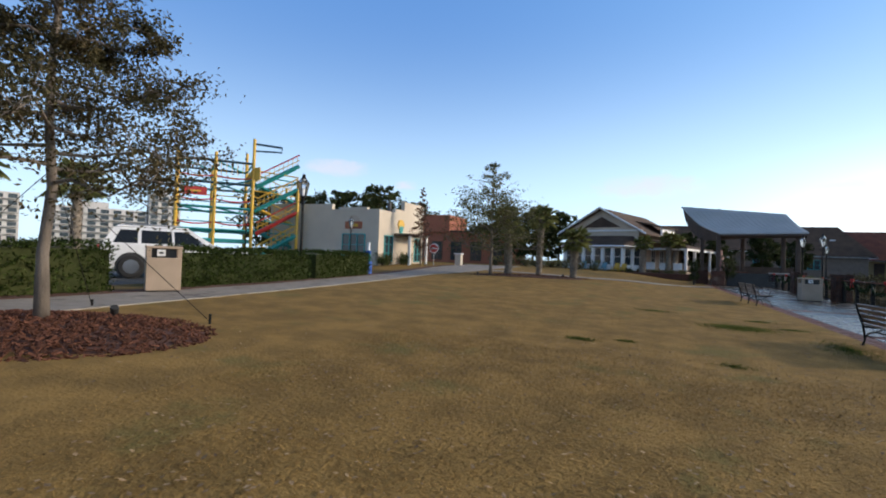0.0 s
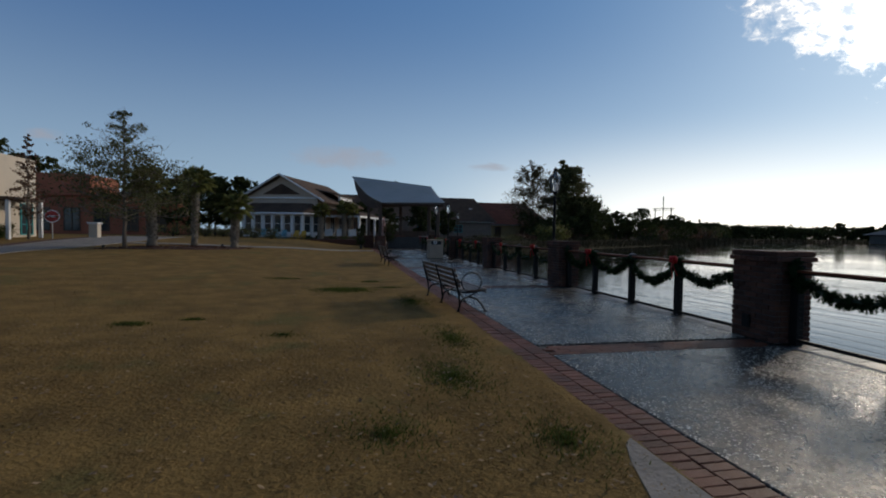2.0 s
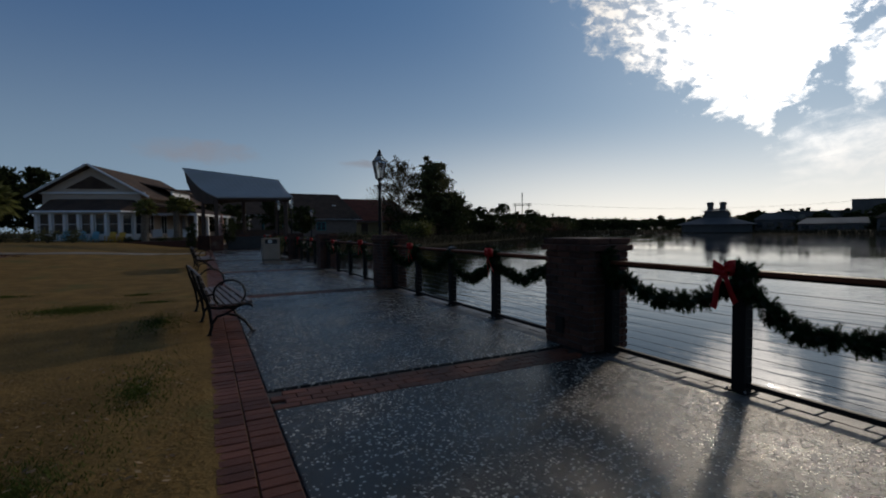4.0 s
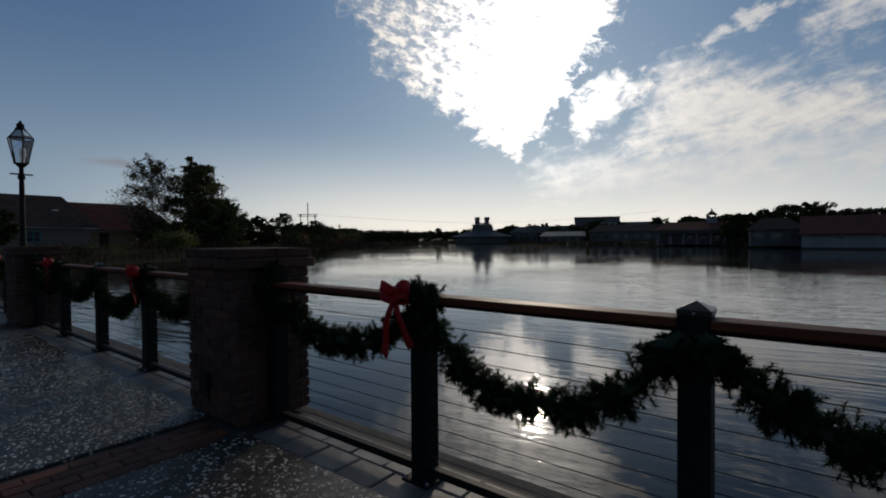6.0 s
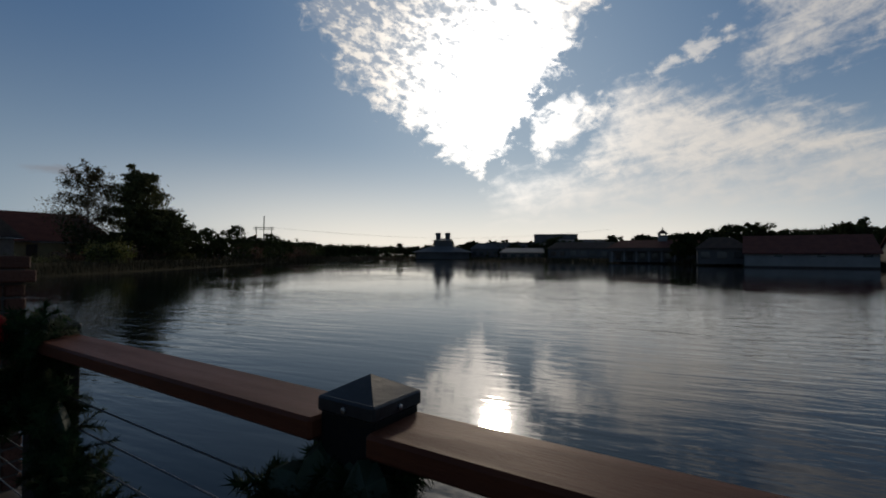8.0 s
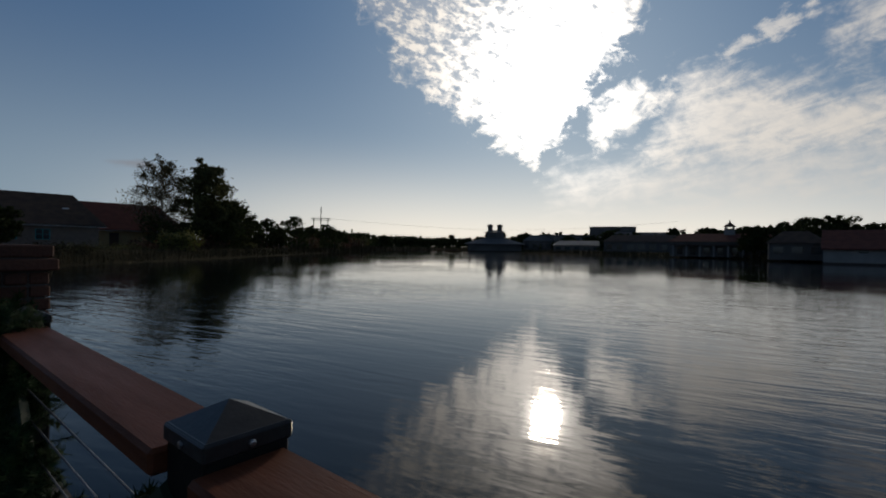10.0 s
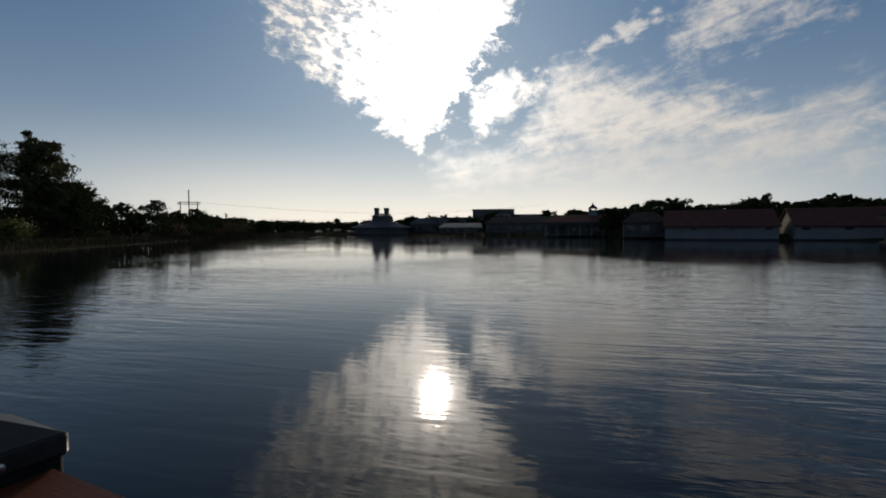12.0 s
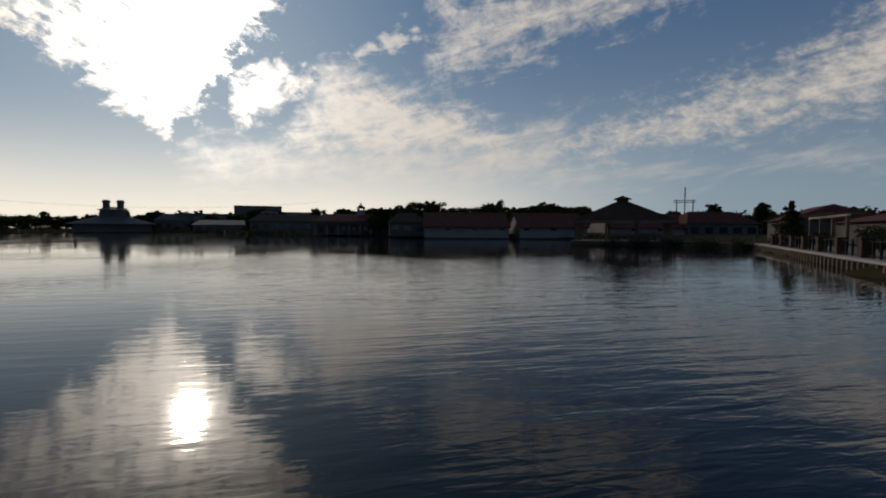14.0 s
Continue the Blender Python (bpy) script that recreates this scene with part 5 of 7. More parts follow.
# planters of clipped juniper along the rail near the bandstand
for k, (x, y) in enumerate(((-0.9, 25.6), (-0.6, 27.2))):
    bush((x, y, 0.0), (0.5, 0.5, 1.15), 60 + k, "leaf_green", "dark clipped evergreen beside the railing", 900, 0.05, "evergreen", "evergreens by the bandstand")


def blue_post():
    b = thing("information_post", "blue square post with a white cap and green notice", "post", (-22.35, 17.95, lawn_z(-22.35, 17.95)))
    part("post", MB().box(-0.16, 0.16, -0.16, 0.16, 0, 0.72, 0.01), M["blue"], b)
    part("board", MB().box(-0.12, 0.12, -0.05, 0.05, 0.72, 1.3, 0.01), M["tealsteel"], b, "green notice board")
    part("arm", MB().box(-0.16, 0.16, -0.06, 0.06, 1.12, 1.28, 0.01), M["blue"], b)
    part("top", MB().box(-0.07, 0.07, -0.07, 0.07, 1.3, 1.75, 0.02), M["white"], b, "white rounded top")


blue_post()


def no_entry():
    s = thing("road_sign", "round red no-entry sign on a grey post", "road sign", (-25.6, 33.4, 0.69), 0)
    part("pole", MB().tube([(0, 0, 0), (0, 0, 1.6)], 0.03, 8), M["alloy"], s)
    disc = part("disc", MB().lathe([(0.42, 0), (0.42, 0.012)], 24), M["white"], s)
    disc.matrix_basis = pose(0.0, -0.04, 1.5, 90, 0, 24)
    red = part("red_disc", MB().lathe([(0.36, 0), (0.36, 0.006)], 24), M["red"], s, "red face with a white bar")
    red.matrix_basis = pose(0.005, -0.054, 1.5, 90, 0, 24)
    bar = part("bar", MB().box(-0.26, 0.26, -0.005, 0.005, -0.06, 0.06), M["white"], s)
    bar.matrix_basis = pose(0.01, -0.066, 1.5, 0, 0, 24)


no_entry()
stone = thing("stone_post", "short cream stone gatepost with a pale cap", "gatepost", (-24.2, 35.8, 0.74))
part("shaft", MB().box(-0.28, 0.28, -0.28, 0.28, 0, 1.0, 0.02), M["stucco"], stone)
part("cap", MB().box(-0.36, 0.36, -0.36, 0.36, 1.0, 1.12, 0.03), M["white"], stone)


def suv():
    """White estate off-roader parked along y behind the hedge, nose to +y."""
    car = thing("car", "white off-road estate car parked behind the hedge", "car", (-25.7, 6.2, 0.38), -30)
    L, W = 5.1, 0.98
    low = [(0.0, 0.42), (0.05, 1.0), (0.22, 1.14), (3.55, 1.12), (4.75, 1.02), (5.02, 0.85), (5.1, 0.45), (4.9, 0.32), (0.1, 0.32)]
    part("body", MB().extrude(low, "x", -W, W), M["car"], car, "white painted body")
    cabin = MB()
    ring_lo = [(-W + 0.02, 0.10), (W - 0.02, 0.10), (W - 0.02, 3.62), (-W + 0.02, 3.62)]
    ring_hi = [(-W + 0.2, 0.45), (W - 0.2, 0.45), (W - 0.2, 2.72), (-W + 0.2, 2.72)]
    cabin.add([(x, y, 1.11) for x, y in ring_lo] + [(x, y, 1.72) for x, y in ring_hi], [(0, 1, 5, 4), (1, 2, 6, 5), (2, 3, 7, 6), (3, 0, 4, 7), (4, 5, 6, 7)])
    part("cabin", cabin, M["car"], car)
    part("roof", MB().box(-W + 0.2, W - 0.2, 0.5, 2.68, 1.70, 1.79, 0.04), M["car"], car)
    def side_window(name, y0, y1, t0, t1):
        for s in (-1, 1):
            def pt(y, f):
                return (s * (W - 0.02 - 0.18 * f + 0.006), y, 1.11 + 0.61 * f)
            part(name, MB().add([pt(y0, 0.12), pt(y1, 0.12), pt(t1, 0.86), pt(t0, 0.86)], [(0, 1, 2, 3)]), M["car_glass"], car, "side window darkened as if mirroring trees")
    side_window("window", 0.42, 1.12, 0.62, 1.12)
    side_window("window", 1.22, 2.15, 1.22, 2.12)
    side_window("window", 2.22, 3.25, 2.2, 2.62)
    def wp(x, f):
        return (x, 3.62 - 0.90 * f + 0.008, 1.11 + 0.61 * f + 0.004)
    part("windscreen", MB().add([wp(-W + 0.12, 0.06), wp(W - 0.12, 0.06), wp(W - 0.26, 0.92), wp(-W + 0.26, 0.92)], [(0, 1, 2, 3)]), M["car_glass"], car, "windscreen")
    part("rear_window", MB().add([(-W + 0.14, 0.165, 1.2), (W - 0.14, 0.165, 1.2), (W - 0.28, 0.385, 1.64), (-W + 0.28, 0.385, 1.64)], [(0, 1, 2, 3)]), M["car_glass"], car, "dark rear window")
    for x in (-W, W):
        s = -1 if x < 0 else 1
        part("mirror", MB().box(x + s * 0.0, x + s * 0.2, 2.98, 3.1, 1.12, 1.3, 0.03), M["alloy"], car, "bright door mirror")
        part("roof_rail", MB().tube([(s * 0.72, 0.7, 1.84), (s * 0.72, 2.45, 1.84)], 0.02, 6), M["alloy"], car)
        for y in (0.95, 4.05):
            wheel = part("wheel", MB().lathe([(0.24, -0.12), (0.36, -0.11), (0.385, -0.06), (0.385, 0.06), (0.36, 0.11), (0.24, 0.12)], 24), M["tyre"], car)
            wheel.matrix_basis = pose(x - s * 0.06, y, 0.385, 0, 90, 0)
            rim = part("rim", MB().lathe([(0.05, -0.125), (0.235, -0.122), (0.25, 0.0), (0.235, 0.122), (0.05, 0.125)], 16), M["alloy"], wheel)
            arch = MB().lathe([(0.45, -0.03), (0.45, 0.03)], 24)
            ao = part("wheel_arch", arch, M["plastic"], car)
            ao.matrix_basis = pose(x - s * 0.022, y, 0.42, 0, 90, 0)
        part("headlight", MB().box(s * 0.62 - 0.18, s * 0.62 + 0.18, 4.98, 5.06, 0.72, 0.86, 0.02), M["car_glass"], car)
        part("tail_light", MB().box(s * 0.86 - 0.08, s * 0.86 + 0.08, 0.0, 0.08, 0.85, 1.1, 0.02), M["red"], car)
    part("bumper", MB().box(-0.94, 0.94, 5.0, 5.16, 0.36, 0.58, 0.04), M["plastic"], car)


suv()

# ---------------------------------------------------------------- buildings on the land side
def window_unit(parent, m, w, h, mat_frame="white", cols=2, rows=2, depth=0.08):
    """A framed window, in the plane x-z of m, facing -y."""
    t = 0.07
    ob = part("window", MB().box(-w / 2 + 0.03, w / 2 - 0.03, -0.03, 0.0, 0.03, h - 0.03, 0, m), M["window"], parent)
    for z in (0, h - t):
        part("frame", MB().box(-w / 2, w / 2, -depth, 0.02, z, z + t, 0, m), M[mat_frame], ob)
    for k in range(cols + 1):
        x = -w / 2 + (w - t) * k / cols
        part("frame", MB().box(x, x + t, -depth + 0.004, 0.018, t, h - t, 0, m), M[mat_frame], ob)
    for k in range(1, rows):
        z = h * k / rows
        part("glazing_bar", MB().box(-w / 2 + t, w / 2 - t, -depth * 0.8, 0.01, z - t / 3, z + t / 3, 0, m), M[mat_frame], ob)
    return ob


def stucco_shop():
    s = thing("shop_building", "cream stucco shop with stepped parapet and teal windows", "building", (-28.5, 28.9, 0.4))
    front = MB()
    front.box(-9.0, 0, 0, 0.35, 0, 4.75).box(-9.0, -5.1, 0.0, 0.35, 4.75, 5.25).box(-5.1, -4.7, 0.0, 0.35, 4.75, 5.25)
    front.box(-3.9, -1.2, 0.0, 0.35, 4.75, 4.95)
    part("front_wall", front, M["stucco"], s)
    side = MB().box(-0.35, 0, 0.35, 8.0, 0, 4.75)
    side.box(-0.35, 0, 4.2, 8.0, 4.75, 5.85).box(-0.35, 0, 2.6, 4.2, 4.75, 5.05)
    part("side_wall", side, M["stucco"], s)
    part("rear_wall", MB().box(-9.0, -0.35, 7.65, 8.0, 0, 4.75), M["stucco"], s)
    part("end_wall", MB().box(-9.0, -8.65, 0.35, 7.65, 0, 4.75), M["stucco"], s)
    part("roof", MB().box(-8.65, -0.35, 0.35, 7.65, 4.3, 4.5), M["far_grey"], s)
    part("coping", MB().box(-4.7, 0.05, -0.05, 0.0, 4.62, 4.76, 0.01), M["stucco"], s)
    window_unit(s, pose(-2.4, 0, 0.9), 2.3, 1.85, "teal", 3, 2)
    part("sign_panel", MB().box(-3.3, -1.6, -0.06, 0.0, 3.15, 3.75, 0.01), M["redbrickwall"], s, "faded orange sign panel")
    part("sign_band", MB().box(-2.9, -2.0, -0.08, -0.06, 3.32, 3.56), M["yellow"], s)
    part("sign_arch", MB().extrude([(-3.1 + 1.3 * (0.5 - 0.5 * math.cos(math.pi * k / 8)), 3.75 + 0.55 * math.sin(math.pi * k / 8)) for k in range(9)], "y", -0.05, 0.0), M["siding"], s)
    window_unit(s, pose(0, 1.55, 0.5, 0, 0, 90), 1.4, 2.2, "teal", 2, 3)
    window_unit(s, pose(0, 6.9, 0.5, 0, 0, 90), 1.3, 2.2, "teal", 2, 3)
    awn = MB().box(0.0, 1.6, 2.5, 6.1, 2.75, 2.95, 0.02)
    part("porch_roof", awn, M["timber"], s)
    for y in (2.7, 5.9):
        part("porch_post", MB().box(1.35, 1.55, y - 0.1, y + 0.1, 0, 2.75, 0.01), M["white"], s)
    part("wall_sign", MB().extrude([(3.6 + 0.55 * math.cos(t), 3.75 + 0.45 * math.sin(t)) for t in [math.pi * 2 * k / 16 for k in range(16)]], "x", 0.0, 0.08), M["yellow"], s, "yellow round wall sign")
    part("wall_sign_cup", MB().extrude([(3.2, 3.6), (4.0, 3.6), (3.75, 2.95), (3.45, 2.95)], "x", 0.0, 0.1), M["tealsteel"], s, "teal cup shape of the wall sign")
    part("chimney", MB().box(-2.0, -1.7, 4.5, 4.8, 4.4, 5.9, 0.01), M["far_grey"], s)
    annex = thing("annex_building", "grey stucco annex with plain walls behind the shop", "building", (-37.6, 30.0, 0.4))
    part("wall", MB().box(-3.5, 0.0, 0, 6, 0, 5.2), M["stucco"], annex)
    part("parapet", MB().box(-3.6, 0.06, -0.06, 0.3, 5.2, 5.45, 0.01), M["stucco"], annex)
    window_unit(annex, pose(-1.8, 0, 0.9), 1.4, 1.5, "teal")


stucco_shop()


def brick_block():
    b = thing("brick_building", "orange brick building with arched openings behind trees", "building", (-38.5, 52.0, 0.7))
    part("wall", MB().box(0, 14.5, 0, 0.4, 0, 4.0), M["redbrickwall"], b)
    part("upper_wall", MB().box(0, 6.5, -0.3, 6, 4.0, 6.2), M["redbrickwall"], b)
    part("end_wall", MB().box(14.1, 14.5, 0.4, 8, 0, 4.0), M["redbrickwall"], b)
    part("roof", MB().box(-0.2, 14.7, -0.2, 8.2, 4.0, 4.2), M["timber"], b)
    for k in range(5):
        window_unit(b, pose(2.0 + k * 2.7, 0, 0.4), 1.5, 2.4, "timber", 2, 3)


brick_block()


def gable_house(name, label, at, turn, w, d, wall, rise, roof, walls, over=0.5, category="building", hip=False):
    """Ridge along local x; the long side faces -y."""
    h = thing(name, label, category, at, turn)
    part("front_wall", MB().box(0, w, 0, 0.25, 0, wall), M[walls], h)
    part("rear_wall", MB().box(0, w, d - 0.25, d, 0, wall), M[walls], h)
    for x0 in (0.0, w - 0.25):
        g = MB()
        out = [(0.25, 0), (d - 0.25, 0), (d - 0.25, wall), (d / 2, wall + (0 if hip else rise - 0.25)), (0.25, wall)]
        g.extrude(out, "x", x0, x0 + 0.25)
        part("gable_wall", g, M[walls], h)
    inset = d / 2 if hip else 0.0
    t = 0.16
    for s in (0, 1):
        y_e, y_r = (-over, d / 2) if s == 0 else (d + over, d / 2)
        z_e, z_r = wall - over * rise / (d / 2) + 0.1, wall + rise
        xa, xb, ra, rb = -over, w + over, -over + inset * 0.4, w + over - inset * 0.4
        vs = [(xa, y_e, z_e), (xb, y_e, z_e), (rb, y_r, z_r), (ra, y_r, z_r)]
        mb = MB().add(vs + [(x, y, z - t) for x, y, z in vs], [(0, 1, 2, 3), (4, 7, 6, 5), (0, 4, 5, 1), (1, 5, 6, 2), (2, 6, 7, 3), (3, 7, 4, 0)])
        slope = part("roof", mb, M[roof], h, "weathered shingle roof slope")
        n = 14
        for k in range(1, n):
            f0 = k / n
            a = Vector(vs[0]).lerp(Vector(vs[3]), f0)
            b = Vector(vs[1]).lerp(Vector(vs[2]), f0)
            part("shingle_course", MB().tube([a, b], 0.022, 4), M[roof], slope)
        if hip:
            x_e, x_r = (xa, ra) if s == 0 else (xb, rb)
            vs = [(x_e, -over, z_e), (x_e, d + over, z_e), (x_r, d / 2, z_r)]
            part("hip", MB().add(vs + [(x, y, z - t) for x, y, z in vs], [(0, 1, 2), (3, 5, 4), (0, 3, 4, 1), (1, 4, 5, 2), (2, 5, 3, 0)]), M[roof], h)
        part("gutter", MB().box(-over, w + over, min(y_e, y_e + 0.08), max(y_e, y_e + 0.08), z_e - 0.22, z_e - 0.02), M["white"], h)
    return h


def cafe():
    """White-columned cafe; its gable faces the lawn."""
    c = thing("cafe_building", "cafe with tan gable, brown shingle roof and white porch columns", "building", (-18.5, 52.6, 0.75), -19)
    W, D = 9.6, 15.0
    # porch: hexagonal bay in front, veranda to the side
    part("front_wall", MB().box(0.6, W - 0.6, 1.6, 1.85, 0, 4.4), M["siding"], c)
    part("rear_wall", MB().box(0.6, W - 0.6, D - 0.25, D, 0, 4.4), M["siding"], c)
    part("side_wall", MB().box(0.6, 0.85, 1.85, D - 0.25, 0, 4.4), M["siding"], c)
    part("side_wall", MB().box(W - 0.85, W - 0.6, 1.85, D - 0.25, 0, 4.4), M["siding"], c)
    part("gable", MB().extrude([(0.6, 4.4), (W - 0.6, 4.4), (W / 2, 6.75)], "y", 1.6, 1.85), M["siding"], c, "tan shingled gable wall")
    part("gable_panel", MB().extrude([(2.6, 4.75), (W - 2.6, 4.75), (W / 2, 5.95)], "y", 1.52, 1.6), M["shingle"], c, "dark triangular gable vent")
    for s in (0, 1):
        x_e, x_r = (-0.4, W / 2) if s == 0 else (W + 0.4, W / 2)
        vs = [(x_e, 0.9, 3.98), (x_e, D + 0.5, 3.98), (x_r, D + 0.5, 6.95), (x_r, 0.9, 6.95)]
        mb = MB().add(vs + [(x, y, z - 0.16) for x, y, z in vs], [(0, 1, 2, 3), (4, 7, 6, 5), (0, 4, 5, 1), (1, 5, 6, 2), (2, 6, 7, 3), (3, 7, 4, 0)])
        slope = part("roof", mb, M["shingle"], c, "brown shingle roof slope")
        for k in range(1, 12):
            f = k / 12
            part("shingle_course", MB().tube([Vector(vs[0]).lerp(Vector(vs[3]), f), Vector(vs[1]).lerp(Vector(vs[2]), f)], 0.02, 4), M["shingle"], slope)
        part("barge_board", MB().tube([(x_e, 0.86, 3.95), (x_r, 0.86, 6.95)], 0.11, 4), M["white"], c, "white barge board")
    part("fascia", MB().box(0.2, W - 0.2, 1.45, 1.6, 4.28, 4.46), M["white"], c)
    dorm = MB().add([(W / 2 + 1.6, 6.0, 5.9), (W + 0.6, 6.0, 5.1), (W + 0.6, 11.0, 5.1), (W / 2 + 1.6, 11.0, 5.9), (W / 2 + 1.6, 6.0, 5.75), (W + 0.6, 6.0, 4.95), (W + 0.6, 11.0, 4.95), (W / 2 + 1.6, 11.0, 5.75)], [(0, 1, 2, 3), (4, 7, 6, 5), (0, 4, 5, 1), (1, 5, 6, 2), (2, 6, 7, 3), (3, 7, 4, 0)])
    part("dormer_roof", dorm, M["shingle"], c)
    part("dormer_wall", MB().box(W + 0.1, W + 0.3, 6.3, 10.7, 3.9, 5.05), M["white"], c)
    # skirt roof over the bay
    hexp = [(-0.2, 1.6), (1.2, -0.9), (W - 1.2, -0.9), (W + 0.2, 1.6)]
    sk = MB().add([(x, y, 2.55) for x, y in hexp] + [(1.2, 1.6, 3.75), (2.2, 0.9, 3.75), (W - 2.2, 0.9, 3.75), (W - 1.2, 1.6, 3.75)], [(0, 1, 5, 4), (1, 2, 6, 5), (2, 3, 7, 6), (4, 5, 6, 7), (3, 2, 1, 0), (0, 4, 7, 3)])
    part("bay_roof", sk, M["shingle"], c, "brown shingle roof over the bay")
    for (xa, ya), (xb, yb) in zip(hexp, hexp[1:]):
        part("eave_board", MB().tube([(xa, ya, 2.52), (xb, yb, 2.52)], 0.12, 4), M["white"], c)
        L = math.hypot(xb - xa, yb - ya)
        ang = math.degrees(math.atan2(yb - ya, xb - xa))
        n = max(2, round(L / 1.2))
        wall = MB()
        m = pose(xa, ya, 0, 0, 0, ang)
        wall.box(0.15, L - 0.15, 0.35, 0.5, 0, 0.5, 0, m)
        part("bay_wall", wall, M["white"], c)
        for k in range(n + 1):
            x = 0.15 + (L - 0.5) * k / n
            part("column", MB().box(x, x + 0.24, 0.22, 0.46, 0, 2.48, 0.012, m), M["white"], c, "white square column")
            if k < n:
                wm = m @ pose(x + (L - 0.5) / n / 2 + 0.12, 0.45, 0.5)
                window_unit(c, wm, (L - 0.5) / n - 0.3, 1.9, "white", 1, 2)
    # veranda along the lake side
    part("veranda_roof", MB().add([(W - 0.3, 1.7, 3.5), (W + 4.2, 1.7, 2.6), (W + 4.2, D + 6, 2.6), (W - 0.3, D + 6, 3.5), (W - 0.3, 1.7, 3.35), (W + 4.2, 1.7, 2.45), (W + 4.2, D + 6, 2.45), (W - 0.3, D + 6, 3.35)], [(0, 1, 2, 3), (4, 7, 6, 5), (0, 4, 5, 1), (1, 5, 6, 2), (2, 6, 7, 3), (3, 7, 4, 0)]), M["shingle"], c)
    part("veranda_beam", MB().box(W + 3.9, W + 4.25, 1.7, D + 6, 2.28, 2.48), M["white"], c)
    part("veranda_beam", MB().box(W - 0.2, W + 3.9, 1.72, 1.95, 2.28, 2.48), M["white"], c)
    part("veranda_floor", MB().box(W - 0.3, W + 4.3, 1.4, D + 6, -0.2, 0.1), M["dock_wood"], c)
    for k in range(7):
        y = 1.9 + k * 3.1
        part("column", MB().box(W + 3.95, W + 4.2, y - 0.12, y + 0.12, 0.1, 2.3, 0.012), M["white"], c, "white square column")
    for k in range(3):
        x = W + 0.2 + k * 1.35
        part("balustrade", MB().box(x, x + 0.9, 1.74, 1.8, 0.2, 0.95), M["white"], c)
    for k in range(6):
        window_unit(c, pose(W - 0.6, 3.2 + k * 2.9, 0.5, 0, 0, 90), 1.3, 1.9, "white", 2, 2)
    part("wing_wall", MB().box(W - 0.6, W - 0.4, D, D + 6, 0, 3.3), M["siding"], c)
    return c


cafe()


def garden_chair(at, turn, colour, label):
    ch = thing("garden_chair", label, "chair", at, turn, group="slatted garden chairs by the cafe")
    for k in range(4):
        part("seat_slat", MB().box(-0.26, 0.26, -0.25 + k * 0.13, -0.14 + k * 0.13, 0.32 - k * 0.03, 0.345 - k * 0.03), M[colour], ch)
    for k in range(5):
        m = pose(-0.22 + k * 0.11, 0.27, 0.22, -22, 0, 0)
        part("back_slat", MB().box(-0.05, 0.05, -0.012, 0.012, 0, 0.75 - 0.03 * abs(k - 2), 0, m), M[colour], ch)
    for x in (-0.3, 0.3):
        part("arm", MB().box(x - 0.06, x + 0.06, -0.3, 0.3, 0.52, 0.545), M[colour], ch)
        part("leg", MB().box(x - 0.03, x + 0.03, -0.28, -0.2, 0, 0.52), M[colour], ch)
        part("leg", MB().box(x - 0.03, x + 0.03, 0.2, 0.28, 0, 0.52), M[colour], ch)


for k, (x, y, col) in enumerate(((-15.1, 49.8, "skyblue"), (-13.9, 49.4, "skyblue"), (-12.9, 49.0, "skyblue"), (-11.6, 48.6, "yellow"), (-10.9, 48.5, "yellow"))):
    garden_chair((x, y, lawn_z(x, y)), -19, col, "pale blue wooden garden chair" if col == "skyblue" else "yellow wooden garden chair")
palm((-9.0, 48.5, 0.5), 3.1, 14, "sabal palm in the cafe's planting bed", "palms by the cafe", r=0.3)
palm((-6.6, 50.0, 0.3), 3.7, 15, "sabal palm in the cafe's planting bed", "palms by the cafe", r=0.22)
palm((-5.9, 50.6, 0.3), 3.5, 16, "sabal palm in the cafe's planting bed", "palms by the cafe", r=0.22)
bed = MB()
bed.box(-11.0, -4.5, 47.4, 49.6, 0.0, 0.62, 0.05)
setting("planting_bed", bed, M["mulch"], "raised dark mulch bed before the cafe", "planting bed")
for k in range(5):
    bush((-10.3 + k * 1.25, 48.6, 0.6), (0.6, 0.5, 0.4), 90 + k, "leaf_green", "low shrub in the cafe's planting bed", 260, 0.07, "shrub", "shrubs by the cafe")


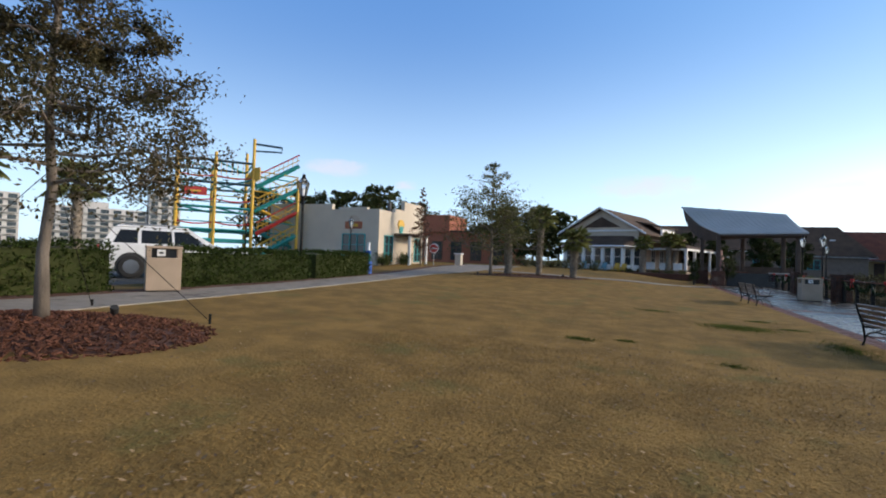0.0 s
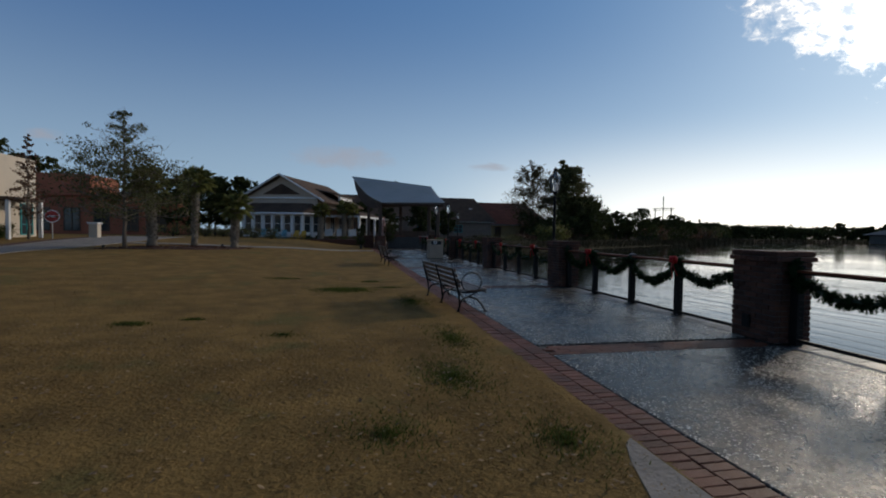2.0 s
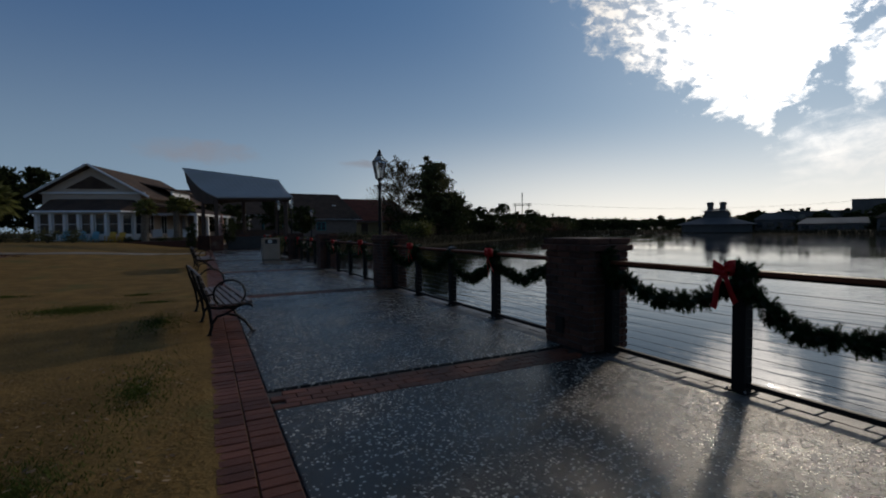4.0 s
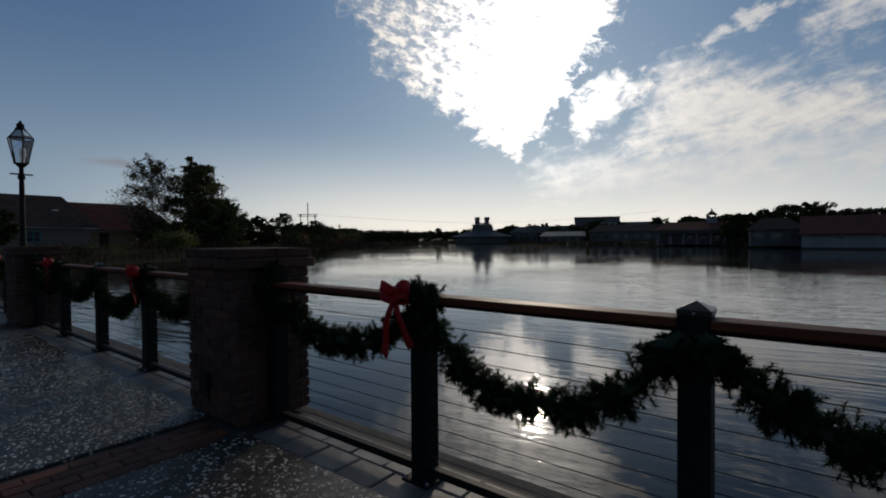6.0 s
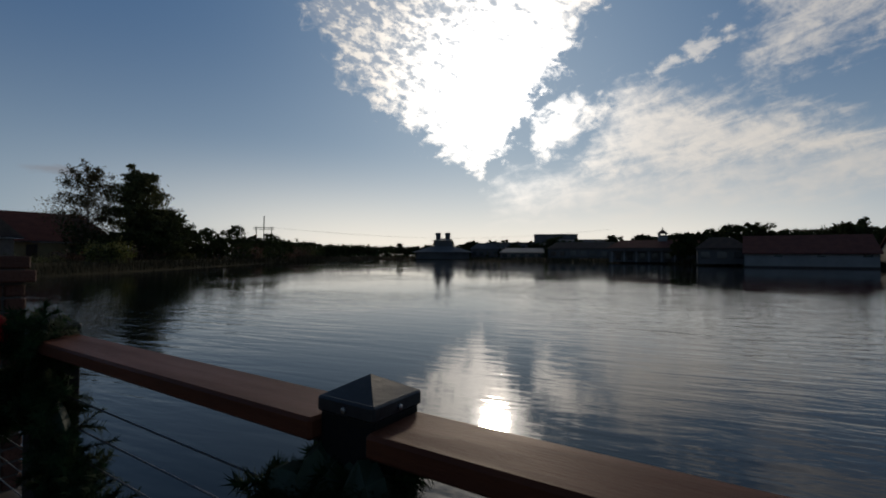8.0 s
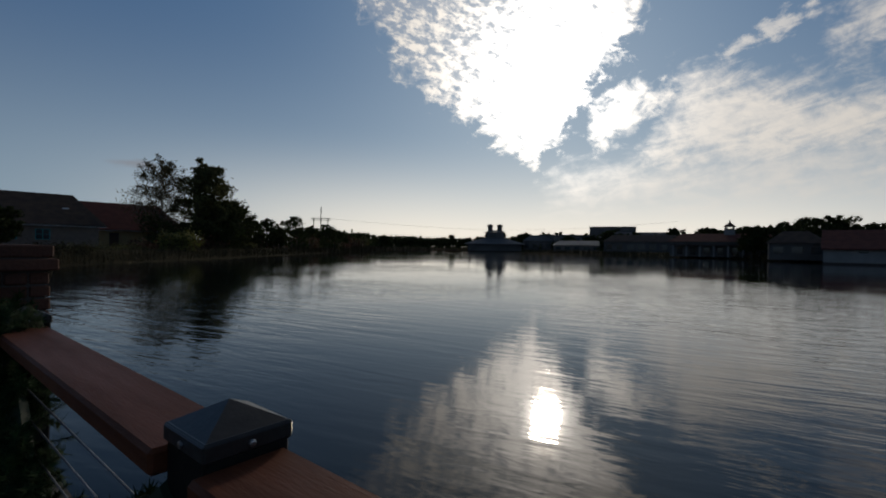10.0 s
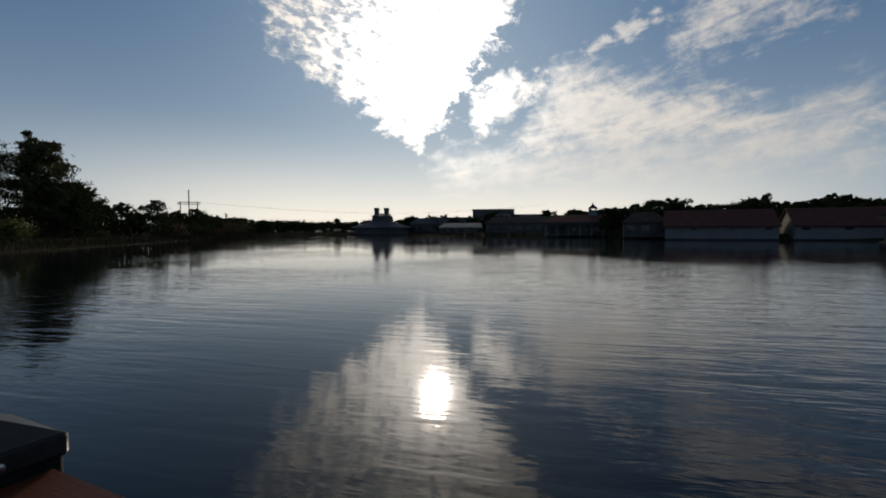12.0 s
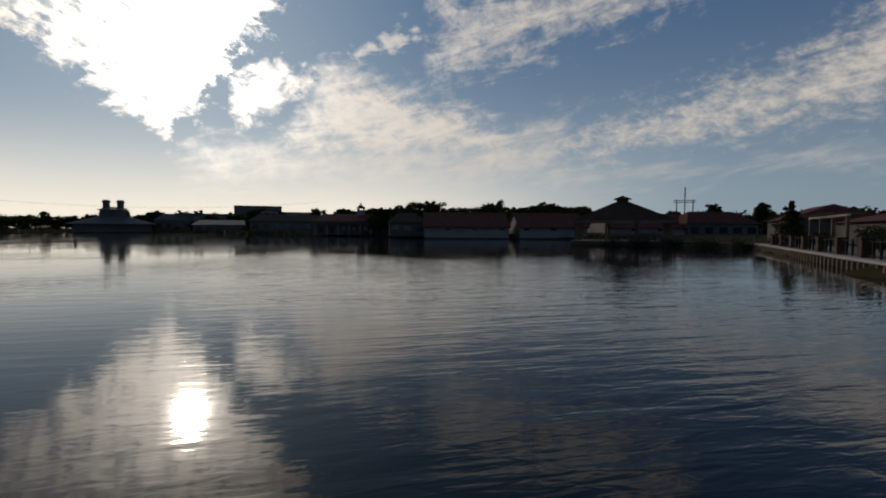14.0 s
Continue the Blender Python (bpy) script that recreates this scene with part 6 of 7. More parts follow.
def bandstand():
    """Open stage under a swooping pale metal roof."""
    b = thing("bandstand", "open timber bandstand under a curved pale metal roof", "bandstand", (0, 0, 0))
    # ridge high at the back, sweeping down to the eave: points of the two end curves
    A0, A1 = Vector((-5.8, 44.5, 6.9)), Vector((-3.35, 38.6, 4.12))
    B0, B1 = Vector((1.55, 41.6, 5.9)), Vector((2.1, 37.7, 4.2))
    n = 12
    def curve(p, q, sag):
        return [p.lerp(q, k / n) - Vector((0, 0, sag * math.sin(math.pi * (k / n)) ** 1.2)) for k in range(n + 1)]
    ca, cb = curve(A0, A1, 0.4), curve(B0, B1, 0.12)
    top = MB()
    top.v = [tuple(p) for p in ca] + [tuple(p) for p in cb] + [tuple(p - Vector((0, 0, 0.09))) for p in ca] + [tuple(p - Vector((0, 0, 0.09))) for p in cb]
    m = n + 1
    top.f = [(k, k + 1, m + k + 1, m + k) for k in range(n)] + [(2 * m + k, 3 * m + k, 3 * m + k + 1, 2 * m + k + 1) for k in range(n)]
    top.f += [(k, 2 * m + k, 2 * m + k + 1, k + 1) for k in range(n)] + [(m + k, m + k + 1, 3 * m + k + 1, 3 * m + k) for k in range(n)] + [(0, m, 3 * m, 2 * m), (n, 2 * m + n, 3 * m + n, m + n)]
    part("roof", top, M["metal_roof"], b, "curved pale standing-seam metal roof")
    for s in range(1, 18):
        f = s / 18
        part("roof_seam", MB().tube([ca[k].lerp(cb[k], f) + Vector((0, 0, 0.012)) for k in range(m)], 0.018, 4), M["metal_roof"], b)
    # the boat-shaped timber end under the high edge
    side = MB()
    low = [A0.lerp(A1, k / n) + Vector((0.12, -0.05, -0.15 - 1.75 * math.sin(math.pi * min(1.0, k / n)) ** 0.55 * (1.15 - 0.55 * k / n))) for k in range(m)]
    side.v = [tuple(p - Vector((0, 0, 0.1))) for p in ca] + [tuple(p) for p in low] + [tuple(p + Vector((0.3, 0.12, -0.1))) for p in ca] + [tuple(p + Vector((0.3, 0.12, 0))) for p in low]
    side.f = [(k, k + 1, m + k + 1, m + k) for k in range(n)] + [(2 * m + k, 3 * m + k, 3 * m + k + 1, 2 * m + k + 1) for k in range(n)] + [(m + k, m + k + 1, 3 * m + k + 1, 3 * m + k) for k in range(n)]
    part("timber_end", side, M["timber"], b, "dark boat-shaped timber end")
    soff = MB()
    lowb = [B0.lerp(B1, k / n) + Vector((-0.2, 0.1, -0.2 - 0.5 * math.sin(math.pi * k / n))) for k in range(m)]
    soff.v = [tuple(p) for p in low] + [tuple(p) for p in lowb]
    soff.f = [(k, k + 1, m + k + 1, m + k) for k in range(n)]
    part("soffit", soff, M["timber"], b, "dark timber soffit")
    part("eave_beam", MB().tube([A1 + Vector((0.1, 0.1, -0.2)), B1 + Vector((-0.1, 0.1, -0.25))], 0.17, 4), M["timber"], b)
    for x, y, z in ((-3.4, 38.9, 3.95), (-4.3, 41.3, 3.9), (1.6, 38.2, 3.95), (1.3, 41.0, 4.9), (-1.2, 42.6, 4.6)):
        part("column", MB().box(x - 0.14, x + 0.14, y - 0.14, y + 0.14, 0.0, z, 0.02), M["timber"], b)
        if x < 0:
            part("column_base", MB().box(x - 0.45, x + 0.45, y - 0.45, y + 0.45, 0.0, 1.15, 0.03), M["brick"], b, "brick column base")
    part("stage_skirt", MB().box(-2.6, 1.0, 40.2, 40.4, 0.0, 1.05, 0.02), M["plastic"], b, "black cloth stage skirt")
    part("stage_floor", MB().box(-4.2, 4.5, 41.0, 47.5, -0.3, 0.4), M["dock_wood"], b)
    part("back_wall", MB().box(-2.2, 2.6, 43.6, 43.8, 0.4, 1.6), M["timber"], b)
    for k in range(5):
        part("rail_slat", MB().box(0.2, 1.6, 40.2, 40.26, 0.45 + k * 0.16, 0.53 + k * 0.16), M["cap_pale"], b)


bandstand()
bush((-5.1, 38.0, 0.0), (0.42, 0.42, 2.3), 71, "leaf_dark", "dark slender clipped cypress by the bandstand", 1600, 0.06, "cypress")
bush((-2.6, 40.2, 0.4), (0.7, 0.7, 2.2), 72, "leaf_dark", "dark evergreen bush on the bandstand", 1200, 0.07, "evergreen")
para = thing("parasol", "closed pink striped parasol on a pole", "parasol", (-3.0, 40.5, 0.4))
part("pole", MB().tube([(0, 0, 0), (0, 0, 2.5)], 0.03, 8), M["timber"], para)
part("canopy", MB().lathe([(0.28, 0.75), (0.25, 1.2), (0.16, 1.9), (0.04, 2.45)], 10), M["pink"], para)

# houses on the north bank
h1 = gable_house("bank_house", "low house with dark brown hipped roof on the far bank", (1.5, 84.0, 0.45), 0, 19.5, 13.0, 3.7, 4.4, "shingle", "tan_dark", 0.8, "house", True)
h2 = gable_house("bank_house", "low buff house with dull red hipped roof on the far bank", (18.5, 94.0, 0.45), 0, 18.5, 15.0, 3.4, 4.7, "red_shingle", "buff", 0.8, "house", True)
for x in (3.0, 6.5, 12.2, 15.4):
    part("door", MB().box(x, x + 1.4, -0.06, 0.0, 0.1, 2.5), M["timber"], h2)
for x in (2.5, 6, 9.5, 13):
    window_unit(h1, pose(x, 0, 1.1), 1.6, 1.5, "teal")
roof_box = thing("roof_vent", "pale square roof vent on the brown roof", "roof vent", (17.6, 87.2, 5.5))
part("box", MB().box(-0.35, 0.35, -0.35, 0.35, 0, 0.8, 0.02), M["white"], roof_box)
h3 = gable_house("bank_house", "low brown-shingled building behind the bandstand", (-12.0, 70.0, 0.5), 0, 15.0, 12.0, 3.6, 3.4, "shingle", "tan_dark", 0.6, "house")

# ---------------------------------------------------------------- ropes course
def ropes_course():
    t = thing("ropes_course", "yellow and teal steel ropes-course tower with stairs and red nets", "climbing tower", (0, 0, 0.4))
    C = [Vector((-42.3, 21.2, 0)), Vector((-40.6, 23.3, 0)), Vector((-38.7, 25.4, 0)), Vector((-36.1, 27.9, 0))]
    back = Vector((-4.2, 3.2, 0))
    tops = [8.7, 8.9, 10.3, 7.2]
    for c, h in zip(C, tops):
        part("column", MB().tube([c, c + Vector((0, 0, h))], 0.13, 8), M["yellow"], t)
        part("column", MB().tube([c + back, c + back + Vector((0, 0, h - 0.3))], 0.13, 8), M["yellow"], t)
    U = lambda z: Vector((0, 0, z))
    for z, m in ((8.2, "navy"), (6.4, "navy"), (4.4, "tealsteel"), (2.6, "tealsteel")):
        for a, b in zip(C[:3], C[1:3]):
            part("beam", MB().tube([a + U(z), b + U(z)], 0.10, 4), M[m], t)
            part("beam", MB().tube([a + back + U(z), b + back + U(z)], 0.10, 4), M[m], t)
        for c in C[:3]:
            part("beam", MB().tube([c + U(z), c + back + U(z)], 0.09, 4), M["tealsteel"], t)
        part("diagonal_beam", MB().tube([C[0] + U(z), C[1] + back + U(z - 0.1)], 0.08, 4), M["tealsteel"], t)
        part("diagonal_beam", MB().tube([C[1] + U(z), C[2] + back + U(z - 0.1)], 0.08, 4), M["tealsteel"], t)
    for z in (7.0, 5.1, 3.2):
        for a, b in zip(C[:3], C[1:3]):
            pts = [a.lerp(b, k / 8) + U(z - 0.18 * math.sin(math.pi * k / 8)) for k in range(9)]
            part("rope_walk", MB().tube(pts, 0.06, 5), M["red"], t, "red rope walkway")
    for k in range(7):
        f = k / 7
        p = C[1].lerp(C[2], f)
        part("net_rope", MB().tube([p + U(7.1), p + U(8.1)], 0.03, 4), M["yellow"], t)
    for k in range(5):
        p = C[2] + back * 0.25 * k
        part("guard_panel", MB().box(p.x - 0.05, p.x + 0.75, p.y - 0.03, p.y + 0.03, 6.9, 7.9), M["yellow"], t)
    part("top_beam", MB().tube([C[2] + U(9.9), C[2].lerp(C[3], 0.6) + U(9.8)], 0.09, 4), M["navy"], t)
    part("top_beam", MB().tube([C[2].lerp(C[3], 0.6) + U(9.8), C[2].lerp(C[3], 0.6) + U(9.4), C[2] + U(9.3)], 0.07, 4), M["navy"], t)
    # stairs in flights
    for k in range(4):
        z0, z1 = 0.4 + k * 2.0, 2.4 + k * 2.0
        a = C[2].lerp(C[3], 0.1) + U(z0)
        b = C[3] + U(z1)
        if k >= 3:
            z1 = 8.0
        part("stair_string", MB().tube([a, b], 0.17, 4), M["tealsteel" if k % 2 == 0 or k == 3 else "red"], t, "sloping stair string")
        part("stair_string", MB().tube([a + back * 0.3, b + back * 0.3], 0.15, 4), M["tealsteel"], t)
        for s in range(9):
            p = a.lerp(b, (s + 0.5) / 9)
            q = p + back * 0.3
            part("stair_tread", MB().tube([p, q], 0.06, 4), M["tealsteel"], t)
            part("baluster", MB().tube([p, p + U(0.95)], 0.03, 4), M["yellow"], t)
        part("handrail", MB().tube([a + U(0.95), b + U(0.95)], 0.06, 5), M["red" if k % 2 else "yellow"], t)
        part("handrail", MB().tube([a + U(0.5), b + U(0.5)], 0.04, 5), M["yellow"], t)
    # return flights, guard lines and braces that fill the stair bay
    for k in range(3):
        a = C[3] + back * 0.34 + U(1.4 + k * 2.0)
        b = C[2] + back * 0.34 + U(2.9 + k * 2.0)
        part("stair_string", MB().tube([a, b], 0.14, 4), M["yellow" if k == 1 else "tealsteel"], t, "sloping stair string")
        part("handrail", MB().tube([a + U(0.95), b + U(0.95)], 0.05, 5), M["yellow"], t)
        for j in range(8):
            p = a.lerp(b, (j + 0.5) / 8)
            part("baluster", MB().tube([p, p + U(0.95)], 0.028, 4), M["yellow"], t)
    for z, m in ((7.15, "tealsteel"), (5.3, "navy"), (3.5, "tealsteel"), (7.6, "yellow"), (5.9, "yellow")):
        part("guard_line", MB().tube([C[0] + back + U(z), C[2] + back + U(z)], 0.05, 4), M[m], t)
        part("guard_line", MB().tube([C[2] + U(z + 0.1), C[3] + U(z - 0.2)], 0.05, 4), M[m], t)
        part("guard_line", MB().tube([C[2] + U(z), C[2] + back + U(z)], 0.05, 4), M[m], t)
    for a, b in zip(C[:3], C[1:]):
        part("diagonal_beam", MB().tube([a + back + U(6.4), b + U(6.9)], 0.07, 4), M["tealsteel"], t)
        part("diagonal_beam", MB().tube([a + back + U(2.7), b + U(2.5)], 0.07, 4), M["tealsteel"], t)
    part("banner", MB().add([(-42.05, 21.45, 5.3), (-40.95, 22.85, 5.3), (-40.95, 22.85, 5.95), (-42.05, 21.45, 5.95), (-42.1, 21.5, 5.3), (-41.0, 22.9, 5.3), (-41.0, 22.9, 5.95), (-42.1, 21.5, 5.95)], [(0, 1, 2, 3), (7, 6, 5, 4), (0, 4, 5, 1), (3, 2, 6, 7), (1, 5, 6, 2), (0, 3, 7, 4)]), M["red"], t, "red banner with faded lettering")
    part("banner_bar", MB().add([(-41.75, 21.8, 5.55), (-41.2, 22.5, 5.55), (-41.2, 22.5, 5.68), (-41.75, 21.8, 5.68)], [(0, 1, 2, 3)]).mesh("banner_bar", M["yellow"]), None, t).location = (0.03, -0.03, 0)
    deck = MB()
    deck.add([tuple(C[0] + U(1.9)), tuple(C[2] + U(1.9)), tuple(C[2] + back + U(1.9)), tuple(C[0] + back + U(1.9)), tuple(C[0] + U(1.6)), tuple(C[2] + U(1.6)), tuple(C[2] + back + U(1.6)), tuple(C[0] + back + U(1.6))], [(0, 1, 2, 3), (4, 7, 6, 5), (0, 4, 5, 1), (1, 5, 6, 2), (2, 6, 7, 3), (3, 7, 4, 0)])
    part("deck", deck, M["tealsteel"], t)


ropes_course()


def hotel(at, turn, w, h, floors, bays, label):
    b = thing("hotel_tower", label, "building", at, turn, group="far hotel towers")
    part("wall", MB().box(0, w, 0, 14, 0, h), M["hotel"], b)
    fh = h / floors
    for f in range(floors):
        for k in range(bays):
            x = w * (k + 0.5) / bays
            win = part("window", MB().box(x - w / bays * 0.32, x + w / bays * 0.32, -0.1, 0.0, f * fh + 0.5, f * fh + fh * 0.75), M["window"], b)
        part("balcony", MB().box(0.4, w - 0.4, -1.4, -0.1, f * fh + 0.05, f * fh + 0.35), M["hotel"], b)
    part("roof_box", MB().box(w * 0.3, w * 0.6, 3, 9, h, h + 3), M["hotel"], b)


hotel((-262, 118, -8), 60, 40, 27, 9, 8, "pale high-rise hotel with rows of balconies far off")
hotel((-240, 152, -8), 60, 14, 36, 11, 3, "pale hotel tower with balconies far off")
hotel((-275, 84, -8), 66, 28, 31, 10, 6, "pale high-rise hotel with rows of balconies far off")
for k, (x, y, h) in enumerate(((-30.0, -1.5, 3.9), (-31.0, 1.6, 4.1), (-33.5, 5.5, 4.4), (-36.0, 11.0, 4.3), (-30.5, -4.5, 4.2))):
    palm((x, y, 0.35), h, 40 + k, "sabal palm in the car park", "palms in the car park", r=0.24, reach=1.5)

# ---------------------------------------------------------------- trees behind and on the banks
def woods(spots, seed, leaf, label, group, h=(7, 11), size=0.26, limbs=20, leaves=9, shape="round", spread=0.36, crown=0.2, kinds=3):
    protos = []
    for k in range(min(kinds, len(spots))):
        x, y, z = spots[k]
        hh = h[0] + (h[1] - h[0]) * (k + 0.5) / kinds
        protos.append((tree(label, (x, y, z), seed + k, leaf, "dark_bark", group=group, height=hh, r0=hh * 0.022, crown=hh * crown, spread=hh * spread, limbs=limbs, twigs=6, leaves=leaves, size=size, shape=shape), hh))
    rnd = random.Random(seed)
    for i, (x, y, z) in enumerate(spots[kinds:]):
        p, hh = protos[i % len(protos)]
        c = copy_thing(p, pose(x, y, z, 0, 0, rnd.uniform(0, 360)))
        s = rnd.uniform(h[0], h[1]) / hh
        c.scale = (s * rnd.uniform(0.85, 1.25), s * rnd.uniform(0.85, 1.25), s)


woods([(-58, 54, 0), (-53, 57, 0), (-48, 60, 0), (-51, 63, 0), (-62, 50, 0), (-45, 66, 0)], 200, "leaf_dark", "broad dark tree behind the stucco shop", "trees behind the shop", (10, 12.2), 0.3, 26, 10)
woods([(-24, 52, 0.7), (-21.5, 57, 0.6), (-23, 60, 0.5), (-19.5, 60, 0.5), (-29, 56, 0.6)], 210, "leaf_dark", "dark tree behind the lawn", "trees behind the lawn", (5.5, 8.0), 0.2, 24, 10)
woods([(-1, 62, 0.3), (3.5, 60, 0.3), (-4, 66, 0.3), (8, 66, 0.3)], 220, "leaf_dark", "dark tree behind the bandstand", "trees behind the bandstand", (4.0, 5.5), 0.2, 20, 10)
tree("round-headed tree rising behind the bandstand", (6.0, 118.0, 0.4), 229, "leaf_green", "dark_bark", height=13.5, r0=0.3, crown=7.0, spread=3.0, limbs=26, twigs=6, leaves=9, size=0.3)
for k in range(9):
    x, y = -27.5 - 0.6 * (k % 3), 24.5 + k * 1.15
    bush((x, y, lawn_z(x, y)), (0.8, 0.7, 0.85 + 0.2 * (k % 2)), 120 + k, "leaf_green" if k % 3 else "leaf_hedge", "rounded shrub before the stucco shop", 420, 0.07, "shrub", "shrubs before the shop")
for k in range(8):
    x, y = -23.0 + k * 1.4, 43 + 0.6 * (k % 3)
    bush((x, y, lawn_z(x, y)), (1.0, 0.8, 1.0), 140 + k, "leaf_green", "low shrub at the lawn's far edge", 320, 0.09, "shrub", "shrubs at the lawn's edge")

# the big pair of trees on the north bank: one half bare, one leafy
tree("tall half-bare tree with sparse leaves on the bank", (30.5, 86.5, 0.3), 303, "leaf_olive", "bark", height=14.0, r0=0.3, crown=3.0, spread=4.5, limbs=56, twigs=11, leaves=8, size=0.15, up=0.8, puff=0.4)
tree("tall leafy tree leaning with the wind on the bank", (36.5, 84.5, 0.3), 305, "leaf_green", "dark_bark", height=14.8, r0=0.38, crown=2.0, spread=4.3, limbs=60, twigs=12, leaves=18, size=0.19, up=0.5, lean=0.8, puff=0.42)
tree("leafy bank tree lower than its neighbour", (41.0, 85.5, 0.2), 306, "leaf_dark", "dark_bark", height=8.8, r0=0.3, crown=0.6, spread=4.4, limbs=46, twigs=10, leaves=18, size=0.2, up=0.4)
bush((25.6, 66.5, -0.3), (3.2, 2.6, 3.2), 310, "leaf_yellow", "yellow-green willow bush by the water", 2600, 0.15, "willow_bush")
bush((31.5, 82.5, 0.1), (6.5, 3.0, 5.6), 312, "leaf_dark", "dark thicket at the foot of tall bank trees", 3000, 0.24, "thicket")
bush((38.0, 80.5, 0.0), (5.0, 3.0, 4.4), 313, "leaf_dark", "dark thicket at the foot of tall bank trees", 2200, 0.24, "thicket")
RB = random.Random(77)
for k in range(44):
    f = k / 43
    x, y = 9 + 125 * f ** 1.25, 47 + 96 * f ** 1.1
    off = RB.uniform(1.0, 7.0 + 10 * f)
    gx, gy = x - 0.62 * off, y + 0.78 * off
    s = RB.uniform(0.8, 1.5) * (1 + 1.1 * f)
    leaf = RB.choice(["leaf_red", "leaf_dark", "leaf_dark", "leaf_green"]) if k > 8 else RB.choice(["leaf_green", "reed", "reed"])
    z = -0.2
    if k <= 8:
        bush((gx, gy, z), (1.6 * s, 1.4 * s, 0.9 * s), 320 + k, leaf, "low scrub and reeds on the lake's bank", 420, 0.12, "scrub", "scrub on the bank")
    else:
        bush((gx, gy, z), (2.2 * s, 2.0 * s, RB.uniform(1.6, 3.6) * (0.8 + 0.6 * f)), 320 + k, leaf, "dark scrubby thicket on the lake's bank", 620, 0.2 + 0.14 * f, "thicket", "thickets on the bank")
for k in range(12):
    f = k / 11
    x, y = 44 + 60 * f, 88 + 42 * f
    hh = (8.2, 6.0, 6.8, 5.2)[k % 4] * (1.0 - 0.2 * f)
    tree("dark bank tree in the row beyond the water", (x, y, 0.3), 380 + k, "leaf_dark", "dark_bark", group="trees along the bank", height=hh, r0=0.16, crown=0.8, spread=hh * 0.36, limbs=22, twigs=8, leaves=18, size=0.19)


def reeds():
    rng = np.random.default_rng(9)
    mb = MB()
    for i in range(5200):
        f = rng.random() ** 1.4
        x, y = 4 + 128 * f, 42 + 102 * f
        d = rng.uniform(-0.5, 4.0)
        x, y = x - 0.6 * d + rng.normal(0, 0.6), y + 0.78 * d
        if x < 0.6:
            continue
        h = rng.uniform(0.5, 1.3) * (1 + 0.7 * f)
        w = 0.02 + 0.07 * f
        a = rng.uniform(0, 6.283)
        dx, dy = math.cos(a) * w, math.sin(a) * w
        z = land_z(x, y) - 0.05
        lx, ly = rng.normal(0, 0.12) * h, rng.normal(0, 0.12) * h
        mb.v += [(x - dx, y - dy, z), (x + dx, y + dy, z), (x + lx, y + ly, z + h)]
        mb.f.append((len(mb.v) - 3, len(mb.v) - 2, len(mb.v) - 1))
    shore = resample([(100, 118), (150, 152), (205, 172), (225, 160), (204, 128), (172, 72), (138, 20), (114, 0)], 120)
    for (ax, ay), (bx, by) in zip(shore, shore[1:]):
        run = math.hypot(bx - ax, by - ay)
        for _ in range(34):
            f, d = rng.random(), rng.uniform(0.2, 5.0)
            x, y = ax + (bx - ax) * f - (by - ay) / run * d, ay + (by - ay) * f + (bx - ax) / run * d
            z, h, w, a = land_z(x, y) - 0.1, rng.uniform(0.7, 1.9), 0.16, rng.uniform(0, 6.283)
            dx, dy = math.cos(a) * w, math.sin(a) * w
            mb.v += [(x - dx, y - dy, z), (x + dx, y + dy, z), (x + rng.normal(0, 0.15), y + rng.normal(0, 0.15), z + h)]
            mb.f.append((len(mb.v) - 3, len(mb.v) - 2, len(mb.v) - 1))
    stuff("reeds", mb, M["reed"], "dry brown reeds along the lake's bank", "reeds")


reeds()

# ---------------------------------------------------------------- the far shore
def pylon(at, turn, h, label):
    p = thing("power_pylon", label, "power pylon", at, turn, group="power pylons")
    for x, hh in ((-3.2, 0.74), (0, 1.0), (3.2, 0.74)):
        part("mast", MB().tube([(x, 0, 0), (x, 0, h * hh)], 0.22, 6), M["far_grey"], p)
    for z in (0.68, 0.72):
        part("crossarm", MB().tube([(-4.4, 0, h * z), (4.4, 0, h * z)], 0.16, 5), M["far_grey"], p)


pylon((130.9, 181.0, 0), -40, 19.0, "three-mast grey power pylon beyond the trees")
pylon((201, -113, 0), 65, 20.5, "three-mast grey power pylon beyond the roofs")
wire = thing("power_line", "thin sagging power line high over the far shore", "power line")
for s in (-3.2, 3.2):
    pts = [Vector((130.9, 181, 14)).lerp(Vector((260, 60, 16)), k / 12) + Vector((0, 0, -5 * math.sin(math.pi * k / 12))) for k in range(13)]
    part("wire", MB().tube([p + Vector((s, s * 0.6, 0)) for p in pts], 0.018, 4, False), M["far_grey"], wire)


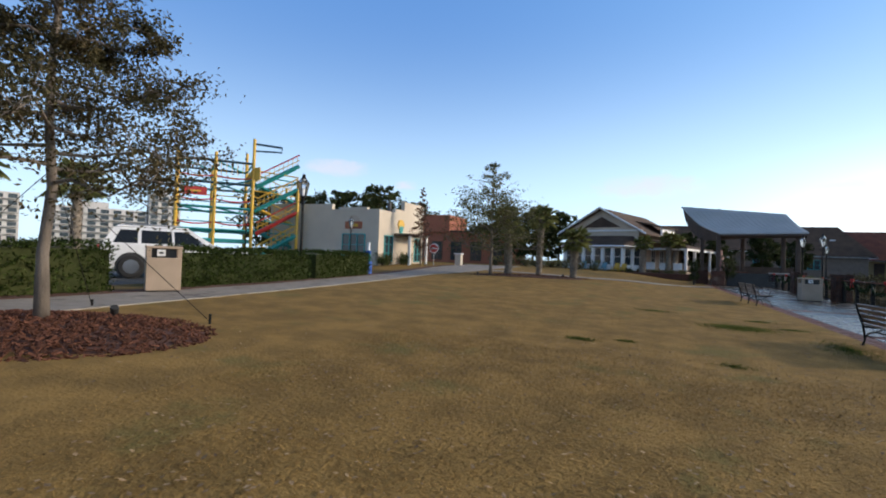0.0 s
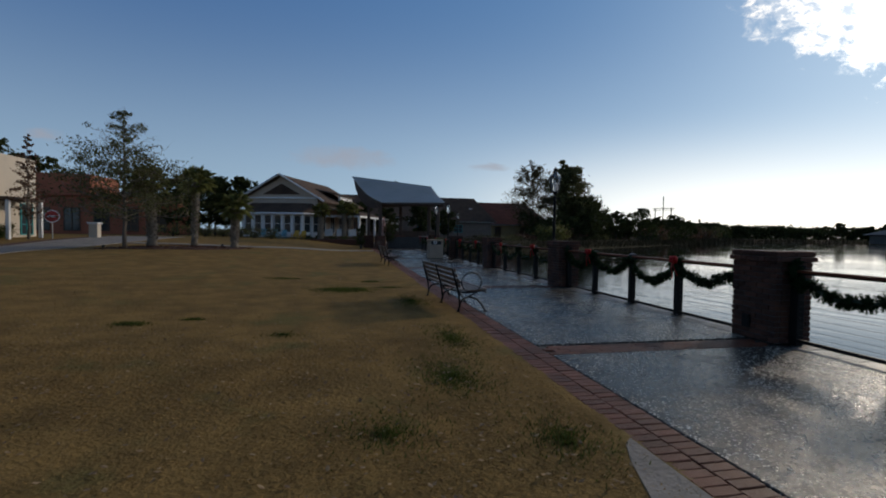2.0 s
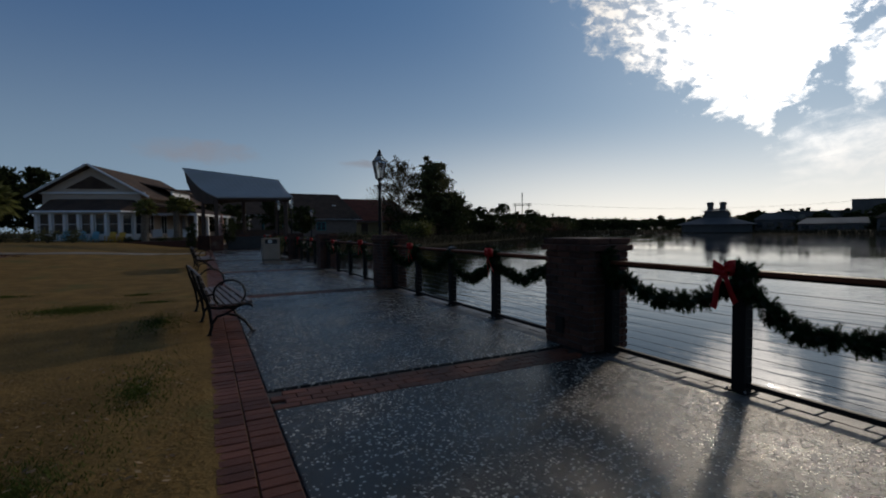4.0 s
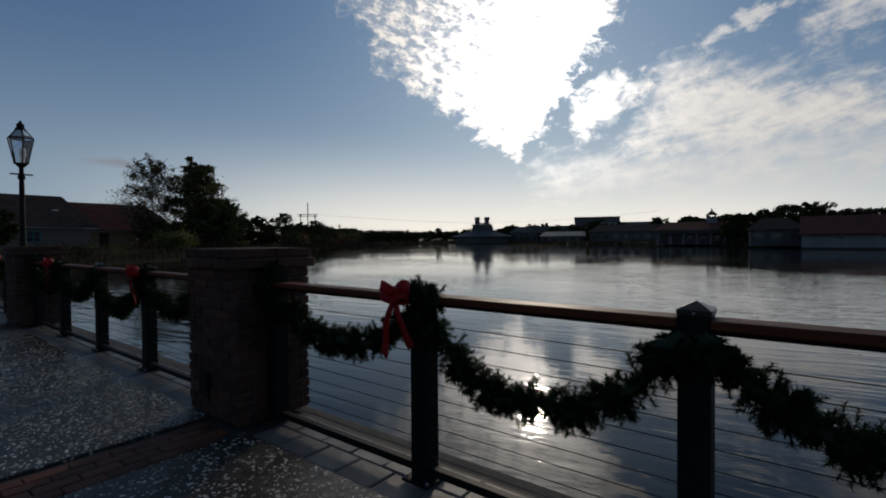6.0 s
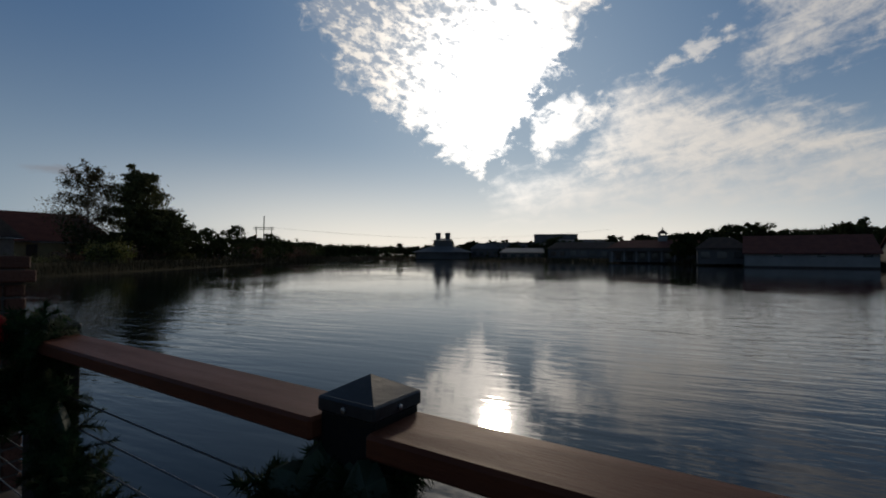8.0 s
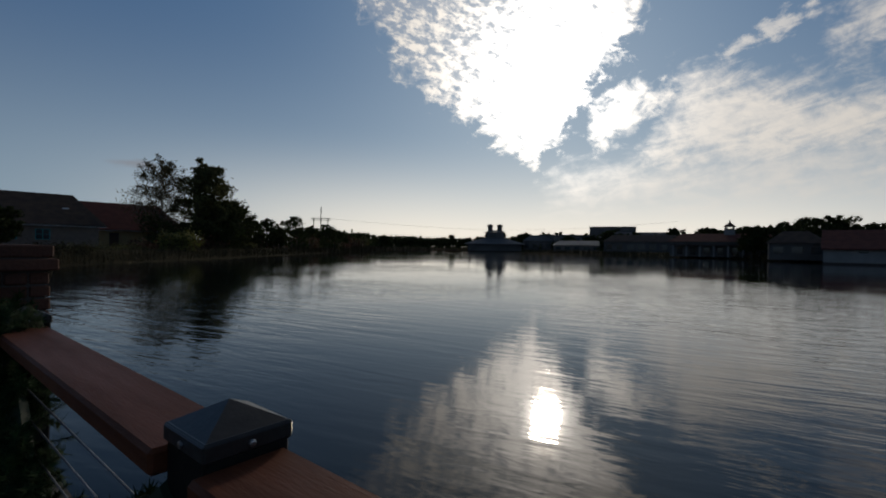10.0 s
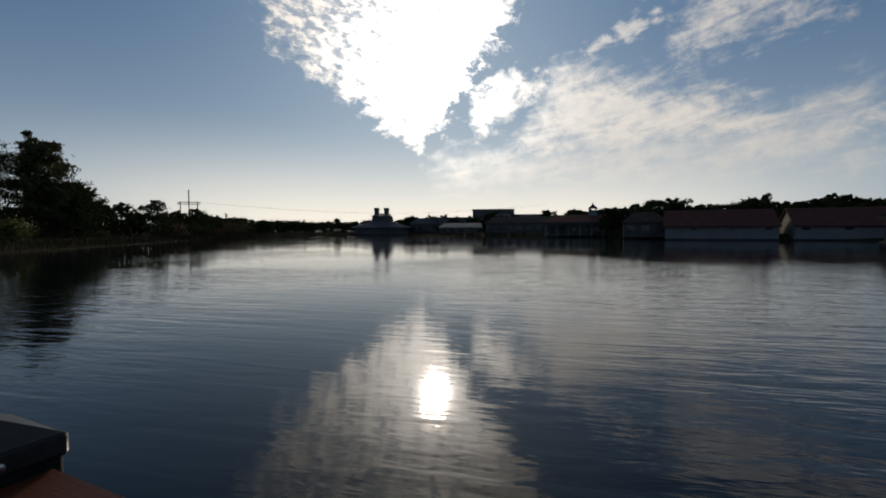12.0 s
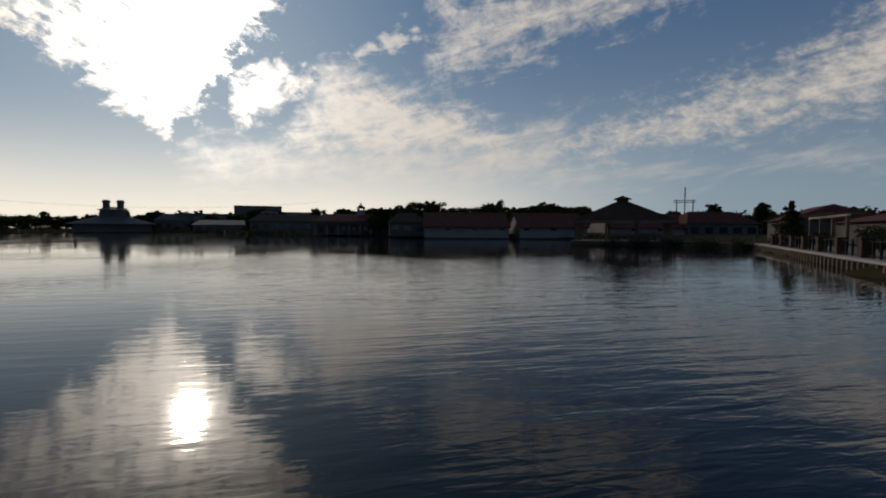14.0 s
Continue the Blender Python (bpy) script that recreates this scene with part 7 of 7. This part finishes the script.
def chimney_house():
    c = thing("waterside_pavilion", "metal-roofed waterside pavilion with two stout chimneys", "building", (196.5, 128.0, -0.3), 122)
    part("wall", MB().box(-13, 13, -7, 7, 0, 3.6), M["far_grey"], c)
    vs = [(-15, -9, 3.4), (15, -9, 3.4), (15, 9, 3.4), (-15, 9, 3.4), (-5, -3.5, 6.4), (5, -3.5, 6.4), (5, 3.5, 6.4), (-5, 3.5, 6.4)]
    part("roof", MB().add(vs, [(0, 1, 5, 4), (1, 2, 6, 5), (2, 3, 7, 6), (3, 0, 4, 7), (4, 5, 6, 7), (3, 2, 1, 0)]), M["far_roof"], c, "hipped metal roof")
    part("upper_wall", MB().box(-4.6, 4.6, -3.2, 3.2, 6.3, 9.2), M["far_grey"], c)
    vs = [(-5.4, -4, 9.1), (5.4, -4, 9.1), (5.4, 4, 9.1), (-5.4, 4, 9.1), (-2, 0, 10.4), (2, 0, 10.4)]
    part("upper_roof", MB().add(vs, [(0, 1, 5, 4), (1, 2, 5), (2, 3, 4, 5), (3, 0, 4), (3, 2, 1, 0)]), M["far_roof"], c)
    for x in (-2.4, 2.4):
        ch = part("chimney", MB().lathe([(1.2, 9.0), (1.2, 12.0), (1.5, 12.1), (1.5, 12.7), (1.2, 12.8), (1.2, 13.2)], 10, (x, 0, 0)), M["far_grey"], c)


chimney_house()


def far_block(at, turn, w, d, h, label, walls="far_grey", roof=None, rise=0.0, rows=0, cols=0):
    b = thing("shore_building", label, "building", at, turn, group="buildings on the far shore")
    part("wall", MB().box(-w / 2, w / 2, -d / 2, d / 2, 0, h), M[walls], b)
    if roof:
        o = 0.6
        vs = [(-w / 2 - o, -d / 2 - o, h - 0.1), (w / 2 + o, -d / 2 - o, h - 0.1), (w / 2 + o, d / 2 + o, h - 0.1), (-w / 2 - o, d / 2 + o, h - 0.1), (-w / 2 + rise, 0, h + rise), (w / 2 - rise, 0, h + rise)]
        part("roof", MB().add(vs, [(0, 1, 5, 4), (1, 2, 5), (2, 3, 4, 5), (3, 0, 4), (3, 2, 1, 0)]), M[roof], b)
    else:
        part("parapet", MB().box(-w / 2 - 0.2, w / 2 + 0.2, -d / 2 - 0.2, -d / 2 + 0.3, h, h + 0.5), M[walls], b)
    for r in range(rows):
        for c in range(cols):
            x, z = -w / 2 + w * (c + 0.5) / cols, h * (r + 0.35) / rows
            part("window", MB().box(x - w / cols * 0.28, x + w / cols * 0.28, -d / 2 - 0.12, -d / 2 + 0.02, z, z + h / rows * 0.4), M["window"], b)
    return b


# long axis seen from the lake; turn -90 faces -x
far_block((330, 117, 0), -70, 30, 20, 16.5, "large plain grey block above the far trees", "far_grey", None, 0, 0, 0)
far_block((214, 113, -0.2), -68, 14, 10, 5.2, "grey shore house with a hipped roof", "far_grey", "far_grey", 3.0, 1, 4)
far_block((224, 100, -0.2), -68, 24, 12, 8.0, "grey flat-roofed shore building", "far_grey", None, 0, 2, 7)
far_block((200, 84, -0.2), -70, 24, 10, 3.2, "low shore pavilion with a dull metal roof", "far_grey", "far_roof", 2.0, 1, 6)
far_block((222, 66, -0.2), -72, 34, 14, 7.0, "grey shore building among trees", "far_grey", "far_grey", 2.6, 2, 8)
far_block((185, 52, -0.2), -76, 30, 12, 4.6, "grey shore building with a brown roof", "far_grey", "shingle", 2.6, 1, 8)


def cupola_hall():
    c = far_block((143, 19.5, -0.2), -84, 27, 12, 4.0, "long waterside hall with white columns and a roof cupola", "far_grey", "red_shingle", 2.2)
    part("cupola_base", MB().box(-1.2, 1.2, -1.2, 1.2, 5.2, 7.2), M["greywall"], c)
    for sx in (-0.85, 0.85):
        for sy in (-0.85, 0.85):
            part("cupola_post", MB().box(sx - 0.2, sx + 0.2, sy - 0.2, sy + 0.2, 7.2, 8.0), M["greywall"], c)
    part("cupola_roof", MB().lathe([(1.5, 7.95), (1.3, 8.15), (0.6, 8.8), (0.25, 9.0), (0.06, 9.8)], 8), M["shingle"], c)
    part("porch_roof", MB().box(-13, 13, -8.6, -5.9, 2.9, 3.1), M["shingle"], c)
    for k in range(9):
        x = -12.4 + k * 3.1
        part("column", MB().box(x - 0.2, x + 0.2, -8.4, -8.0, 0, 2.9), M["greywall"], c)
        part("window", MB().box(x + 0.7, x + 2.0, -6.1, -5.98, 0.5, 2.4), M["window"], c)


cupola_hall()
far_block((118, 4.5, -0.2), -84, 9, 9, 3.4, "small grey shore house with a pitched roof", "far_grey", "shingle", 2.4, 1, 3)


def warehouse(y0, y1, label):
    L = y1 - y0
    h = thing("waterside_hall", label, "building", (104.5, (y0 + y1) / 2, -0.55), 0, group="pale waterside halls")
    part("wall", MB().box(-2.5, 12, -L / 2, L / 2, 0, 2.75), M["greywall"], h, "pale wall coloured grey as backlit")
    part("plinth", MB().box(-2.7, -2.5, -L / 2, L / 2, -0.6, 0.25), M["timber"], h)
    for s in (-1, 1):
        xe, xr = (-3.2, 4.75) if s < 0 else (12.7, 4.75)
        vs = [(xe, -L / 2 - 0.3, 2.6), (xe, L / 2 + 0.3, 2.6), (xr, L / 2 + 0.3, 6.0), (xr, -L / 2 - 0.3, 6.0)]
        part("roof", MB().add(vs + [(x, y, z - 0.2) for x, y, z in vs], [(0, 1, 2, 3), (4, 7, 6, 5), (0, 4, 5, 1), (1, 5, 6, 2), (2, 6, 7, 3), (3, 7, 4, 0)]), M["red_shingle"], h, "dull red shingle roof slope")
    for y in (-L / 2 + 0.05, L / 2 - 0.25):
        part("gable_wall", MB().extrude([(-2.5, 2.7), (12, 2.7), (4.75, 5.8)], "y", y, y + 0.2), M["greywall"], h)
    for k in range(int(L / 3)):
        y = -L / 2 + 1.5 + k * 3
        if k % 2 == 0:
            part("vent_window", MB().box(-2.58, -2.48, y - 0.6, y + 0.6, 1.9, 2.3), M["window"], h)


warehouse(-18.6, 0.0, "pale waterside hall, coloured as backlit, with a dull red roof")
warehouse(-36.0, -21.0, "pale waterside hall, coloured as backlit, with a dull red roof")
warehouse(-60.0, -41.0, "pale waterside hall, coloured as backlit, with a dull red roof")
far_block((106, -66, -0.3), -90, 16, 10, 3.4, "low lakeside building with a dull red roof", "far_grey", "red_shingle", 2.8, 1, 5)


def gazebo():
    """Square open pavilion on a deck over the water."""
    g = thing("gazebo", "brown open pavilion with hipped roof and lantern on a lake deck", "gazebo", (66.0, -28.6, -0.02), -23)
    w = 5.9
    part("deck", MB().box(-w - 0.6, w + 0.6, -w - 0.6, w + 0.6, -0.22, 0.0), M["dock_wood"], g)
    for x in (-w, -w / 3, w / 3, w):
        for y in (-w, w):
            part("post", MB().box(x - 0.15, x + 0.15, y - 0.15, y + 0.15, 0, 2.8, 0.02), M["dock_wood"], g)
            part("deck_post", MB().tube([(x, y, -2.2), (x, y, -0.2)], 0.16, 8), M["dock_wood"], g)
    for y in (-w / 3, w / 3):
        for x in (-w, w):
            part("post", MB().box(x - 0.15, x + 0.15, y - 0.15, y + 0.15, 0, 2.8, 0.02), M["dock_wood"], g)
    o, t, r = w + 0.7, 1.0, 5.4
    vs = [(-o, -o, 2.7), (o, -o, 2.7), (o, o, 2.7), (-o, o, 2.7), (-t, -t, r), (t, -t, r), (t, t, r), (-t, t, r)]
    part("roof", MB().add(vs, [(0, 1, 5, 4), (1, 2, 6, 5), (2, 3, 7, 6), (3, 0, 4, 7), (4, 5, 6, 7), (3, 2, 1, 0)]), M["cedar"], g, "brown hipped roof")
    part("fascia", MB().box(-o, o, -o - 0.03, -o + 0.1, 2.35, 2.72), M["dock_wood"], g)
    part("fascia", MB().box(-o - 0.03, -o + 0.1, -o, o, 2.35, 2.72), M["dock_wood"], g)
    part("lantern_wall", MB().box(-0.8, 0.8, -0.8, 0.8, r - 0.1, r + 0.5), M["timber"], g)
    vs = [(-1.2, -1.2, r + 0.45), (1.2, -1.2, r + 0.45), (1.2, 1.2, r + 0.45), (-1.2, 1.2, r + 0.45), (0, 0, r + 1.0)]
    part("lantern_roof", MB().add(vs, [(0, 1, 4), (1, 2, 4), (2, 3, 4), (3, 0, 4), (3, 2, 1, 0)]), M["cedar"], g)
    for x0, x1, y0, y1 in ((-w, w, -w, -w), (-w, -w, -w, w), (w, w, -w, w)):
        part("rail", MB().tube([(x0, y0, 0.95), (x1, y1, 0.95)], 0.06, 4), M["dock_wood"], g)
        n = 14
        for k in range(n + 1):
            f = k / n
            part("baluster", MB().box(x0 + (x1 - x0) * f - 0.04, x0 + (x1 - x0) * f + 0.04, y0 + (y1 - y0) * f - 0.04, y0 + (y1 - y0) * f + 0.04, 0, 0.95), M["dock_wood"], g)
    skirt = MB().box(-w - 0.5, w + 0.5, -w - 0.55, -w - 0.5, -0.75, -0.2)
    skirt.box(-w - 0.55, -w - 0.5, -w - 0.5, w + 0.5, -0.75, -0.2)
    part("skirt", skirt, M["timber"], g)


gazebo()
dock = thing("boardwalk", "narrow wooden boardwalk over the lake to the pavilion", "boardwalk")
part("deck", MB().add([(61.0, -33.8, -0.04), (63.0, -36.4, -0.04), (52.5, -40.0, -0.04), (51.2, -37.6, -0.04), (61.0, -33.8, -0.3), (63.0, -36.4, -0.3), (52.5, -40.0, -0.3), (51.2, -37.6, -0.3)], [(0, 1, 2, 3), (4, 7, 6, 5), (0, 4, 5, 1), (1, 5, 6, 2), (2, 6, 7, 3), (3, 7, 4, 0)]), M["dock_wood"], dock)
for k in range(5):
    p = Vector((61.0, -33.8, 0)).lerp(Vector((51.2, -37.6, 0)), k / 4)
    part("dock_post", MB().tube([(p.x, p.y, -2.0), (p.x, p.y, 0.9)], 0.12, 8), M["dock_wood"], dock)


def south_wall():
    """Timber-piled bulkhead with a pale coping and brick posts, closing the lake to the south."""
    a, b = Vector((0.3, -10.45, 0)), Vector((51.0, -37.5, 0))
    d = (b - a).normalized()
    s = Vector((d.y, -d.x, 0))
    ang = math.degrees(math.atan2(d.y, d.x))
    L = (b - a).length
    wall = MB().box(0, L, -0.5, 0.0, -2.5, -0.12, 0, pose(a.x, a.y, 0, 0, 0, ang))
    setting("bulkhead", wall, M["dock_wood"], "timber bulkhead along the lake", "bulkhead")
    cop = MB().box(0, L, -0.9, 0.12, -0.12, 0.02, 0.01, pose(a.x, a.y, 0, 0, 0, ang))
    setting("coping", cop, M["cap_pale"], "pale concrete coping on the bulkhead", "coping")
    n = 72
    for k in range(n):
        p = a + d * (L * (k + 0.5) / n)
        q = p - s * 0.12
        pile = MB().tube([(0, 0, -2.5), (0, 0, -0.13)], 0.13, 7)
        ob = tagged(new("bulkhead_post", pile.mesh("bulkhead_post", M["dock_wood"]) if k == 0 else bpy.data.meshes["bulkhead_post"]), "round brown timber pile before the bulkhead", "pile", "piles of the bulkhead")
        ob.location = (q.x, q.y, 0)
    for k in range(12):
        p = a + d * (6 + 4.0 * k) + s * 0.55
        pier = thing("stone_pier", "squat brick pier of the far railing", "pier", (p.x, p.y, 0), ang, group="piers of the far railing")
        part("shaft", MB().box(-0.28, 0.28, -0.26, 0.26, 0, 0.95, 0.02), M["brick"], pier)
        part("cap", MB().box(-0.32, 0.32, -0.3, 0.3, 0.95, 1.03, 0.02), M["brick"], pier)
        if k < 11:
            pan = thing("far_railing", "dark steel railing of the far promenade", "railing", (p.x, p.y, 0), ang, group="bays of the far railing")
            part("top_rail", MB().box(0.28, 3.72, -0.04, 0.04, 0.84, 0.9), M["black"], pan)
            part("bottom_rail", MB().box(0.28, 3.72, -0.03, 0.03, 0.1, 0.16), M["black"], pan)
            for j in range(3):
                part("post", MB().box(1.0 + j * 0.95, 1.1 + j * 0.95, -0.05, 0.05, 0, 0.94), M["black"], pan)
    pav = MB().box(0, L, -7.0, -0.9, -0.3, -0.005, 0, pose(a.x, a.y, 0, 0, 0, ang))
    setting("pavement_south", pav, M["pathway"], "pale concrete promenade behind the bulkhead", "pavement")
    for k in range(7):
        p = a + d * (22 + 4.5 * k) + s * (4.0 + (k % 3))
        bush((p.x, p.y, 0), (1.0, 1.0, 1.3 + 0.5 * (k % 2)), 500 + k, "leaf_dark", "dark shrub behind the far railing", 420, 0.12, "shrub", "shrubs on the far promenade")
    p = a + d * 54 + s * 2.5
    tree("pointed dark evergreen by the far railing", (p.x, p.y, 0), 520, "leaf_dark", "dark_bark", height=4.6, r0=0.1, crown=0.3, spread=1.6, limbs=40, twigs=6, leaves=8, size=0.13, shape="cone")
    p = a + d * 46 + s * 5
    perg = thing("pergola", "timber pergola with string lights behind the far railing", "pergola", (p.x, p.y, 0), ang)
    for x in (0, 4, 8, 12):
        part("post", MB().box(x - 0.12, x + 0.12, -0.12, 0.12, 0, 2.7), M["dock_wood"], perg)
    part("beam", MB().box(-0.4, 12.4, -0.1, 0.1, 2.7, 2.9), M["stucco"], perg)
    for k in range(24):
        part("rafter", MB().box(k * 0.52 - 0.05, k * 0.52 + 0.05, -1.2, 1.2, 2.9, 3.02), M["dock_wood"], perg)
    far_block((p.x + 6, p.y - 14, 0), ang, 20, 10, 2.5, "red-roofed building behind the far promenade", "far_grey", "red_shingle", 1.2, 1, 6)
    far_block((p.x - 16, p.y - 9, 0), ang, 14, 9, 2.7, "low building with a grey flat roof by the promenade", "far_grey", None, 0, 1, 4)
    far_block((p.x + 26, p.y - 20, 0), ang, 16, 10, 3.0, "red-roofed building behind the far promenade", "far_grey", "red_shingle", 2.0, 1, 5)


south_wall()
for k in range(13):
    f = k / 12
    x, y = 60.2 - 9.0 * f + 1.4 * math.sin(k * 2.1), -24.5 - 12.0 * f
    bush((x, y, -0.62), (1.7, 1.3, 0.75 + 0.25 * (k % 3)), 700 + k, "leaf_dark", "clump of dark marsh grass standing in the shallows", 260, 0.1, "marsh_grass", "marsh grass by the pavilion")
RF = random.Random(31)
spots = []
for k in range(70):
    f = k / 69
    if f < 0.5:
        x, y = 235 - 60 * (f / 0.5), 185 - 130 * (f / 0.5)
        off = RF.uniform(14, 46)
    else:
        g = (f - 0.5) / 0.5
        x, y = 165 - 45 * g, 50 - 130 * g
        off = RF.uniform(16, 42)
    spots.append((x + off, y + off * 0.15, -0.2))
woods(spots, 600, "leaf_dark", "dark tree on the far shore", "trees on the far shore", (6.5, 9.5), 0.42, 20, 9, kinds=4)
woods([(112 + 11 * k + 5 * (k % 2), 158 + 5.0 * k + 9 * (k % 3), -0.1) for k in range(14)], 660, "leaf_dark", "dark tree at the lake's far end", "trees at the lake's end", (5.0, 8.0), 0.42, 20, 9)
woods([(x - 9, y - 2, -0.3) for x, y, z in spots[::2]], 620, "leaf_dark", "low dark tree near the far shore", "low trees on the far shore", (3.0, 5.2), 0.36, 18, 10, spread=0.5, crown=0.08)
pines = [(150, -32 - 2.8 * k, 0) for k in range(8)] + [(160, -24, 0), (222, 140, 0), (228, 150, 0), (216, 120, 0), (240, 190, 0), (150, -72, 0), (140, -88, 0), (130, -96, 0)]
woods(pines, 640, "leaf_dark", "tall pine with a flat open crown on the far shore", "pines on the far shore", (8.0, 10.5), 0.34, 22, 11, "round", 0.22, 0.5)

woods([(128 + 5 * (k % 3) + 0.18 * k, 13 - 3.6 * k, -0.2) for k in range(18)], 680, "leaf_dark", "broad dark tree rising behind the waterside halls", "trees behind the waterside halls", (6.4, 9.0), 0.27, 24, 16, spread=0.42, kinds=4)


def far_woods():
    """The uncounted woods that close the view behind the far shore."""
    rng = np.random.default_rng(12)
    line = [(118, 168), (180, 205), (252, 208), (272, 140), (248, 62), (205, 0), (192, -60), (160, -112), (95, -122), (40, -104), (-10, -95)]
    pts = resample(line, 420)
    mb = MB()
    for i, (x, y) in enumerate(pts):
        h = 5.0 + 3.4 * (0.5 + noise.noise((i * 0.11, 2.0, 0))) + 1.6 * noise.noise((i * 0.45, 7.0, 0))
        for _ in range(46):
            p = (x + rng.normal(0, 4), y + rng.normal(0, 4), max(0.2, h * rng.random() ** 0.6))
            leaf_cloud(mb, [p], 0.8, 2, 0.95, rng)
    stuff("far_woods", mb, M["leaf_dark"], "dark woods beyond the far shore", "woods")


far_woods()
snag = thing("wooden_stump", "thin dark stump standing in the lake", "stump", (60.2, 43.7, -0.6))
part("stump", MB().tube([(0, 0, -1), (0.05, 0, 0.35), (0.25, 0.1, 0.7)], [0.14, 0.11, 0.05], 7), M["timber"], snag)

# ---------------------------------------------------------------- bricks and pavers, piece by piece
def brick_mesh(name, sx, sy, sz, bevel, material):
    mb = MB().box(-sx / 2, sx / 2, -sy / 2, sy / 2, -sz, 0, bevel)
    me = mb.mesh(name, material)
    fix_normals(me)
    return me


def build_border():
    rng = random.Random(3)
    edge = thing("brick_border", "wet red clay brick edging between lawn and promenade", "brick edging", (0, 0, 0))
    tagged(edge, kind="structure")
    far = MB()
    me = brick_mesh("paver", 0.212, 0.1, 0.06, 0.006, M["paver"])
    n = int((41.0 + 10.4) / 0.1065)
    for k in range(n):
        y = -10.35 + k * 0.1065
        for c, x in enumerate((-4.095, -3.876)):
            yy = y + (0.053 if c else 0)
            z = rng.uniform(-0.004, 0.004)
            if -2.5 < y < 12.2:
                ob = new("paver", me)
                ob.parent = edge
                ob.matrix_basis = pose(x, yy, z, rng.uniform(-0.6, 0.6), rng.uniform(-0.6, 0.6), rng.uniform(-0.8, 0.8))
            else:
                far.box(x - 0.106, x + 0.106, yy - 0.05, yy + 0.05, -0.06, z, 0.005)
    tagged(part("pavers", far, M["paver"], edge), kind="stuff")
    for i, (a, b) in enumerate(BANDS):
        band = thing("brick_band", "wet red clay brick band across the promenade", "brick band", (0, 0, 0), group="brick bands of the promenade")
        joined = MB()
        rows = [(a + 0.055, 0), (a + 0.055 + 0.1065 * 1, 1), (a + 0.055 + 0.1065 * 2, 0), (a + 0.055 + 0.1065 * 3, 1)]
        x0, x1 = -3.76, -0.34
        k = int((x1 - x0) / 0.2185)
        for yy, off in rows:
            for j in range(k):
                x = x0 + 0.11 + j * 0.2185 + (0.109 if off else 0)
                if x > x1 - 0.08:
                    continue
                z = rng.uniform(-0.003, 0.004)
                if abs(a - 2.88) < 0.1:
                    ob = new("paver", me)
                    ob.parent = band
                    ob.matrix_basis = pose(x, yy, z, rng.uniform(-0.5, 0.5), rng.uniform(-0.5, 0.5), rng.uniform(-0.6, 0.6))
                else:
                    joined.box(x - 0.106, x + 0.106, yy - 0.05, yy + 0.05, -0.06, z, 0.005)
        if joined.v:
            tagged(part("pavers", joined, M["paver"], band), kind="stuff")
    kerb = thing("stone_edging", "wet grey stone pavers along the foot of the railing", "stone edging", (0, 0, 0))
    tagged(kerb, kind="structure")
    ms = brick_mesh("stone", 0.22, 0.29, 0.07, 0.007, M["stone_paver"])
    rest = MB()
    for k in range(int(51 / 0.3)):
        y = -10.25 + k * 0.3
        for c, x in enumerate((-0.185, 0.045)):
            if any(abs(y - p) < 0.5 for p in PIERS):
                continue
            z = rng.uniform(-0.012, -0.004)
            if -2.5 < y < 14:
                ob = new("stone", ms)
                ob.parent = kerb
                ob.matrix_basis = pose(x, y + (0.12 if c else 0), z, rng.uniform(-0.5, 0.5), rng.uniform(-0.5, 0.5), rng.uniform(-0.6, 0.6))
            else:
                rest.box(x - 0.11, x + 0.11, y - 0.145 + (0.12 if c else 0), y + 0.145 + (0.12 if c else 0), -0.07, z, 0.006)
    tagged(part("stones", rest, M["stone_paver"], kerb), kind="stuff")


build_border()


def build_pier_bricks():
    cache = {}
    piers = {round(o.matrix_basis.translation.y, 2): o for o in scene.objects if o.name.startswith("brick_pier")}
    for y in (3.34, 10.3):
        pier = piers[y]
        for x0, x1, y0, y1, z0, z1 in PIER_BRICKS:
            key = (round(x1 - x0, 2), round(y1 - y0, 2), round(z1 - z0, 3))
            if key not in cache:
                cache[key] = brick_mesh("brick", x1 - x0, y1 - y0, z1 - z0, 0.008, M["brick"])
            ob = new("brick", cache[key])
            ob.parent = pier
            ob.location = ((x0 + x1) / 2, (y0 + y1) / 2, z1)


build_pier_bricks()
